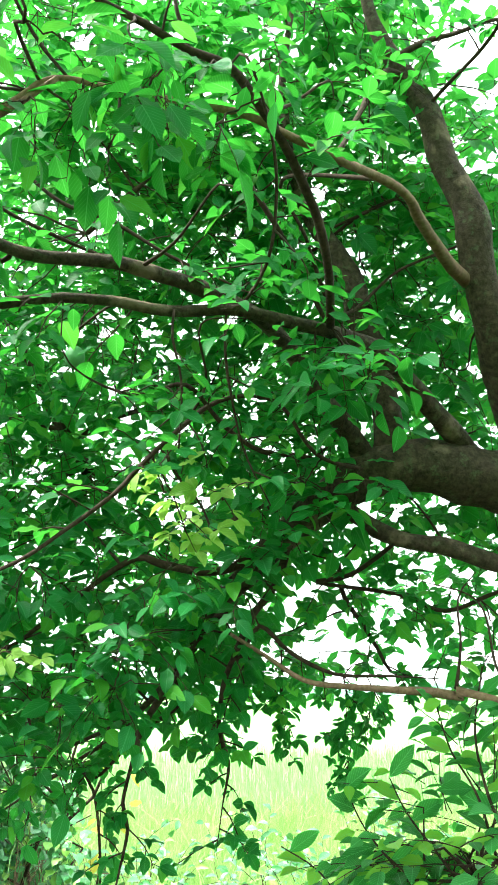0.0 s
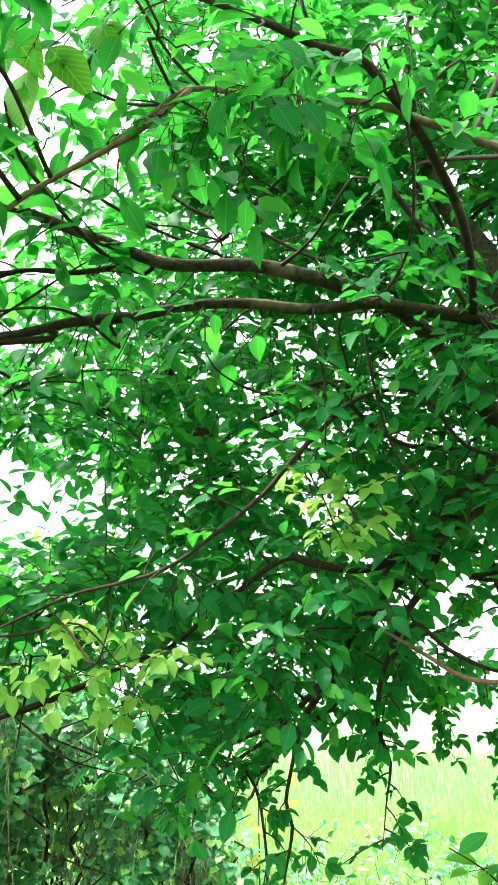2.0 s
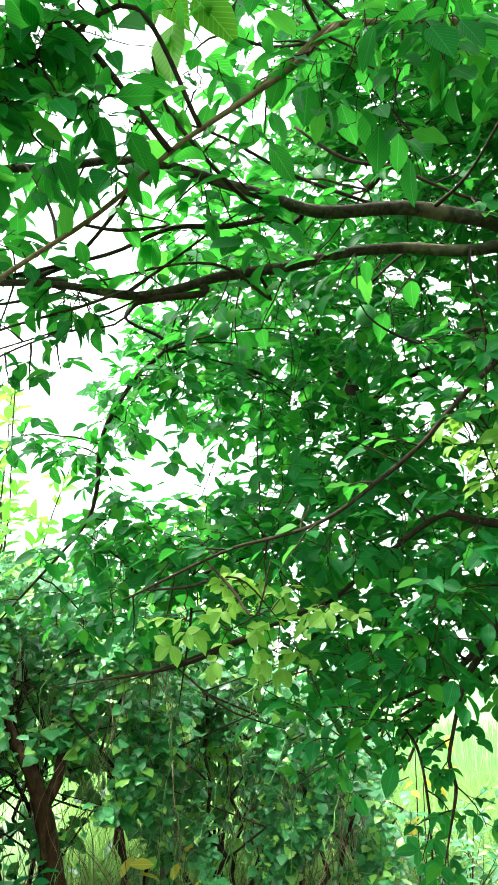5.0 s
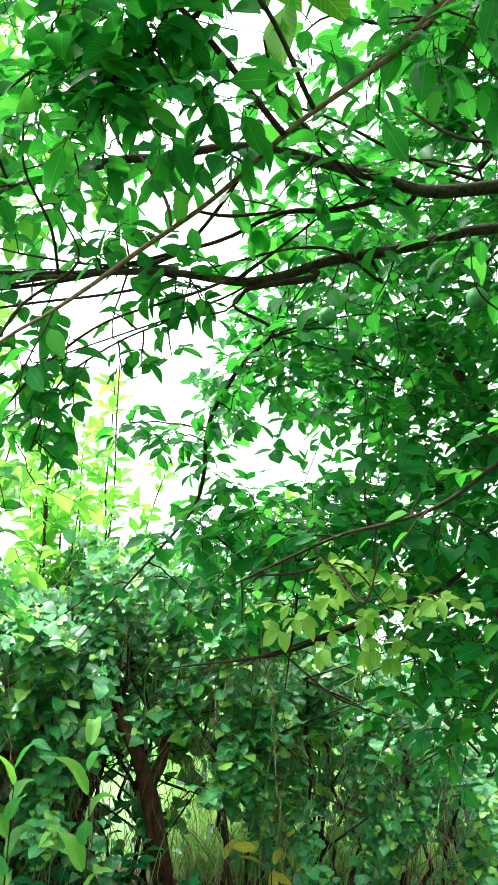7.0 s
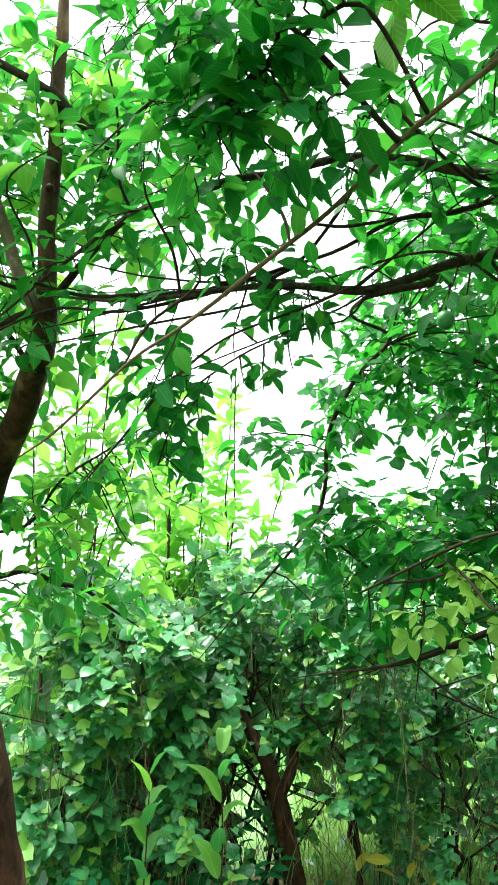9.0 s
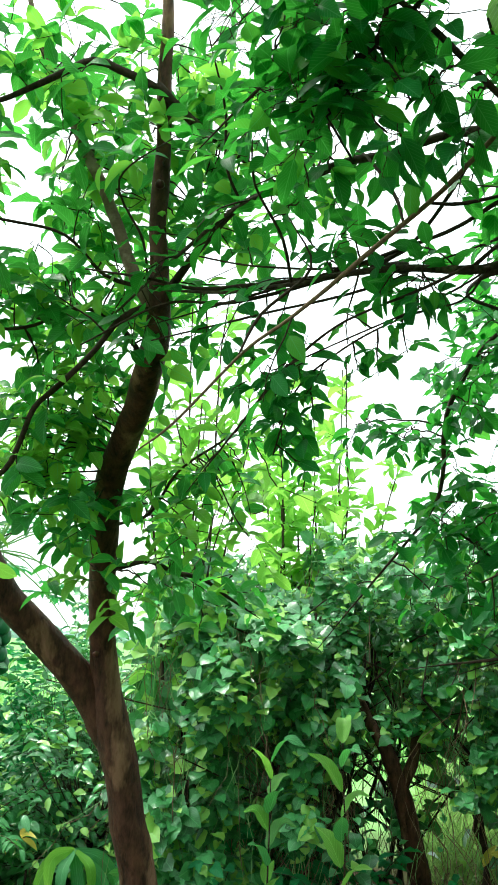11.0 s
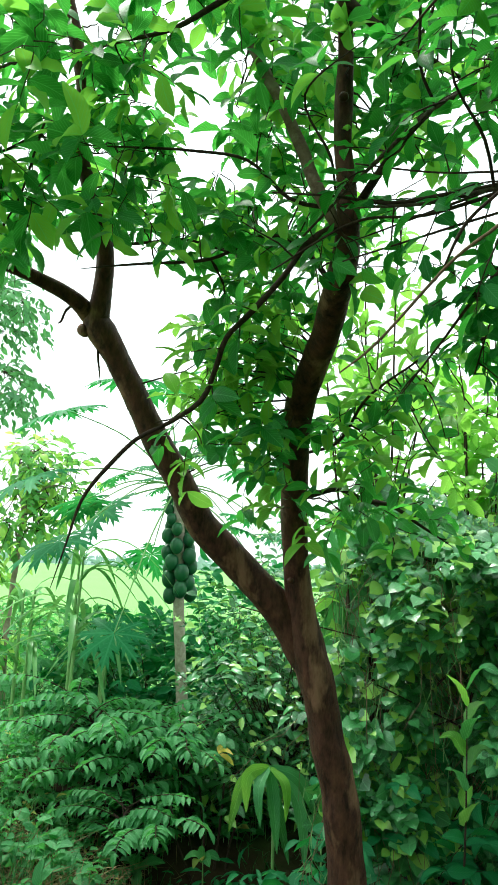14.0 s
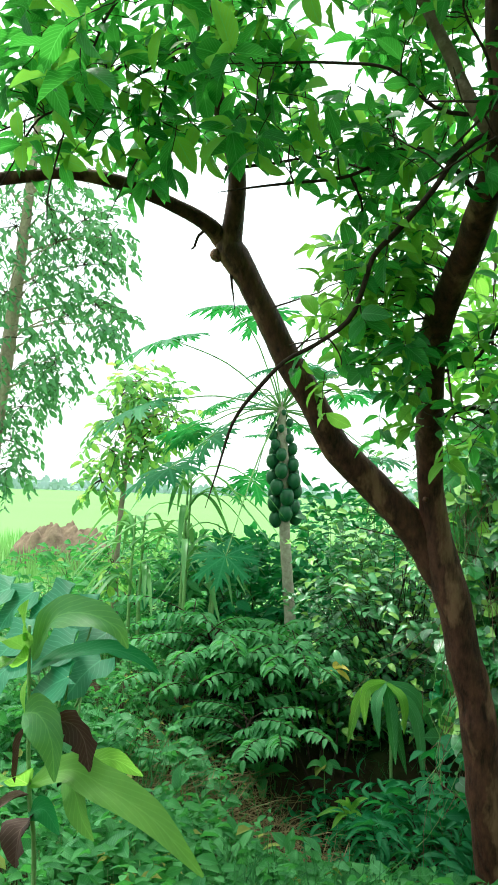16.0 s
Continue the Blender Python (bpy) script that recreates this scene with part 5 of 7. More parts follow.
for c in [(-3.25, 1.57, 2.99, 0.12), (-3.15, 1.73, 3.06, 0.12), (-2.85, 2.03, 2.96, 0.11), (-2.72, 2.06, 2.91, 0.11), (-2.64, 2.18, 2.95, 0.11), (-2.82, 2.11, 2.74, 0.09), (-2.57, 2.17, 2.44, 0.09), (-2.81, 2.17, 2.29, 0.07), (-2.76, 2.28, 2.14, 0.07), (-3.17, 1.73, 2.77, 0.1), (-3.26, 1.68, 2.71, 0.08), (-3.17, 1.18, 2.66, 0.09)]:
    clump(rng, gl, gt, c[:3], c[3] * 1.1, 3, GSK, 0.096, "pair", 3, 0.2, 0.14, keep=guava_leafy)
for c in [(-2.58, 2.16, 2.35, 0.1), (-2.57, 2.15, 2.56, 0.1), (-2.65, 1.91, 3.15, 0.11), (-2.62, 1.99, 2.99, 0.09), (-2.72, 2.26, 2.77, 0.1), (-2.67, 2.35, 2.64, 0.08), (-3.25, 2.17, 2.31, 0.11), (-3.19, 2.26, 2.23, 0.11), (-3.05, 2.25, 2.38, 0.08), (-3.24, 2.23, 2.1, 0.09), (-3.18, 2.32, 2.07, 0.11), (-3.15, 1.24, 3.17, 0.11), (-3.12, 1.32, 3.01, 0.11), (-3.13, 1.43, 3.18, 0.11), (-2.68, 1.93, 3.18, 0.11)]:
    clump(rng, gl, gt, c[:3], c[3] * 1.1, 2, GSK, 0.096, "pair", 3, 0.2, 0.14, keep=guava_leafy)
for c in [(-2.42, 1.91, 3.21, 0.1), (-2.66, 1.99, 3.03, 0.09), (-2.53, 2.04, 2.86, 0.07), (-2.7, 1.84, 3.38, 0.11), (-2.74, 1.85, 3.23, 0.09), (-2.73, 1.97, 3.12, 0.1), (-2.6, 1.96, 3.15, 0.09), (-2.42, 1.96, 3.01, 0.07), (-2.37, 1.96, 3.22, 0.09), (-2.78, 1.97, 2.93, 0.08)]:
    clump(rng, gl, gt, c[:3], c[3] * 1.1, 2, GSK, 0.096, "pair", 3, 0.2, 0.14, keep=guava_leafy)
# leaves all round the two upright limbs
for a0, a1, e0, e1, n, size in ((64.5, 80, 21, 33, 34, 0.125), (47, 58, 21, 38, 16, 0.10), (40, 47, 27, 38, 6, 0.10)):
    for k in range(n):
        ar, er, far = radians(rng.uniform(a0, a1)), radians(rng.uniform(e0, e1)), rng.uniform(2.45, 3.3)
        c = SPOT + far * np.array([-math.sin(ar) * math.cos(er), math.cos(ar) * math.cos(er), math.sin(er)])
        clump(rng, gl, gt, c, 0.08, 2, GSK, size, "pair", 3, 0.2, 0.14, keep=guava_leafy)
# leafy shoots between the leaning and the upright limb
for k in range(19):
    u = rng.random()
    c = (-3.08 + 0.26 * u + rng.normal(0, 0.05), 1.92 + 0.36 * u, rng.uniform(1.92 - 0.34 * u, 2.34))
    clump(rng, yl if k % 2 == 0 else gl, gt, c, 0.09, 3, GSK, 0.096, "pair", 3, 0.2, 0.14, keep=lambda p: np.min(np.linalg.norm(lean_limb[:, :3] - p, axis=1)) > 0.2)
gl.parts("leaf", GUAVA_LEAF, guava, LEAF_LONG, 300)
gl.rest(300).build("foliage", GUAVA_LEAF, guava, LEAF_LONG, "elliptic green guava leaves in pairs")
for c in [(-2.9, 2.63, 2.63, 0.11), (-2.89, 2.58, 2.39, 0.13), (-2.58, 2.53, 2.04, 0.12), (-2.39, 2.61, 2, 0.08), (-2.48, 2.58, 1.91, 0.08), (-2.73, 2.59, 1.92, 0.1), (-2.94, 2.45, 2.71, 0.09), (-2.92, 2.53, 3.3, 0.09), (-2.84, 2.7, 3.72, 0.14), (-2.75, 2.74, 3.79, 0.12), (-2.79, 2.68, 3.09, 0.14), (-2.73, 2.76, 2.98, 0.09), (-2.86, 2.49, 3.92, 0.14), (-2.72, 2.63, 3.82, 0.14), (-2.59, 2.68, 3.91, 0.12)]:
    clump(rng, yl, gt, c[:3], c[3], 1, GSK, 0.125, "pair", 3, 0.2, 0.20)
for c in [(-2.66, 2.82, 3.73, 0.12), (-2.88, 2.63, 3.47, 0.12), (-3.06, 2.85, 2.21, 0.11), (-2.99, 2.97, 2.1, 0.11), (-2.9, 3.07, 2.22, 0.11), (-3.02, 2.95, 1.94, 0.11), (-2.94, 3.08, 1.85, 0.11), (-3.1, 2.83, 2.02, 0.11), (-2.74, 2.47, 2.19, 0.1), (-2.7, 2.55, 2.07, 0.1), (-2.62, 2.59, 1.97, 0.1), (-2.53, 2.58, 2.09, 0.08), (-2.46, 2.64, 2.17, 0.06), (-2.52, 2.59, 1.86, 0.08)]:
    clump(rng, yl, gt, c[:3], c[3], 1, GSK, 0.125, "pair", 3, 0.2, 0.20)
yl.build("young_foliage", YOUNG_LEAF, guava, LEAF_LONG, "yellow-green guava leaves, sunlit look put into their colour")
gt.build("twig_tangle", TWIG, guava, "thin brown twigs", 4)

# ---- the thicket of shrubs under vines ----
rng = np.random.default_rng(37)


def polar(az, dist, z=0.0):
    a = radians(az)
    return np.array([-0.6 - math.sin(a) * dist, 0.45 + math.cos(a) * dist, z])


def thicket(az0, az1, dist, tops, leaves_n, label, hollow, seed, leaf=0.078):
    """A shrub smothered in vines: strands of leaves hang over a bulging skin, dark stems stand inside."""
    r = np.random.default_rng(seed)
    base = polar((az0 + az1) / 2, dist + 0.4, 0)
    ob = thing("vine_covered_shrub", base, label, "shrub", "thicket")
    lv, st, thin, green = Leaves(), Sticks(), Sticks(), Sticks()

    def top_at(az):
        return np.interp((az - az0) / (az1 - az0), np.linspace(0, 1, len(tops)), tops) * (1 + 0.10 * noise.noise(Vector((az * 0.8, seed, 2))))

    def skin(az, h):
        top = top_at(az)
        bulge = 0.42 * noise.noise(Vector((az * 0.16, h * 1.5, seed))) + 0.26 * noise.noise(Vector((az * 0.5, h * 3.6, seed + 5)))
        return dist - bulge + 0.9 * max(0, (h / top - 0.72) / 0.28) ** 2

    k = 0
    while k < leaves_n:
        az = r.uniform(az0, az1)
        h = top_at(az) * r.uniform(0.12, 1.04) ** 0.8
        deep = abs(r.normal(0, 0.12))
        run = []
        for i in range(int(r.uniform(5, 16))):
            az += r.normal(0, 0.35)
            h -= r.uniform(0.02, 0.075)
            if h < 0.02:
                break
            if hollow and h < hollow * (0.8 + 0.5 * noise.noise(Vector((az * 0.4, seed, 8)))) and r.random() < 0.86:
                break
            if noise.noise(Vector((az * 0.38, h * 2.8, seed + 9))) < -0.04:
                continue
            p = polar(az, skin(az, h) + deep, h)
            out = unit(SPOT * [1, 1, 0] - p * [1, 1, 0])
            side = np.array([-out[1], out[0], 0]) * (1 if i % 2 else -1)
            hang = p + out * r.uniform(0.02, 0.07) + side * r.uniform(0.0, 0.05)
            nor = unit(out * r.uniform(-0.1, 0.75) + np.array([0, 0, r.uniform(0.6, 1.1)]) + r.normal(0, 0.38, 3))
            s_ = leaf * r.uniform(0.5, 1.2)
            lv.add(hang, out * 0.7 + side * r.uniform(-0.4, 1.0) + np.array([0, 0, r.uniform(-0.6, 0.1)]), nor, s_, s_ * r.uniform(0.85, 1.05))
            run.append(p)
            k += 1
        if len(run) > 2:
            green.run(run, 0.0022, 0.0014)
    for j in range(14 if hollow else 6):
        az = r.uniform(az0, az1)
        p = polar(az, dist + r.uniform(0.2, 0.8), -0.05)
        q = [p]
        for i in range(9):
            q.append(q[-1] + np.array([r.normal(0, 0.07), r.normal(0, 0.07), r.uniform(0.12, 0.24)]))
        st.run(q, r.uniform(0.008, 0.018), 0.006)
        for i in (3, 5, 7):
            st.run([q[i], q[i] + np.array([r.normal(0, 0.2), r.normal(0, 0.2), 0.2]), q[i] + np.array([r.normal(0, 0.4), r.normal(0, 0.4), 0.42])], 0.007, 0.003)
    for j in range(260):
        az = r.uniform(az0, az1)
        z = r.uniform(0.4, top_at(az) * 0.95)
        q = [polar(az, skin(az, z) + r.uniform(-0.04, 0.4), z)]
        d = np.array([r.normal(0, 0.03), r.normal(0, 0.03), -0.07])
        for i in range(int(r.uniform(4, 13))):
            d = d * 0.7 + np.array([r.normal(0, 0.03), r.normal(0, 0.03), r.normal(-0.03, 0.025)])
            q.append(q[-1] + d)
        (thin if j % 3 else green).run(q, 0.0022, 0.0014)
    # deeper leaves that close the inside
    for j in range(int(leaves_n * 0.65)):
        az = r.uniform(az0, az1)
        h = r.uniform(hollow * 0.75 if j % 5 else 0.05, top_at(az) * 0.93)
        if hollow and h < hollow + 0.25 and j % 2:
            continue
        lv.add(polar(az, dist + r.uniform(0.6, 1.9), h), r.normal(0, 1, 3), r.normal(0, 1, 3), leaf * 1.8, leaf * 1.5)
    lv.parts("leaf", VINE_LEAF, ob, LEAF_HEART, 160)
    lv.rest(160).build("foliage", VINE_LEAF, ob, LEAF_HEART, "glossy heart-shaped vine leaves")
    st.build("stem_tangle", TWIG, ob, "dark crooked stems", 7)
    thin.build("vine_tangle", BROWN_TWIG, ob, "dry tangled vine strands", 4)
    green.build("green_vine_tangle", STALK, ob, "thin green vine stalks", 4)
    return ob


left_shrub = thicket(35.5, 48.0, 4.35, (1.75, 2.0, 2.05, 1.8), 2500, "wide green shrub smothered in leafy vines down to the ground", 0.0, 3)
mid_shrub = thicket(23, 38, 4.75, (2.1, 2.2, 2.3, 2.2), 2700, "tall shrub under hanging vines with a hollow dark base", 0.95, 4, 0.068)
right_shrub = thicket(10, 25, 4.9, (1.1, 1.5, 1.9, 2.0), 2800, "green shrub tangled with vines beside the rice field", 0.5, 5, 0.058)
limb("stem", [(-3.01, 4.72, -0.11, 0.0636), (-3, 4.62, 0.28, 0.0568), (-3.02, 4.52, 0.59, 0.0500), (-3.04, 4.45, 0.81, 0.0477), (-3.08, 4.39, 0.98, 0.0387), (-3.19, 4.4, 1.11, 0.0279), (-3.33, 4.44, 1.34, 0.0168)], GUAVA_BARK, mid_shrub, 12, 0.15, label="twisted red-brown stem")
limb("stem", [(-3.04, 4.46, 0.79, 0.0341), (-2.99, 4.5, 0.92, 0.0299), (-2.99, 4.56, 1.12, 0.0235), (-3.02, 4.71, 1.35, 0.0172), (-3.02, 4.85, 1.66, 0.0115)], GUAVA_BARK, mid_shrub, 10, 0.15, label="twisted red-brown stem")
limb("stem", [(-2.01, 5.54, 0.17, 0.0283), (-1.98, 5.46, 0.54, 0.0267), (-1.93, 5.41, 0.78, 0.0236), (-1.88, 5.38, 0.97, 0.0189)], TWIG, right_shrub, 8, 0.15)

# bright upright shoots behind the thicket
def sapling(base, height, lean, n, size, mat, label, stem_r=0.012, seed=1, kind="pair", stems=5, name="sapling"):
    r = np.random.default_rng(seed)
    ob = thing(name, base, label, "sapling")
    lv, st = Leaves(), Sticks()
    b = np.array(base, float)
    for k in range(stems):
        top = b + np.array([lean[0] + r.normal(0, 0.22), lean[1] + r.normal(0, 0.22), height * r.uniform(0.7, 1.0)])
        q = [b + (top - b) * t + r.normal(0, 0.02, 3) * (t > 0) for t in np.linspace(0, 1, 9)]
        st.run(q, stem_r, 0.004)
        for i in range(n):
            t = 0.3 + 0.7 * i / n
            p = b + (top - b) * t
            spray(r, lv, st, p, np.array([r.normal(0, 1), r.normal(0, 1), 0.7]), 0.22 * (1.2 - t * 0.7), 3, size, -0.1, kind, 0.003)
    lv.build("foliage", mat, ob, LEAF_LONG)
    st.build("stem_tangle", TWIG, ob, "slender stems")
    return ob


sapling(polar(39, 5.6), 3.1, (0.0, 0.0), 14, 0.14, YOUNG_LEAF, "young guava shoots with sunlit yellow-green leaves", seed=2, stems=7)
sapling(polar(35.5, 6.0), 3.5, (0.0, 0.0), 14, 0.14, YOUNG_LEAF, "young guava shoots with sunlit yellow-green leaves", seed=3, stems=5)
sapling(polar(20.5, 6.2), 3.1, (0.0, 0.0), 14, 0.14, YOUNG_LEAF, "young guava shoots with sunlit yellow-green leaves", seed=5, stems=4)
sapling(polar(45, 5.2), 3.9, (0.0, 0.0), 14, 0.14, YOUNG_LEAF, "tall guava shoots with sunlit yellow-green leaves", seed=4, stems=6)

# ---- the papaya tree ----
rng = np.random.default_rng(61)


def palmate(r, lobes=8):
    """A papaya leaf 1 in radius: long lobes round the stalk, each cut again into pointed side lobes, drooping at the rim."""
    v, uv, f = [], [], []

    def point(a, q, across, lift=0.0):
        x, y = math.sin(a) * q + math.cos(a) * across, math.cos(a) * q - math.sin(a) * across
        d = math.hypot(x, y)
        v.append((x, y, -0.20 * d * d + lift))
        uv.append((0.5 + across, q))
        return len(v) - 1

    for i in range(lobes):
        a = radians(-155 + 310 * i / (lobes - 1)) + r.normal(0, 0.04)
        ln = 1.0 - 0.30 * abs(i - (lobes - 1) / 2) / (lobes / 2) + r.normal(0, 0.04)
        rib = [point(a, q * ln, 0) for q in (0.0, 0.30, 0.48, 0.66, 0.84, 1.0)]
        for sg in (-1, 1):
            w0 = [point(a, q * ln, sg * w * ln, 0.02) for q, w in ((0.28, 0.105), (0.46, 0.085), (0.63, 0.08), (0.82, 0.05))]
            tips = [point(a + sg * 0.02, q * ln, sg * w * ln, -0.03) for q, w in ((0.53, 0.27), (0.75, 0.25), (0.94, 0.14))]
            t = [(rib[0], rib[1], w0[0])]
            for k in range(3):
                t += [(rib[k + 1], rib[k + 2], w0[k + 1]), (rib[k + 1], w0[k + 1], w0[k]), (w0[k], w0[k + 1], tips[k])]
            t += [(rib[4], rib[5], w0[3])]
            f += t
    return np.array(v), face_up(v, f), np.array(uv)


top = np.array((-6.9, 4.35, 2.12))
foot = np.array((-6.92, 4.54, 0.17))
papaya = thing("papaya_tree", (foot[0], foot[1], 0), "slender papaya tree with a column of green fruit", "tree")
limb("trunk", [(foot[0], foot[1], -0.05, 0.065), (*foot, 0.055)] + [(-6.92, 4.5, 0.57, 0.0495), (-6.92, 4.45, 1.01, 0.0471), (-6.91, 4.41, 1.41, 0.0471), (-6.9, 4.38, 1.8, 0.0471)] + [(*top, 0.04), (top[0], top[1], top[2] + 0.12, 0.02)], PAPAYA_BARK, papaya, 16, 0.04, 0.004, label="pale ringed trunk")
for k in range(34):
    s = k / 33
    z = top[2] + 0.02 - s * 0.93
    r_ = 0.024 + 0.037 * min(1, s * 1.6) + rng.normal(0, 0.003)
    a = k * 2.4 + rng.normal(0, 0.2)
    ring_r = 0.045 + r_ * (0.95 - 0.5 * max(0, s - 0.6))
    ax = top + (foot - top) * (s * 0.93 / (top[2] - foot[2]))
    round_fruit("fruit", (ax[0] + math.cos(a) * ring_r, ax[1] + math.sin(a) * ring_r, z), r_, PAPAYA_FRUIT, papaya, 1.3, 14, 10, label="hard green papaya fruit")


def papaya_leaf(tip_xyz, size, seed, tilt=0.5):
    """A cut leaf at the end of a long pale stalk."""
    r = np.random.default_rng(seed)
    hub = np.array(tip_xyz)
    start = top + np.array([0, 0, 0.05])
    out = unit((hub - start) * np.array([1, 1, 0.2]))
    v, f, uv = palmate(r)
    nor = unit(np.array([0.12, -0.12, 1.0]) + out * tilt * 0.35 + r.normal(0, 0.16, 3))
    x = unit(np.cross(out, nor))
    y = np.cross(nor, x)
    w = (v * size) @ np.stack([x, y, nor])
    ob = link("leaf", mesh_of("leaf", w + hub, f, uv, BASE[papaya]), PAPAYA_LEAF, papaya)
    mid = (start + hub) / 2 + np.array([0, 0, 0.10])
    limb("petiole", [(*start, 0.008), (*mid, 0.006), (*hub, 0.004)], STALK, ob, 7, 0.03)


for k, (c, size, tilt) in enumerate(zip([(-7.12, 3.35, 2.7, 0), (-6.98, 3.91, 3.03, 0), (-7.09, 3.1, 2.11, 0), (-6.89, 3.28, 1.61, 0), (-6.5, 3.6, 0.93, 0), (-6.88, 3.65, 1.88, 0), (-6.66, 4.61, 3.15, 0), (-6.63, 5.08, 2.85, 0), (-6.89, 5.1, 2.37, 0), (-7.3, 5.25, 1.86, 0), (-7.36, 4.45, 3.09, 0), (-6.97, 5.47, 1.33, 0), (-7.72, 4.61, 1.56, 0), (-7.87, 3.93, 2.02, 0)], (0.52, 0.5, 0.5, 0.5, 0.38, 0.42, 0.5, 0.5, 0.46, 0.44, 0.48, 0.4, 0.42, 0.42), (0.7, 0.6, 0.8, 1.0, 1.6, 0.9, 0.6, 0.7, 0.7, 0.8, 0.6, 1.0, 0.9, 0.8))):
    papaya_leaf(c[:3], size * 0.95, 100 + k, tilt)
for k in range(14):
    a, d = k * 2.4, rng.uniform(0.5, 1.0)
    if math.cos(a) * 0.75 - math.sin(a) * 0.66 > 0.1:
        continue
    papaya_leaf(top + np.array([math.cos(a) * d, math.sin(a) * d, rng.uniform(-0.45, 0.55)]), rng.uniform(0.24, 0.34), 150 + k, 0.7)
for k in range(9):
    a, d = k * 2.4 + 0.6, rng.uniform(0.22, 0.5)
    papaya_leaf(top + np.array([math.cos(a) * d, math.sin(a) * d, rng.uniform(0.0, 0.4)]), rng.uniform(0.16, 0.24), 170 + k, 0.5)


# ---- compound-leaved shrub ----
def frond(r, lv, st, p, d, length, pairs, size, droop):
    """An arching stalk with opposite leaflets."""
    q, d = [np.array(p, float)], unit(np.array(d, float))
    for i in range(10):
        d = unit(d + np.array([r.normal(0, 0.03), r.normal(0, 0.03), -droop / 10]))
        q.append(q[-1] + d * length / 10)
    st.run(q, 0.005, 0.002)
    for i in range(pairs):
        s = (0.22 + 0.78 * i / pairs) * 10
        j = min(int(s), 9)
        c = q[j] + (q[j + 1] - q[j]) * (s - j)
        ax = unit(q[j + 1] - q[j])
        sd = unit(np.cross(ax, [0, 0, 1.0]))
        z = size * (0.75 + 0.5 * math.sin(math.pi * i / pairs)) * r.uniform(0.85, 1.1)
        for sg in (1, -1):
            lv.add(c, ax * 0.45 + sd * sg + np.array([0, 0, -0.30]) + r.normal(0, 0.12, 3), np.array([0, 0, 1.0]) + r.normal(0, 0.22, 3), z, z * 0.42)
    lv.add(q[-1], q[-1] - q[-2] + np.array([0, 0, -0.02]), (0, 0, 1), size, size * 0.42)


LEAFLET = [leaf_shape(4, 0.5, 0.8, 0.10, 0.15), leaf_shape(4, 0.48, 0.8, 0.16, 0.25)]


def frond_shrub(base, stems, count, label, seed, size=0.088, height=(0.2, 0.6), reach=0.7):
    r = np.random.default_rng(seed)
    ob = thing("compound_leaf_shrub", base, label, "shrub", "undergrowth")
    lv, st = Leaves(), Sticks()
    b = np.array(base, float)
    for k in range(stems):
        e = b + np.array([r.normal(0, 0.35), r.normal(0, 0.35), r.uniform(*height)])
        q = [b + (e - b) * t + r.normal(0, 0.015, 3) for t in np.linspace(0, 1, 6)]
        st.run(q, 0.016, 0.008)
        for j in range(count):
            a = r.uniform(0, 6.28)
            frond(r, lv, st, b + (e - b) * r.uniform(0.55, 1.0), (math.cos(a), math.sin(a), 0.75), reach * r.uniform(0.6, 1.0), 8, size, 0.95)
    lv.build("foliage", SHRUB_LEAF, ob, LEAFLET, "pinnate fronds of soft oval leaflets")
    st.build("stem_tangle", TWIG, ob, "straight green-brown stems")
    return ob


front_shrub = frond_shrub((-5.74, 3.68, -0.56)[:2] + (-0.12,), 7, 8, "arching shrub with pinnate fronds and one yellowing tip", 71)
bare_stems = Sticks()
for a_, b_ in zip([(-5.56, 3.52, 0, 0), (-5.7, 3.49, -0.11, 0), (-5.58, 3.68, 0.02, 0), (-5.6, 3.84, 0, 0), (-5.51, 3.98, 0.04, 0), (-5.43, 4.11, -0.03, 0)], [(-5.22, 3.56, -0.46, 0), (-5.41, 3.45, -0.5, 0), (-5.29, 3.64, -0.57, 0), (-5.27, 3.69, -0.6, 0), (-5.25, 3.72, -0.56, 0), (-5.22, 3.77, -0.6, 0)]):
    bare_stems.run([np.array(a_[:3]), (np.array(a_[:3]) + np.array(b_[:3])) / 2 + rng.normal(0, 0.02, 3), np.array(b_[:3])], 0.007, 0.010)
bare_stems.build("stem", TWIG, front_shrub, "bare slanting stems", 6, "")
frond_shrub((-6.31, 3.5, -0.37)[:2] + (-0.05,), 6, 7, "arching shrub with soft pinnate green fronds", 72)
frond_shrub((-5.41, 3.06, -0.51)[:2] + (-0.25,), 5, 7, "low arching shrub with soft pinnate green fronds", 74, 0.08, (0.1, 0.35), 0.45)
frond_shrub((-6.07, 3.37, 0.1)[:2] + (-0.1,), 6, 7, "arching shrub with soft pinnate green fronds", 73)
fl, fs = Leaves(), Sticks()
frond(rng, fl, fs, (-5.72, 2.89, -0.06), np.array((-5.53, 3.37, 0.08)) - np.array((-5.72, 2.89, -0.06)), 1.12, 12, 0.13, 0.12)
fl.build("frond", SHRUB_LEAF, front_shrub, LEAFLET, "long frond held out level")
fs.build("frond_stalk", STALK, front_shrub)
tip = Leaves()
for k in range(5):
    tip.add((-5.33, 3.79, 0.26), rng.normal(0, 1, 3) * [1, 0.6, 1], (0, -0.4, 1), 0.13, 0.045)
tip.parts("leaf", YELLOW_LEAF, front_shrub, LEAFLET)


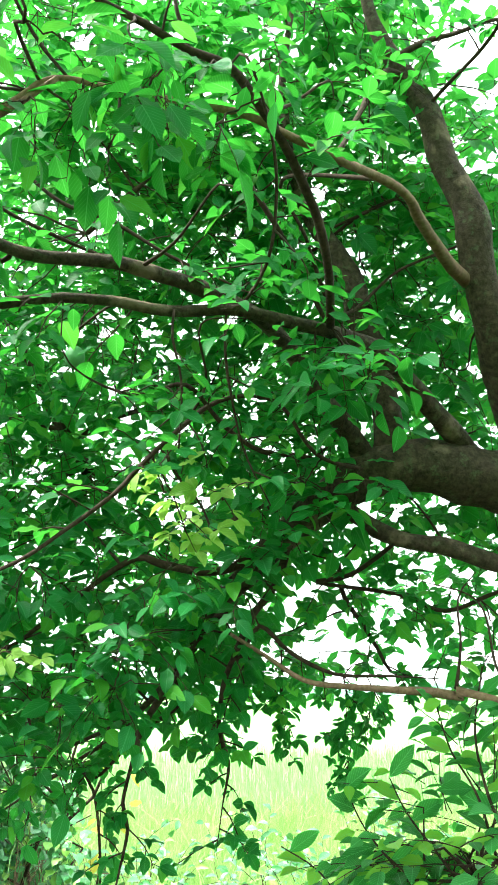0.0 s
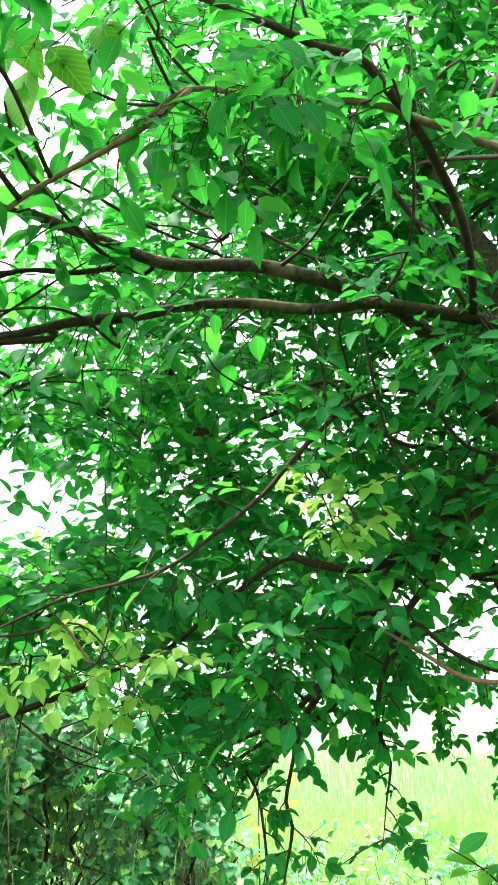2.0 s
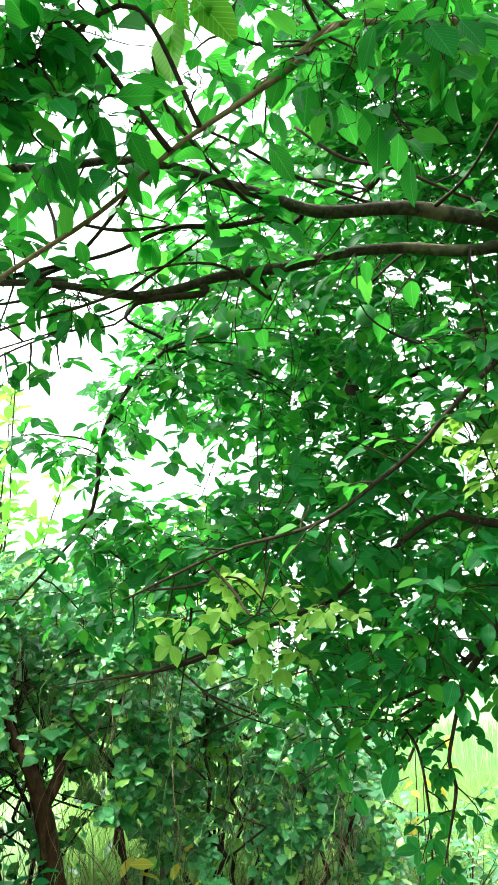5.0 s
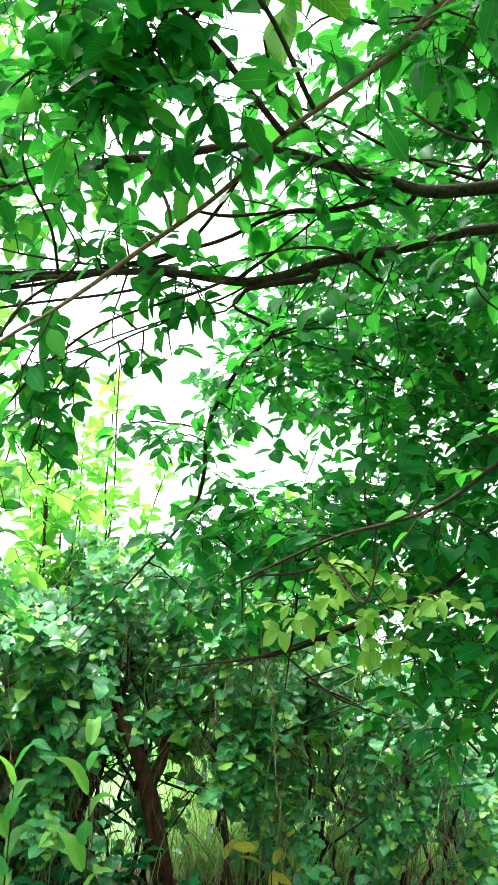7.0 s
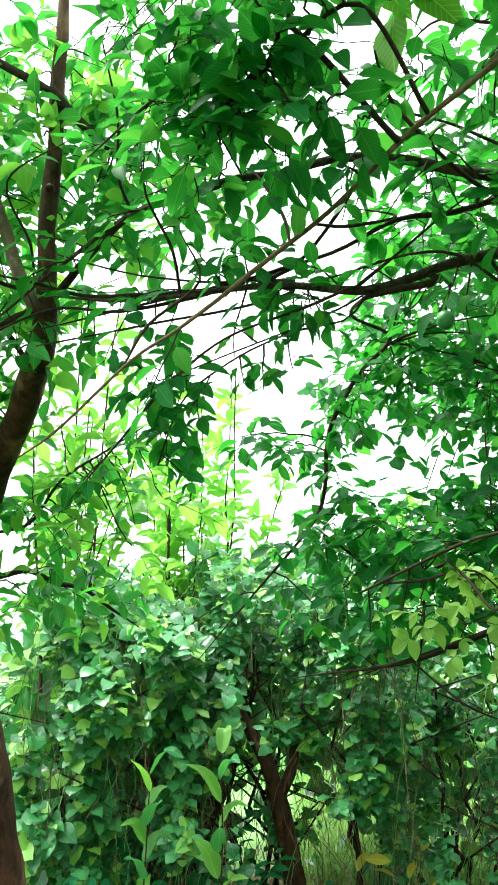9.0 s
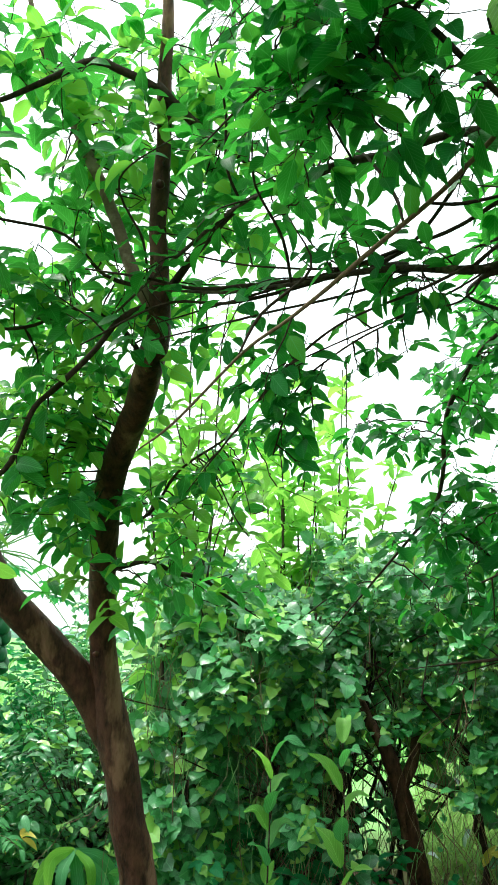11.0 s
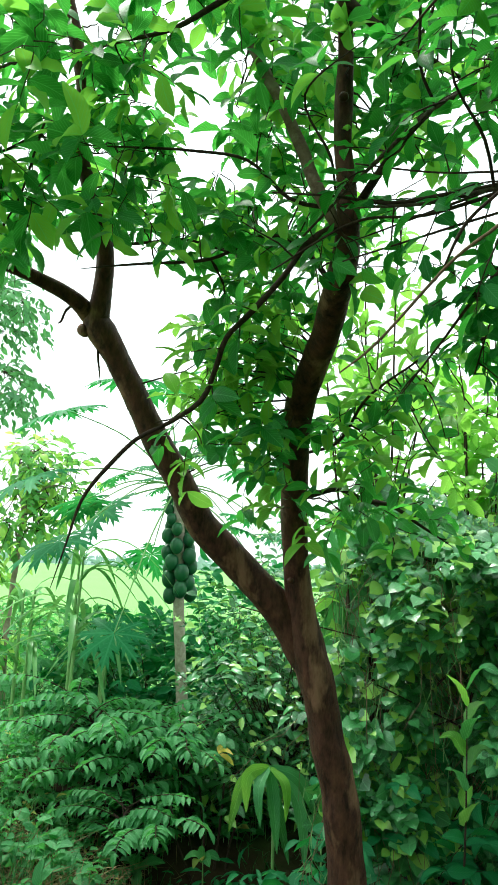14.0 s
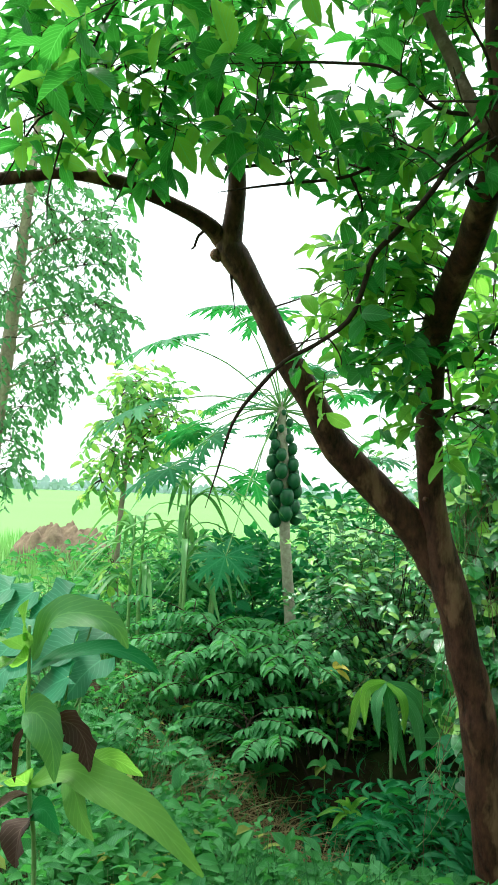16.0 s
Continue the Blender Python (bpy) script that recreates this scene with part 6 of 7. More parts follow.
# ---- plants with long hanging leaves ----
def bent_leaf(parent, line, width, mat, seed, up=(0.3, -0.5, 1.0), fold=0.35, ragged=0.06, name="leaf", label=""):
    """A long leaf laid along a bent midrib, folded at the rib, with an uneven wavy margin."""
    q = spline([(*p, 1.0) for p in line], 0.012)[:, :3]
    n = len(q)
    v, uv, f = [], [], []
    cols = (-1.0, -0.66, -0.33, 0.0, 0.33, 0.66, 1.0)
    for i in range(n):
        s = i / (n - 1)
        ax = unit(q[min(i + 1, n - 1)] - q[max(i - 1, 0)])
        x = unit(np.cross(ax, up))
        z = np.cross(x, ax)
        w = width / 2 * max(0.0, math.sin(math.pi * min(1.0, s ** 0.75 * 0.97 + 0.02))) ** 0.8
        for c in cols:
            e = 1 + ragged * 2.2 * noise.noise(Vector((s * 9, c, seed))) if abs(c) > 0.9 else 1
            h = fold * abs(c) * w + w * 0.16 * abs(c) * noise.noise(Vector((s * 7, c * 1.5, seed + 4))) + 0.02 * w * math.sin(s * 70) * (1 - abs(c))
            v.append(q[i] + x * c * w * e + z * h)
            uv.append((0.5 + c * w * 0.5 / (width / 2), s))
    m_ = len(cols)
    for i in range(n - 1):
        for k in range(m_ - 1):
            o = i * m_ + k
            f.append((o, o + 1, o + m_ + 1, o + m_))
    return link(name, mesh_of(name, v, f, uv, BASE[parent]), mat, parent, label)


def seedling_star(name, at, leaves_at, width, mat, label, foot_z):
    """A small seedling with a star of leaves on a thin stem."""
    ob = thing(name, (at[0], at[1], foot_z), label, "seedling", "undergrowth")
    limb("stem", [(at[0], at[1], foot_z - 0.02, 0.006), (at[0] + 0.01, at[1], (foot_z + at[2]) / 2, 0.005), (*at, 0.003)], STALK, ob, 6)
    for k, c in enumerate(leaves_at):
        e = np.array(c[:3])
        mid_ = (np.array(at) + e) / 2 + np.array([0, 0, 0.03])
        bent_leaf(ob, (at, mid_, e), width, mat, k + at[0], (0.1, -0.8, 1))
    return ob


lt = (-4.95, 3.91, 0.25)
lance = thing("long_leaved_seedling", (lt[0] + 0.08, lt[1], -0.5), "young plant with long drooping lance-shaped leaves", "seedling", "undergrowth")
limb("stem", [(lt[0] + 0.08, lt[1], -0.6, 0.012), (lt[0] + 0.05, lt[1], 0.0, 0.010), (*lt, 0.006)], STALK, lance, 8, 0.05)
for k, (c, e) in enumerate(zip([(-5, 3.75, 0.16, 0), (-4.87, 3.77, 0.15, 0), (-4.86, 3.88, 0.08, 0), (-4.78, 3.9, 0.17, 0), (-4.78, 4.01, 0.06, 0), (-4.85, 4.07, 0.17, 0), (-4.94, 3.74, 0.21, 0), (-4.93, 3.98, -0.04, 0)], [(-5.01, 3.66, -0.12, 0), (-4.83, 3.76, -0.06, 0), (-4.82, 3.89, -0.23, 0), (-4.75, 3.89, -0.03, 0), (-4.73, 4.05, -0.35, 0), (-4.79, 4.2, -0.1, 0), (-4.91, 3.71, 0.01, 0), (-4.86, 4.02, -0.32, 0)])):
    bent_leaf(lance, (lt, c[:3], e[:3]), 0.075, SHRUB_LEAF if k % 3 else YOUNG_LEAF, k, (0.8 + rng.normal(0, 0.25), -0.6 + rng.normal(0, 0.25), 0.4), 0.2, 0.04)
seedling_star("pale_seedling", (-4.7, 3.44, -0.42), [(-4.76, 3.24, -0.42, 0), (-4.75, 3.36, -0.35, 0), (-4.71, 3.41, -0.32, 0), (-4.64, 3.52, -0.32, 0), (-4.68, 3.29, -0.47, 0), (-4.58, 3.44, -0.45, 0)], 0.05, YOUNG_LEAF, "small seedling with a star of pale green leaves", -0.55)
seedling_star("small_seedling", (-5.01, 3.48, -0.26), [(-5.03, 3.36, -0.24, 0), (-5.01, 3.47, -0.17, 0), (-4.92, 3.54, -0.24, 0), (-4.96, 3.38, -0.27, 0), (-4.91, 3.46, -0.26, 0)], 0.07, WEED_LEAF, "small seedling with four dark green leaves", -0.5)
seedling_star("small_seedling", (-5.22, 3.16, -0.33), [(-5.23, 3.04, -0.25, 0), (-5.2, 3.17, -0.21, 0), (-5.09, 3.27, -0.26, 0), (-5.2, 3.01, -0.41, 0), (-5.13, 3.12, -0.43, 0), (-5.15, 3.07, -0.2, 0), (-5.25, 2.92, -0.37, 0)], 0.075, SHRUB_LEAF, "small seedling with soft light green leaves", -0.45)
seedling_star("small_seedling", (-4.47, 3.92, 0.26), [(-4.44, 3.86, 0.35, 0), (-4.44, 3.97, 0.3, 0), (-4.46, 3.84, 0.22, 0), (-4.43, 3.99, 0.19, 0)], 0.09, PAPAYA_LEAF, "small seedling with blue-green leaves beside the trunk", -0.5)

# ---- big-leaved plant close to the path, with torn dead leaves ----
sp = (-2.53, 0.84, 0.5)
near_plant = thing("broad_leaved_plant", (sp[0], sp[1], 0.0), "broad-leaved young plant with yellow-green and torn brown leaves", "plant")
limb("stem", [(sp[0], sp[1], -0.03, 0.008)] + [(-2.53, 0.83, 0.59, 0.0053), (-2.53, 0.81, 0.79, 0.0047), (-2.53, 0.8, 0.96, 0.0041), (-2.52, 0.79, 1.13, 0.0035)], STALK, near_plant, 10, 0.05)


def plant_leaf(line, w, mat, up, dead=False):
    k = len(near_plant.children)
    bent_leaf(near_plant, [p[:3] for p in line], w, mat, k * 3.3, up, 0.55 if dead else 0.28, 0.28 if dead else 0.07, "dead_leaf" if dead else "leaf", "torn dark brown dead leaf" if dead else "")


plant_leaf([(-2.52, 0.8, 1.06, 0), (-2.46, 0.82, 1.15, 0), (-2.39, 0.86, 1.17, 0), (-2.33, 0.9, 1.15, 0), (-2.31, 0.92, 1.11, 0)], 0.080, BROAD_LEAF, (0.5, -0.9, 0.8))
plant_leaf([(-2.53, 0.8, 1.03, 0), (-2.53, 0.87, 1.06, 0), (-2.52, 0.97, 1.07, 0), (-2.48, 1.03, 1.05, 0), (-2.45, 1.06, 1.02, 0)], 0.055, PAPAYA_LEAF, (0.3, -0.8, 0.9))
plant_leaf([(-2.52, 0.79, 1.11, 0), (-2.49, 0.77, 1.15, 0), (-2.47, 0.77, 1.19, 0)], 0.065, YOUNG_LEAF, (0.2, -1, 0.4))
plant_leaf([(-2.53, 0.8, 1.08, 0), (-2.55, 0.84, 1.12, 0), (-2.55, 0.86, 1.17, 0)], 0.05, BROAD_LEAF, (-0.5, -0.9, 0.4))
plant_leaf([(-2.52, 0.79, 1.08, 0), (-2.49, 0.73, 1.11, 0), (-2.49, 0.67, 1.08, 0)], 0.07, BROAD_LEAF, (0.2, -0.8, 0.9))
plant_leaf([(-2.52, 0.79, 1.06, 0), (-2.49, 0.75, 1.07, 0), (-2.49, 0.7, 1.04, 0)], 0.06, YOUNG_LEAF, (0.2, -1, 0.5))
plant_leaf([(-2.52, 0.79, 1.02, 0), (-2.5, 0.78, 0.99, 0), (-2.49, 0.78, 0.96, 0)], 0.030, YOUNG_LEAF, (0.1, -1, 0.1))
plant_leaf([(-2.53, 0.79, 0.95, 0), (-2.46, 0.8, 0.96, 0), (-2.41, 0.81, 0.92, 0), (-2.41, 0.82, 0.84, 0)], 0.085, BROAD_LEAF, (0.5, -1, 0.4))
plant_leaf([(-2.53, 0.81, 0.8, 0), (-2.44, 0.86, 0.85, 0), (-2.36, 0.91, 0.83, 0), (-2.28, 0.97, 0.79, 0), (-2.23, 1.01, 0.74, 0), (-2.21, 1.05, 0.69, 0)], 0.075, BROAD_LEAF, (0.6, -0.7, 0.9))
plant_leaf([(-2.48, 0.87, 0.83, 0), (-2.47, 0.96, 0.85, 0), (-2.45, 1.03, 0.81, 0)], 0.05, YOUNG_LEAF, (0.2, -1, 0.5))
plant_leaf([(-2.49, 0.87, 0.82, 0), (-2.43, 0.87, 0.81, 0), (-2.41, 0.88, 0.76, 0), (-2.39, 0.9, 0.72, 0)], 0.068, BROAD_LEAF, (0.3, -1, 0.2))
plant_leaf([(-2.53, 0.81, 0.8, 0), (-2.5, 0.76, 0.83, 0), (-2.49, 0.69, 0.82, 0)], 0.065, YOUNG_LEAF, (0.1, -0.8, 0.9))
plant_leaf([(-2.53, 0.81, 0.74, 0), (-2.49, 0.83, 0.76, 0), (-2.45, 0.85, 0.72, 0)], 0.05, PAPAYA_LEAF, (0.3, -0.9, 0.5))
plant_leaf([(-2.44, 0.82, 0.95, 0), (-2.41, 0.85, 0.95, 0), (-2.39, 0.87, 0.92, 0), (-2.38, 0.88, 0.86, 0)], 0.055, DEAD_LEAF, (0.9, -0.6, 0.2), True)
plant_leaf([(-2.53, 0.8, 0.92, 0), (-2.51, 0.78, 0.9, 0), (-2.49, 0.77, 0.86, 0), (-2.5, 0.77, 0.82, 0)], 0.035, DEAD_LEAF, (-0.6, -0.8, 0.2), True)
plant_leaf([(-2.53, 0.82, 0.73, 0), (-2.51, 0.79, 0.72, 0), (-2.5, 0.78, 0.69, 0), (-2.5, 0.78, 0.65, 0)], 0.075, DEAD_LEAF, (0.4, -0.9, 0.2), True)
plant_leaf([(-2.53, 0.81, 0.78, 0), (-2.52, 0.77, 0.78, 0), (-2.52, 0.73, 0.76, 0)], 0.035, DEAD_LEAF, (0.2, -0.7, 0.8), True)

# ---- broad grey-green leaves by the ditch ----
taro = thing("broad_leaf_clump", (-5.27, 1.87, 0.23)[:2] + (0.0,), "clump of broad blue-green leaves on upright stalks", "plant", "undergrowth")
ts = (-5.27, 1.87, 0.23)
for c in [(-5.63, 1.8, 0.81, 0), (-5.33, 1.9, 0.81, 0), (-5.34, 2.08, 0.75, 0), (-5.14, 1.65, 0.66, 0), (-5.03, 1.83, 0.61, 0), (-5.05, 2, 0.51, 0), (-5.09, 1.56, 0.53, 0), (-4.86, 1.75, 0.48, 0), (-5.79, 1.72, 0.82, 0), (-5.41, 2.18, 0.59, 0)]:
    d = rng.normal(0, 1, 2)
    e = np.array(c[:3]) + np.array([d[0] * 0.12, -0.12 + d[1] * 0.06, -0.10])
    one = Leaves()
    one.add(np.array(c[:3]), e - np.array(c[:3]), (0.3, -0.6 + d[0] * 0.2, 1.0), 0.30, 0.29)
    ob = one.build("leaf", TARO_LEAF, taro, [heart_shape(0.12, 0.2, 0.8)], "", kind="")
    limb("stalk", [(ts[0] + rng.normal(0, 0.1), ts[1] + rng.normal(0, 0.1), 0, 0.009), ((ts[0] + c[0]) / 2, (ts[1] + c[1]) / 2, c[2] * 0.6, 0.007), (*c[:3], 0.005)], STALK, ob, 6)


# ---- cane clumps ----
def cane(base, height, blades, label, seed, width=0.05):
    r = np.random.default_rng(seed)
    ob = thing("cane_clump", base, label, "cane", "canes")
    b = np.array(base, float)
    for k in range(2):
        q = b + np.array([r.normal(0, 0.08), r.normal(0, 0.08), 0])
        limb("stalk", [(*q, 0.018), (*(q + [0.02, 0, height * 0.5]), 0.015), (*(q + [0.03, 0.02, height]), 0.009)], STALK, ob, 8, 0.05)
        for j in range(blades):
            a = r.uniform(0, 6.28)
            st = q + np.array([0.03, 0.01, height * r.uniform(0.45, 1.0)])
            v, f = [], []
            L, n = r.uniform(0.7, 1.15), 10
            d = np.array([math.cos(a) * 0.45, math.sin(a) * 0.45, 1.0])
            sd = np.array([-math.sin(a), math.cos(a), 0])
            p = st
            for i in range(n + 1):
                w = width / 2 * math.sin(math.pi * min(1, 0.25 + 0.75 * i / n)) ** 0.7
                v += [p - sd * w + [0, 0, w * 0.4], p, p + sd * w + [0, 0, w * 0.4]]
                d = d + np.array([math.cos(a) * 0.10, math.sin(a) * 0.10, -0.30])
                p = p + unit(d) * L / n
            for i in range(n):
                c = i * 3
                f += [(c, c + 1, c + 4, c + 3), (c + 1, c + 2, c + 5, c + 4)]
            link("blade", mesh_of("blade", v, f, None, BASE[ob]), CANE, ob)
    return ob


cane((-7.31, 3.55, 0.01)[:2] + (0.0,), 1.5, 12, "tall cane clump with long arching grey-green blades", 81, 0.052)
cane((-7.9, 3.37, -0.01)[:2] + (0.0,), 1.2, 9, "cane clump with long arching grey-green blades", 82, 0.045)
cane((-7.44, 4.1, 0.02)[:2] + (0.0,), 0.8, 5, "low cane clump with drooping grey-green blades", 83, 0.045)


# ---- trees beyond ----
def small_tree(name, line, crown, leaf, size, mat, bark, label, seed, twigs_n=8, kind="one", droop=0.9, lean=1.4, reach=0.3, shapes=None):
    r = np.random.default_rng(seed)
    ob = thing(name, (line[0][0], line[0][1], 0), label, "tree", "trees beyond the garden")
    _, q = limb("trunk", line, bark, ob, 12, 0.06, 0.01, 0.08)
    lv, st = Leaves(), Sticks()
    for c in crown:
        near = q[np.argmin(np.linalg.norm(q[:, :3] - np.array(c[:3]) + [0, 0, c[3]], axis=1))]
        m_ = (near[:3] + np.array(c[:3])) / 2 + np.array([0, 0, 0.1])
        limb("branch", [(*near[:3], min(near[3] * 0.5, 0.03)), (*m_, 0.012), (*c[:3], 0.005)], bark, ob, 7, 0.08)
        for i in range(twigs_n):
            o = unit(r.normal(0, 1, 3)) * c[3] * r.uniform(0.1, 1)
            st.run([np.array(c[:3]), np.array(c[:3]) + o], 0.006, 0.004)
            spray(r, lv, st, np.array(c[:3]) + o, unit(o) + r.normal(0, 0.4, 3), reach, leaf, size, droop, kind, 0.004)
    lv.build("foliage", mat, ob, shapes or LEAF_LONG)
    st.build("twig_tangle", TWIG, ob)
    return ob


small_tree("slender_tree", [((-8.86, 3.7, 0.14)[0], (-8.86, 3.7, 0.14)[1], -0.1, 0.05)] + [(-8.85, 3.69, 0.43, 0.034), (-8.81, 3.68, 0.89, 0.030), (-8.76, 3.7, 1.47, 0.026), (-8.72, 3.71, 1.93, 0.022), (-8.69, 3.71, 2.33, 0.015)], [(-8.74, 3.62, 2.39, 0.23), (-8.61, 3.85, 2.34, 0.23), (-8.75, 3.64, 2.1, 0.23), (-8.59, 3.91, 2.05, 0.23), (-8.81, 3.59, 1.81, 0.2), (-8.46, 4.1, 2.17, 0.17), (-8.88, 3.5, 1.52, 0.12), (-8.66, 3.83, 1.76, 0.2), (-8.66, 3.74, 2.51, 0.17), (-8.85, 3.65, 0.66, 0.12)], 6, 0.13, SAPLING_LEAF, PALE_BARK, "slender young tree with a pinkish trunk and hanging leaves", 91, 14)
small_tree("gum_tree", [((-16.08, 4.24, 0.02)[0], (-16.08, 4.24, 0.02)[1], -0.1, 0.16)] + [(-15.91, 4.27, 2.03, 0.1306), (-15.76, 4.36, 3.44, 0.1255), (-15.62, 4.43, 4.65, 0.1155), (-15.49, 4.5, 5.85, 0.0954), (-15.39, 4.55, 6.86, 0.0803), (-15.27, 4.61, 8.07, 0.0603), (-15.11, 4.69, 9.48, 0.0402)], [(-14.71, 4.84, 5.63, 0.58), (-14.46, 5.28, 5.26, 0.49), (-15.43, 4.71, 5.06, 0.6), (-14.39, 5.49, 4.58, 0.39), (-14.65, 5.09, 4.38, 0.49), (-15.46, 4.77, 4.06, 0.5), (-15.69, 4.46, 3.44, 0.5), (-15.61, 4.67, 2.85, 0.4), (-14.78, 4.97, 3.59, 0.39), (-15.7, 4.29, 4.84, 0.6), (-15.22, 4.88, 6.37, 0.6), (-14.91, 5.4, 6.19, 0.5), (-15.55, 4.39, 6.05, 0.6), (-15.36, 4.58, 7.06, 0.8), (-14.93, 5.27, 7.09, 0.6), (-14.19, 5.66, 5.76, 0.39), (-13.83, 5.49, 4.11, 0.23), (-14.79, 4.99, 3.21, 0.24), (-15.94, 3.82, 5.53, 0.9), (-16, 3.93, 3.82, 0.8), (-15.31, 4.51, 8.26, 0.8), (-15.88, 3.72, 7.23, 0.9), (-15.74, 4.53, 2.24, 0.3), (-15.81, 4.48, 1.74, 0.3)], 7, 0.17, GUM_LEAF, PALE_BARK, "tall gum tree with a pale trunk and drooping leaf sprays", 92, 20, "one", 1.3, reach=0.5)

# ---- heap of turned earth ----
hb = np.array((-15.8, 5.62, 0.18))
bm = bmesh.new()
bmesh.ops.create_grid(bm, x_segments=60, y_segments=30, size=1.0)
for v_ in bm.verts:
    x, y = v_.co.x, v_.co.y
    h = max(0, 1 - (x * x) ** 1.4 - y * y)
    w = noise.noise(Vector((x * 5, y * 5, 0))) * 0.22 + noise.noise(Vector((x * 14, y * 14, 3))) * 0.10
    v_.co = Vector((hb[0] + x * 1.05 * 0.53 - y * 0.8 * 0.85, hb[1] + x * 1.05 * 0.85 + y * 0.8 * 0.53, h ** 0.6 * (0.74 + w) - 0.05))
for f_ in bm.faces:
    f_.smooth = True
me = bpy.data.meshes.new("earth_mound")
bm.to_mesh(me)
bm.free()
heap = link("earth_mound", me, SOIL)
tagged(heap, "mound of freshly turned red-brown earth by the field", "earth mound")


# ---- low bushes and weeds ----
def bush(base, r_, h_, n, size, mat, label, seed, kind="one", shapes=None, droop=0.3, name="bush", lift=0.0):
    """A loose leafy bush: branching stems with leaves all round."""
    r = np.random.default_rng(seed)
    ob = thing(name, base, label, "bush", "undergrowth")
    lv, st = Leaves(), Sticks()
    foot_ = np.array(base, float)
    b = foot_ + np.array([0, 0, lift])
    if lift:
        for i in range(4):
            st.run([foot_ + r.normal(0, 0.02, 3), foot_ + (b - foot_) * 0.5 + r.normal(0, 0.05, 3), b + r.normal(0, 0.08, 3)], 0.012, 0.008)
    for i in range(n):
        o = unit(r.normal(0, 1, 3) * [1, 1, 0.8] + [0, 0, 0.5 if not lift else 0.1])
        p = b + o * np.array([r_, r_, h_]) * r.uniform(0.35, 1.0)
        p[2] = max(p[2], b[2] + 0.05)
        if i % 5 == 0:
            st.run([b, (b + p) / 2 + r.normal(0, 0.05, 3), p], 0.006, 0.002)
        spray(r, lv, st, p, o + r.normal(0, 0.4, 3), 0.24, 5, size, droop, kind, 0.002)
    lv.build("foliage", mat, ob, shapes or LEAF_OVAL)
    st.build("stem_tangle", TWIG, ob)
    return ob


def low_bush(c, r_, h_, n, s_, mat, label):
    return bush((c[0], c[1], -0.05 if h_ > 0.4 else -0.62), r_, h_, n, s_, mat, label, int(abs(c[0] * 97)) + n, "one", LEAF_NARROW if h_ < 0.5 else LEAF_MID)


low_bush((-7.8, 4.65, 0.19), 0.9, 1.15, 260, 0.17, PAPAYA_LEAF, "dark green bush behind the papaya trunk")
low_bush((-8.3, 4.23, 0.14), 0.8, 1.0, 200, 0.15, SHRUB_LEAF, "green bush among the canes")
low_bush((-7.5, 5.45, 0.24), 0.9, 1.6, 320, 0.16, PAPAYA_LEAF, "leafy green bush by the papaya tree")
low_bush((-5.67, 4.63, 0.37), 0.85, 1.9, 420, 0.11, VINE_LEAF, "vine-covered bush beside the guava trunk")
low_bush((-5.95, 4.83, -0.26), 0.7, 1.15, 320, 0.10, VINE_LEAF, "vine-covered bush over the dark ditch")
low_bush((-4.99, 4.82, -0.04), 0.6, 1.25, 320, 0.09, VINE_LEAF, "vine-covered bush over the dark ditch")
low_bush((-10.36, 3.96, -0.01), 0.9, 0.95, 140, 0.13, WEED_LEAF, "light green bush before the field")
low_bush((-10.04, 4.47, 0.01), 0.9, 1.1, 140, 0.14, SHRUB_LEAF, "light green bush before the field")
low_bush((-8.82, 2.64, 0.04), 0.9, 0.7, 110, 0.12, WEED_LEAF, "low leafy bush by the ditch")
# ditch undergrowth: the dark papaya leaf colour stands in for the shade here
low_bush((-4.24, 3.63, -0.65), 0.5, 0.34, 80, 0.17, PAPAYA_LEAF, "blue-green undergrowth with long narrow leaves, shade put into its colour")
low_bush((-4.72, 3.64, -0.78), 0.4, 0.25, 70, 0.15, PAPAYA_LEAF, "blue-green undergrowth with long narrow leaves, shade put into its colour")
low_bush((-4.74, 3.39, -0.61), 0.38, 0.16, 40, 0.08, PAPAYA_LEAF, "low leafy undergrowth on the ditch floor")
low_bush((-3.91, 3.58, -0.45), 0.35, 0.3, 60, 0.14, PAPAYA_LEAF, "blue-green undergrowth with long narrow leaves, shade put into its colour")
low_bush((-3.59, 3.87, -0.01), 0.5, 0.7, 110, 0.13, PAPAYA_LEAF, "blue-green undergrowth with long narrow leaves, shade put into its colour")
low_bush((-3.22, 4.28, 0), 0.5, 0.6, 110, 0.12, PAPAYA_LEAF, "blue-green undergrowth with long narrow leaves, shade put into its colour")
low_bush((0.27, 5.63, 0.33), 0.6, 0.95, 170, 0.08, VINE_LEAF, "low green weeds at the edge of the field")
low_bush((-0.38, 5.85, 0.28), 0.6, 0.88, 150, 0.08, VINE_LEAF, "low green weeds at the edge of the field")
low_bush((-1.14, 6.07, 0.24), 0.55, 0.75, 120, 0.08, VINE_LEAF, "low green weeds at the edge of the field")

dark = bush((0.2, 3.23, 1)[:2] + (0.0,), 0.34, 0.46, 120, 0.08, GUAVA_LEAF, "dark green bush with broad oval leaves below the limbs", 201, "wide", LEAF_FINE, lift=1.0)
da = Leaves()
ds = Sticks()
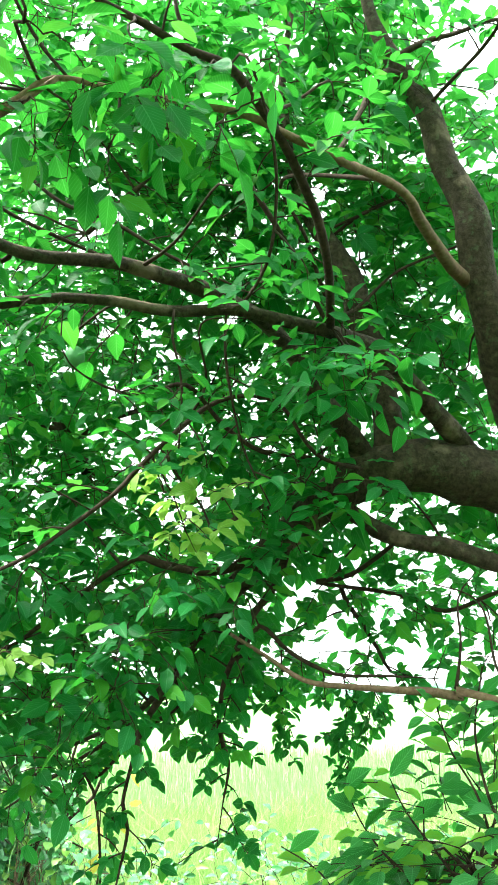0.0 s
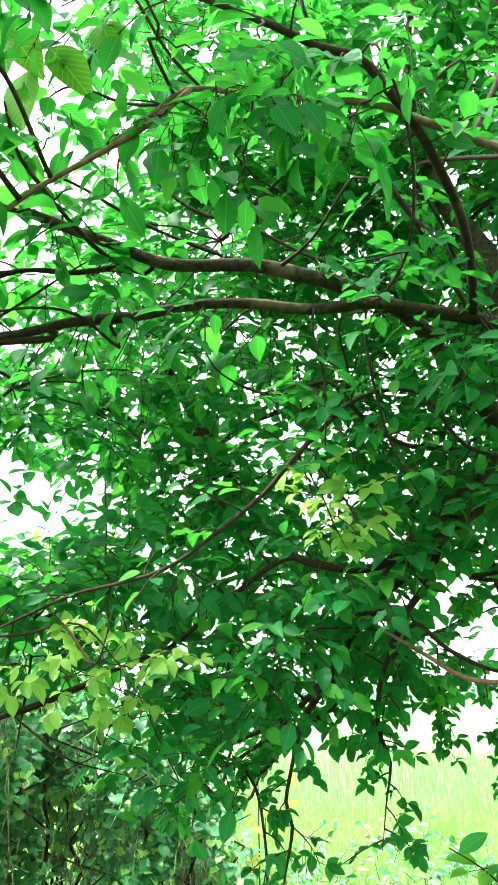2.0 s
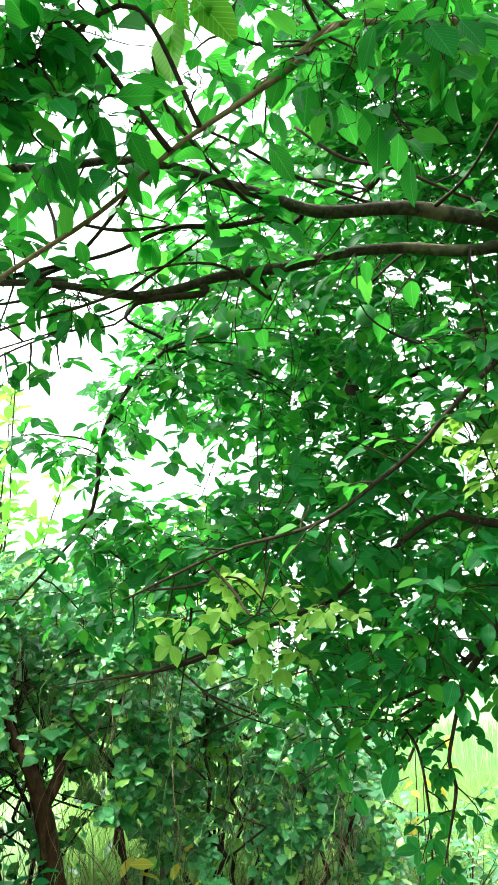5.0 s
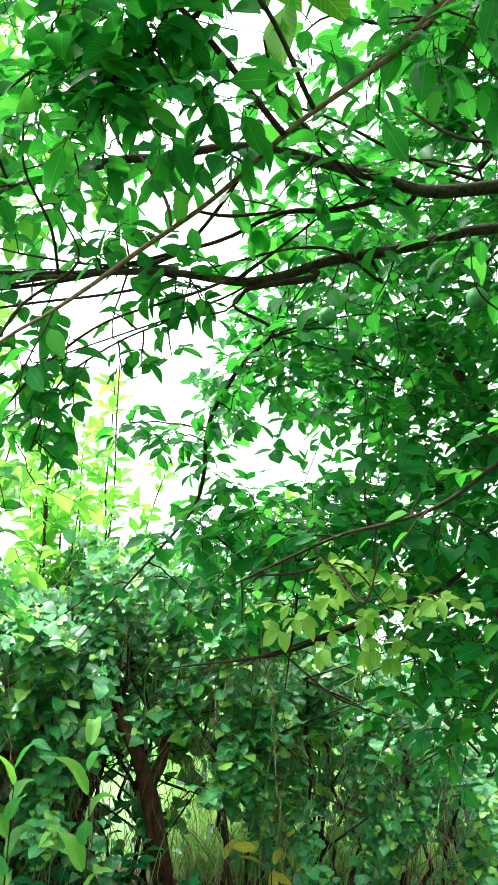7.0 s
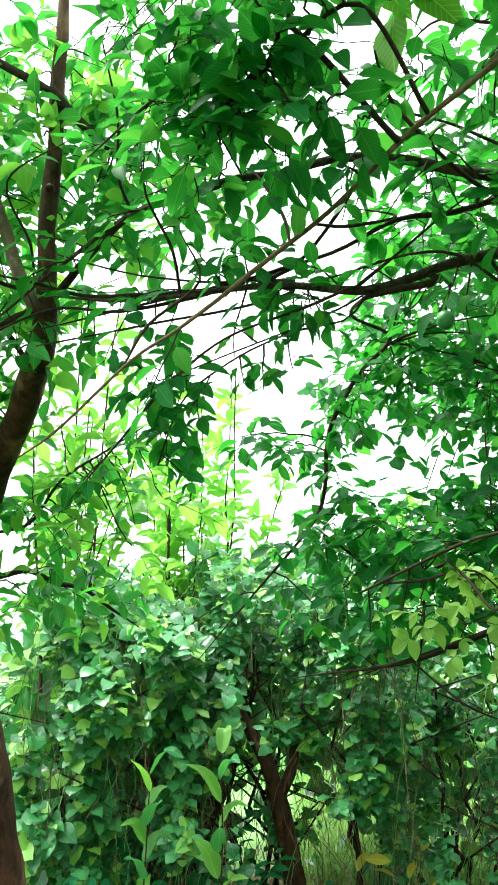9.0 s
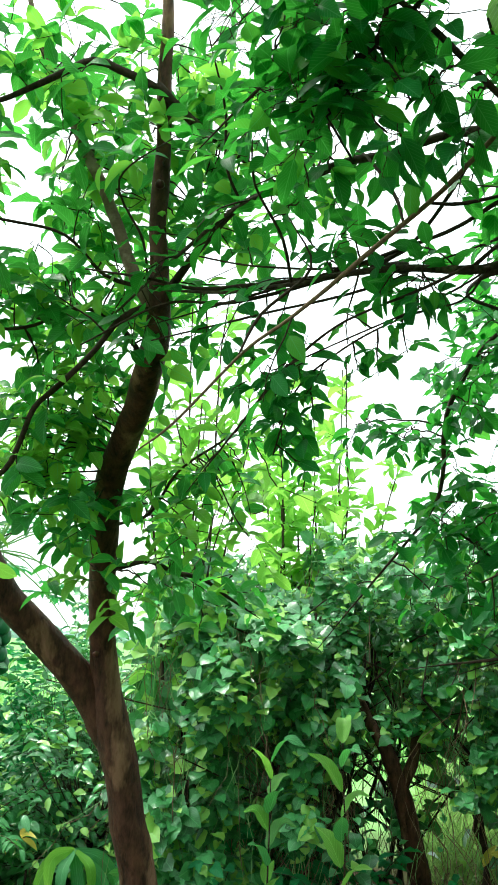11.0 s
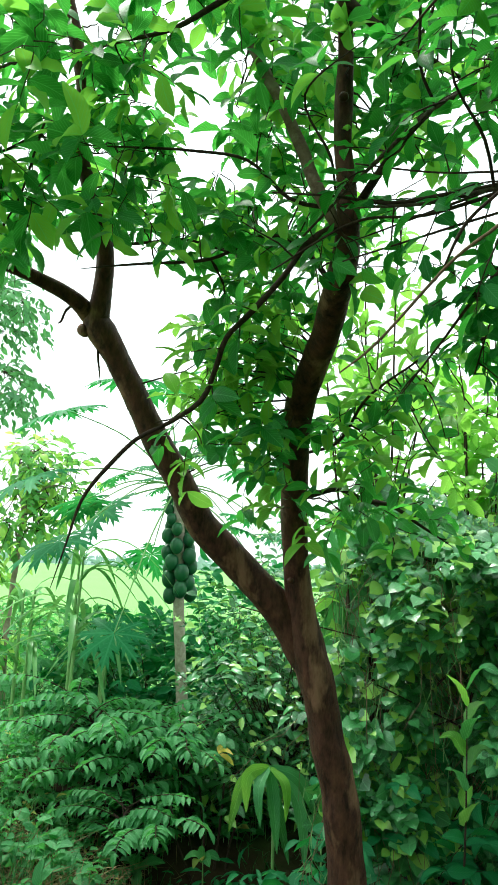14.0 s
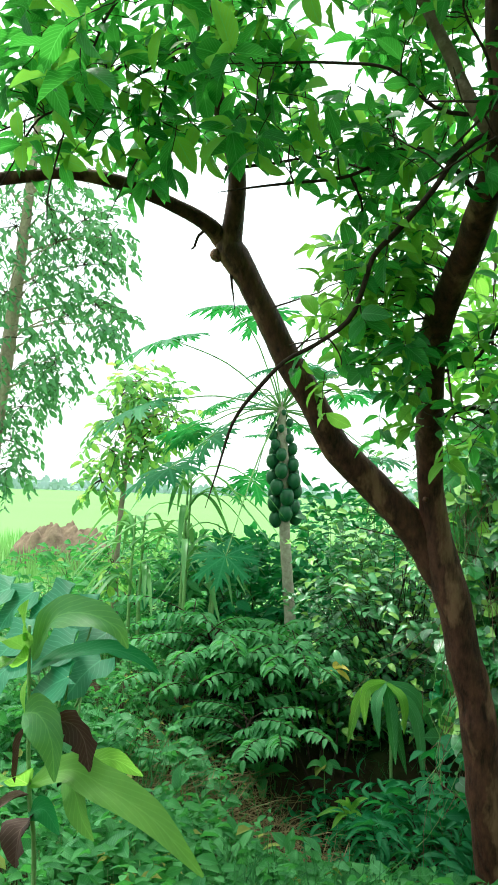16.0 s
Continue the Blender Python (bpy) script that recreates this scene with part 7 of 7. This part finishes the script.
for pts in ([(0.22, 3.3, 0.78, 0.0067), (-0.01, 3.23, 1.01, 0.0059), (-0.13, 3.18, 1.15, 0.0042), (-0.19, 3.15, 1.27, 0.0025)], [(0.25, 3.27, 0.86, 0.0067), (0.09, 3.21, 1.07, 0.005), (-0.01, 3.17, 1.2, 0.0042), (-0.06, 3.14, 1.3, 0.0025)], [(0.26, 3.14, 0.96, 0.0064), (0.18, 3.05, 1.24, 0.0048), (0.1, 3.01, 1.38, 0.004), (0.06, 2.97, 1.5, 0.0024)], [(0.21, 3.41, 0.75, 0.0052), (-0.14, 3.37, 0.89, 0.0044), (-0.27, 3.33, 1.02, 0.0035), (-0.38, 3.31, 1.09, 0.0026)], [(0.26, 3.09, 1.12, 0.0048), (0.2, 3.04, 1.27, 0.004), (0.17, 3, 1.43, 0.0032), (0.19, 2.94, 1.61, 0.0024)]):
    q = spline(pts, 0.03)
    ds.run(list(q[:, :3]), 0.006, 0.002)
    for i in range(3, len(q), 2):
        sg = 1 if i % 4 == 1 else -1
        ax = unit(q[i, :3] - q[i - 2, :3])
        da.add(q[i, :3], ax * 0.5 + np.array([sg * 0.9, rng.normal(0, 0.3), rng.normal(0, 0.25)]), np.array([0, -0.7, 0.8]) + rng.normal(0, 0.3, 3), rng.uniform(0.08, 0.13), rng.uniform(0.045, 0.06))
da.parts("leaf", GUAVA_LEAF, dark, LEAF_FINE, 200)
ds.build("branch_tangle", TWIG, dark)

# bright upright seedlings before the thicket
for c, h_, n, sd in (((-3.13, 3.5, 0.4), 0.98, 9, 301), ((-2.84, 3.66, 0.4), 1.08, 7, 302)):
    ob = thing("seedling", (c[0], c[1], -0.05), "upright seedling with long light green leaves before the thicket", "seedling", "undergrowth")
    r_ = np.random.default_rng(sd)
    top_ = np.array([c[0] + r_.normal(0, 0.05), c[1], h_])
    limb("stem", [(c[0], c[1], -0.07, 0.006), (c[0] + 0.02, c[1], h_ * 0.5, 0.004), (*top_, 0.002)], TWIG, ob, 7)
    for k in range(n):
        t_ = 0.35 + 0.65 * (k + 1) / n
        p = np.array([c[0], c[1], 0]) + (top_ - np.array([c[0], c[1], 0])) * t_
        a_ = k * 2.4 + r_.normal(0, 0.3)
        d_ = np.array([math.cos(a_), math.sin(a_) * 0.8, 0])
        L_ = r_.uniform(0.15, 0.24)
        bent_leaf(ob, (p, p + d_ * L_ * 0.35 + [0, 0, L_ * 0.45], p + d_ * L_ * 0.75 + [0, 0, L_ * r_.uniform(0.3, 0.75)]), r_.uniform(0.06, 0.085), BROAD_LEAF if k % 3 == 0 else YOUNG_LEAF if k % 3 == 1 else SHRUB_LEAF, k + sd, (-d_[0], -d_[1] - 0.4, 0.8))
for c, lb in (((-2.47, 4.78, 0.43), "low plant with yellowing leaves"), ((-1.47, 6.42, 1.16), "spindly plant with yellowing leaves"), ((-1.41, 6.32, 0.79), "spindly plant with yellowing leaves")):
    ob = thing("yellowing_plant", (c[0], c[1], 0), lb, "plant", "undergrowth")
    yl_, ys_ = Leaves(), Sticks()
    ys_.run([np.array([c[0], c[1], -0.02]), np.array(c)], 0.006, 0.003)
    for k in range(9):
        yl_.add(np.array(c) + rng.normal(0, 0.09, 3), rng.normal(0, 1, 3), rng.normal(0, 0.5, 3) + [0, -0.5, 0.8], 0.13, 0.055)
    yl_.parts("leaf", YELLOW_LEAF, ob, LEAF_FINE)
    ys_.build("stem", TWIG, ob)

# ---- ground, field, grass ----
DITCH = (-4.42, 3.7, -0.36)
HOLLOW = (-3.79, 3.56, -0.29)
SHADE_EDGE = (-4.22, 2.88, -0.45)
STRAW_BANK = (-5.16, 2.65, -0.11)
BROAD_WEEDS = (-5.22, 2.16, 0.09)
STRAW_FOOT = (-4.37, 3.03, -0.52)


def ground_z(x, y):
    """A flat bank with a ditch by the guava tree and a verge along the field."""
    d = math.hypot(x - DITCH[0], y - DITCH[1])
    h = math.hypot(x - HOLLOW[0], y - HOLLOW[1])
    return -0.60 * math.exp(-(d / 1.5) ** 2) - 0.3 * math.exp(-(h / 0.8) ** 2) + 0.03 * noise.noise(Vector((x * 0.9, y * 0.9, 0))) + 0.015 * noise.noise(Vector((x * 3, y * 3, 2)))


m, ns, ls = nodes_of("weedy_soil_and_field")
tc = ns.new("ShaderNodeTexCoord")
n1, n2 = noisen(ns, ls, 0.8, 6, tc.outputs["Object"]), noisen(ns, ls, 14, 5, tc.outputs["Object"])
soil = mixc(ns, ls, n2, (0.016, 0.011, 0.007), (0.06, 0.042, 0.024))
green = mixc(ns, ls, n2, (0.02, 0.07, 0.016), (0.06, 0.14, 0.03))
near_col = mixc(ns, ls, ramp(ns, ls, n1, (0.5, (0, 0, 0)), (0.75, (1, 1, 1))), soil, green)
n3 = noisen(ns, ls, 0.05, 4, tc.outputs["Object"])
field = mixc(ns, ls, n3, (0.175, 0.375, 0.115), (0.215, 0.42, 0.145))
ln = ns.new("ShaderNodeVectorMath")
ln.operation = "LENGTH"
ls.new(tc.outputs["Object"], ln.inputs[0])
edge = mathn(ns, ls, "DIVIDE", mathn(ns, ls, "SUBTRACT", mathn(ns, ls, "ADD", ln.outputs["Value"], mathn(ns, ls, "MULTIPLY", n1, 2.0)), 8.5), 1.5, True)
pr = ns.new("ShaderNodeBsdfPrincipled")
pr.inputs["Roughness"].default_value = 0.9
pr.inputs["Specular IOR Level"].default_value = 0.05
ls.new(mixc(ns, ls, edge, near_col, field), pr.inputs["Base Color"])
bp = ns.new("ShaderNodeBump")
bp.inputs["Strength"].default_value, bp.inputs["Distance"].default_value = 0.6, 0.03
ls.new(n2, bp.inputs["Height"])
ls.new(bp.outputs[0], pr.inputs["Normal"])
out = ns.new("ShaderNodeOutputMaterial")
ls.new(pr.outputs[0], out.inputs[0])
rad = [0.0] + [0.25 * i for i in range(1, 40)] + [10.5, 12, 14, 17, 22, 30, 45, 80, 150, 400, 1200, 3500]
v, f, N = [], [], 96
for i, r_ in enumerate(rad):
    for k in range(N):
        a = 2 * math.pi * k / N
        x, y = r_ * math.cos(a), r_ * math.sin(a)
        v.append((x, y, ground_z(x, y) if r_ < 25 else 0.0))
for i in range(len(rad) - 1):
    for k in range(N):
        f.append((i * N + k, (i + 1) * N + k, (i + 1) * N + (k + 1) % N, i * N + (k + 1) % N))
ground = link("ground", mesh_of("ground", v, f), m)
tagged(ground, "flat weedy ground that turns into a bright green rice field", "ground", kind="structure")
rng = np.random.default_rng(51)
rice = Leaves()
for k in range(36000):
    az, d = rng.uniform(-20, 82), 8.0 + 14 * rng.random() ** 1.6
    p = polar(az, d)
    if (az > 36 and d < 12) or d < 10.6 + 0.8 * noise.noise(Vector((az * 0.2, 0, 0))):
        continue
    rice.add((p[0], p[1], -0.02), (rng.normal(0, 0.05), rng.normal(0, 0.05), 1), (rng.normal(0, 1), rng.normal(0, 1), 0.2), rng.uniform(0.3, 0.55), 0.006 + 0.0005 * d)
ob = rice.build("rice_plants", RICE, None, RICE_BLADE)
tagged(ob, "bright green young rice plants in the field", "rice", kind="stuff")
grass = Leaves()
for k in range(26000):
    az, d = rng.uniform(-20, 30), 6.2 + 5.0 * rng.random()
    p = polar(az, d)
    t_ = 0.6 + 0.8 * noise.noise(Vector((p[0] * 1.5, p[1] * 1.5, 4)))
    grass.add((p[0], p[1], ground_z(p[0], p[1]) - 0.02), (rng.normal(0, 0.4), rng.normal(0, 0.4), 1), (rng.normal(0, 1), rng.normal(0, 1), 0.2), rng.uniform(0.2, 0.5) * (0.4 + t_), rng.uniform(0.008, 0.015))
ob = grass.build("verge_grass", GRASS, None, BLADE)
tagged(ob, "rough green grass along the edge of the field", "grass", kind="stuff")
weeds, broad = Leaves(), Leaves()
stalks = Sticks()


def bare(x, y):
    """How far the shaded bottom of the ditch keeps plants away, 0 to 1."""
    near = min(math.hypot(x - DITCH[0], y - DITCH[1]) / 0.9, math.hypot(x - HOLLOW[0], y - HOLLOW[1]) / 0.85, math.hypot(x - SHADE_EDGE[0], y - SHADE_EDGE[1]) / 0.6)
    return max(0.0, min(0.97, 1.3 - near))


for k in range(5200):
    az, d = rng.uniform(36, 80), 2.6 + 6.0 * rng.random()
    p = polar(az, d)
    n_ = noise.noise(Vector((p[0] * 0.9, p[1] * 0.9, 7)))
    if n_ < -0.22 or rng.random() < bare(p[0], p[1]):
        continue
    z = ground_z(p[0], p[1])
    h_ = rng.uniform(0.03, 0.15) + 0.14 * max(0, noise.noise(Vector((p[0], p[1], 3))))
    stalks.add((p[0], p[1], z - 0.01), (p[0], p[1], z + h_), 0.003, 0.002)
    if math.hypot(p[0] - BROAD_WEEDS[0], p[1] - BROAD_WEEDS[1]) < 0.6 or k % 23 == 0:
        spray(rng, broad, None, (p[0], p[1], z + h_ * 0.7), (rng.normal(0, 0.6), rng.normal(0, 0.6), 1), h_, 4, rng.uniform(0.07, 0.13), 0.3, "wide")
    else:
        spray(rng, weeds, None, (p[0], p[1], z + h_ * 0.6), (rng.normal(0, 0.6), rng.normal(0, 0.6), 1), h_, 6, rng.uniform(0.035, 0.10), 0.2, "one")
for k in range(50):
    p = polar(rng.uniform(-18, 22), rng.uniform(6.2, 7.4))
    h_ = rng.uniform(0.15, 0.42)
    stalks.add((p[0], p[1], -0.02), (p[0], p[1], h_), 0.003, 0.002)
    spray(rng, broad, None, (p[0], p[1], h_ * 0.5), (rng.normal(0, 0.5), rng.normal(0, 0.5), 1), h_, 6, rng.uniform(0.05, 0.09), 0.2, "one")
ob = weeds.build("weeds", WEED_LEAF, None, LEAF_TINY)
tagged(ob, "low leafy green weeds over the ditch bank", "weeds", kind="stuff")
tagged(broad.build("weeds", SHRUB_LEAF, None, LEAF_MID), "patches of broader-leaved pale green weeds on the bank", "weeds", kind="stuff")
tagged(stalks.build("weed_stalks", STALK, None, "", 3), "thin green weed stalks on the bank", "weeds", kind="stuff")
tall, dry = Leaves(), Leaves()
for k in range(17000):
    az, d = rng.uniform(36, 82), 2.6 + 9.5 * rng.random()
    p = polar(az, d)
    n_ = noise.noise(Vector((p[0] * 0.7, p[1] * 0.7, 11)))
    if n_ < -0.25 or rng.random() < bare(p[0], p[1]) * 1.3:
        continue
    tall.add((p[0], p[1], ground_z(p[0], p[1]) - 0.02), (rng.normal(0, 0.6), rng.normal(0, 0.6), 1), (rng.normal(0, 1), rng.normal(0, 1), 0.2), rng.uniform(0.08, 0.30) * (0.7 + 1.2 * max(0, n_)), rng.uniform(0.004, 0.008))
tagged(tall.build("bank_grass", BANK_GRASS, None, BLADE), "green grass between the weeds on the bank", "grass", kind="stuff")
for c, r_, n in ((STRAW_BANK, 0.36, 1500), (STRAW_FOOT, 0.26, 1000)):
    for k in range(n):
        x, y = c[0] + rng.normal(0, r_), c[1] + rng.normal(0, r_)
        dry.add((x, y, ground_z(x, y) + rng.uniform(0, 0.05)), (rng.normal(0, 1) + 0.5, rng.normal(0, 1) - 0.5, rng.uniform(-0.1, 0.9)), (rng.normal(0, 1), rng.normal(0, 1), 0.4), rng.uniform(0.08, 0.3), rng.uniform(0.003, 0.006))
tagged(dry.build("dry_bank_grass", STRAW, None, BLADE), "dry straw-coloured grass hanging on the bank", "grass", kind="stuff")
# far tree line, paled by its colour to look hazy
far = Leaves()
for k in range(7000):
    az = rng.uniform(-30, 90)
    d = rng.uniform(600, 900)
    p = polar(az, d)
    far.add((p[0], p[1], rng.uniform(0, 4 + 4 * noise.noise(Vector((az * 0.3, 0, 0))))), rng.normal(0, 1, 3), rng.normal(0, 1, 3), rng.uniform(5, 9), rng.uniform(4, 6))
tagged(far.build("backdrop", PAINTED_HAZE, None, LEAF_OVAL), "far line of trees beyond the field, haze painted into their colour", "distant trees", kind="structure")
# unseen leaf bank added behind the path and beside it to cut the sky light
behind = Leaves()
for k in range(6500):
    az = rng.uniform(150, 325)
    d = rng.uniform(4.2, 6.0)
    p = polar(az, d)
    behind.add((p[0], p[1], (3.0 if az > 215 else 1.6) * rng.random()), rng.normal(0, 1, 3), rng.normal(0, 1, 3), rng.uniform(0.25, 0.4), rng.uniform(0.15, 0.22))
# loose crown added out of view, high on the left, to shade trunk and ditch
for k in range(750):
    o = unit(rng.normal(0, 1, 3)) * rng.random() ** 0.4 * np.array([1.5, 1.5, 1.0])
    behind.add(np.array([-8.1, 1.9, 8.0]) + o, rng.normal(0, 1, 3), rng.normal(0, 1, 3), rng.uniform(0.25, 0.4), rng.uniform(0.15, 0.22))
tagged(behind.build("backdrop", GUAVA_LEAF, None, LEAF_OVAL), "unseen leaves added behind the path and high at the left for shade", "garden trees", kind="structure")
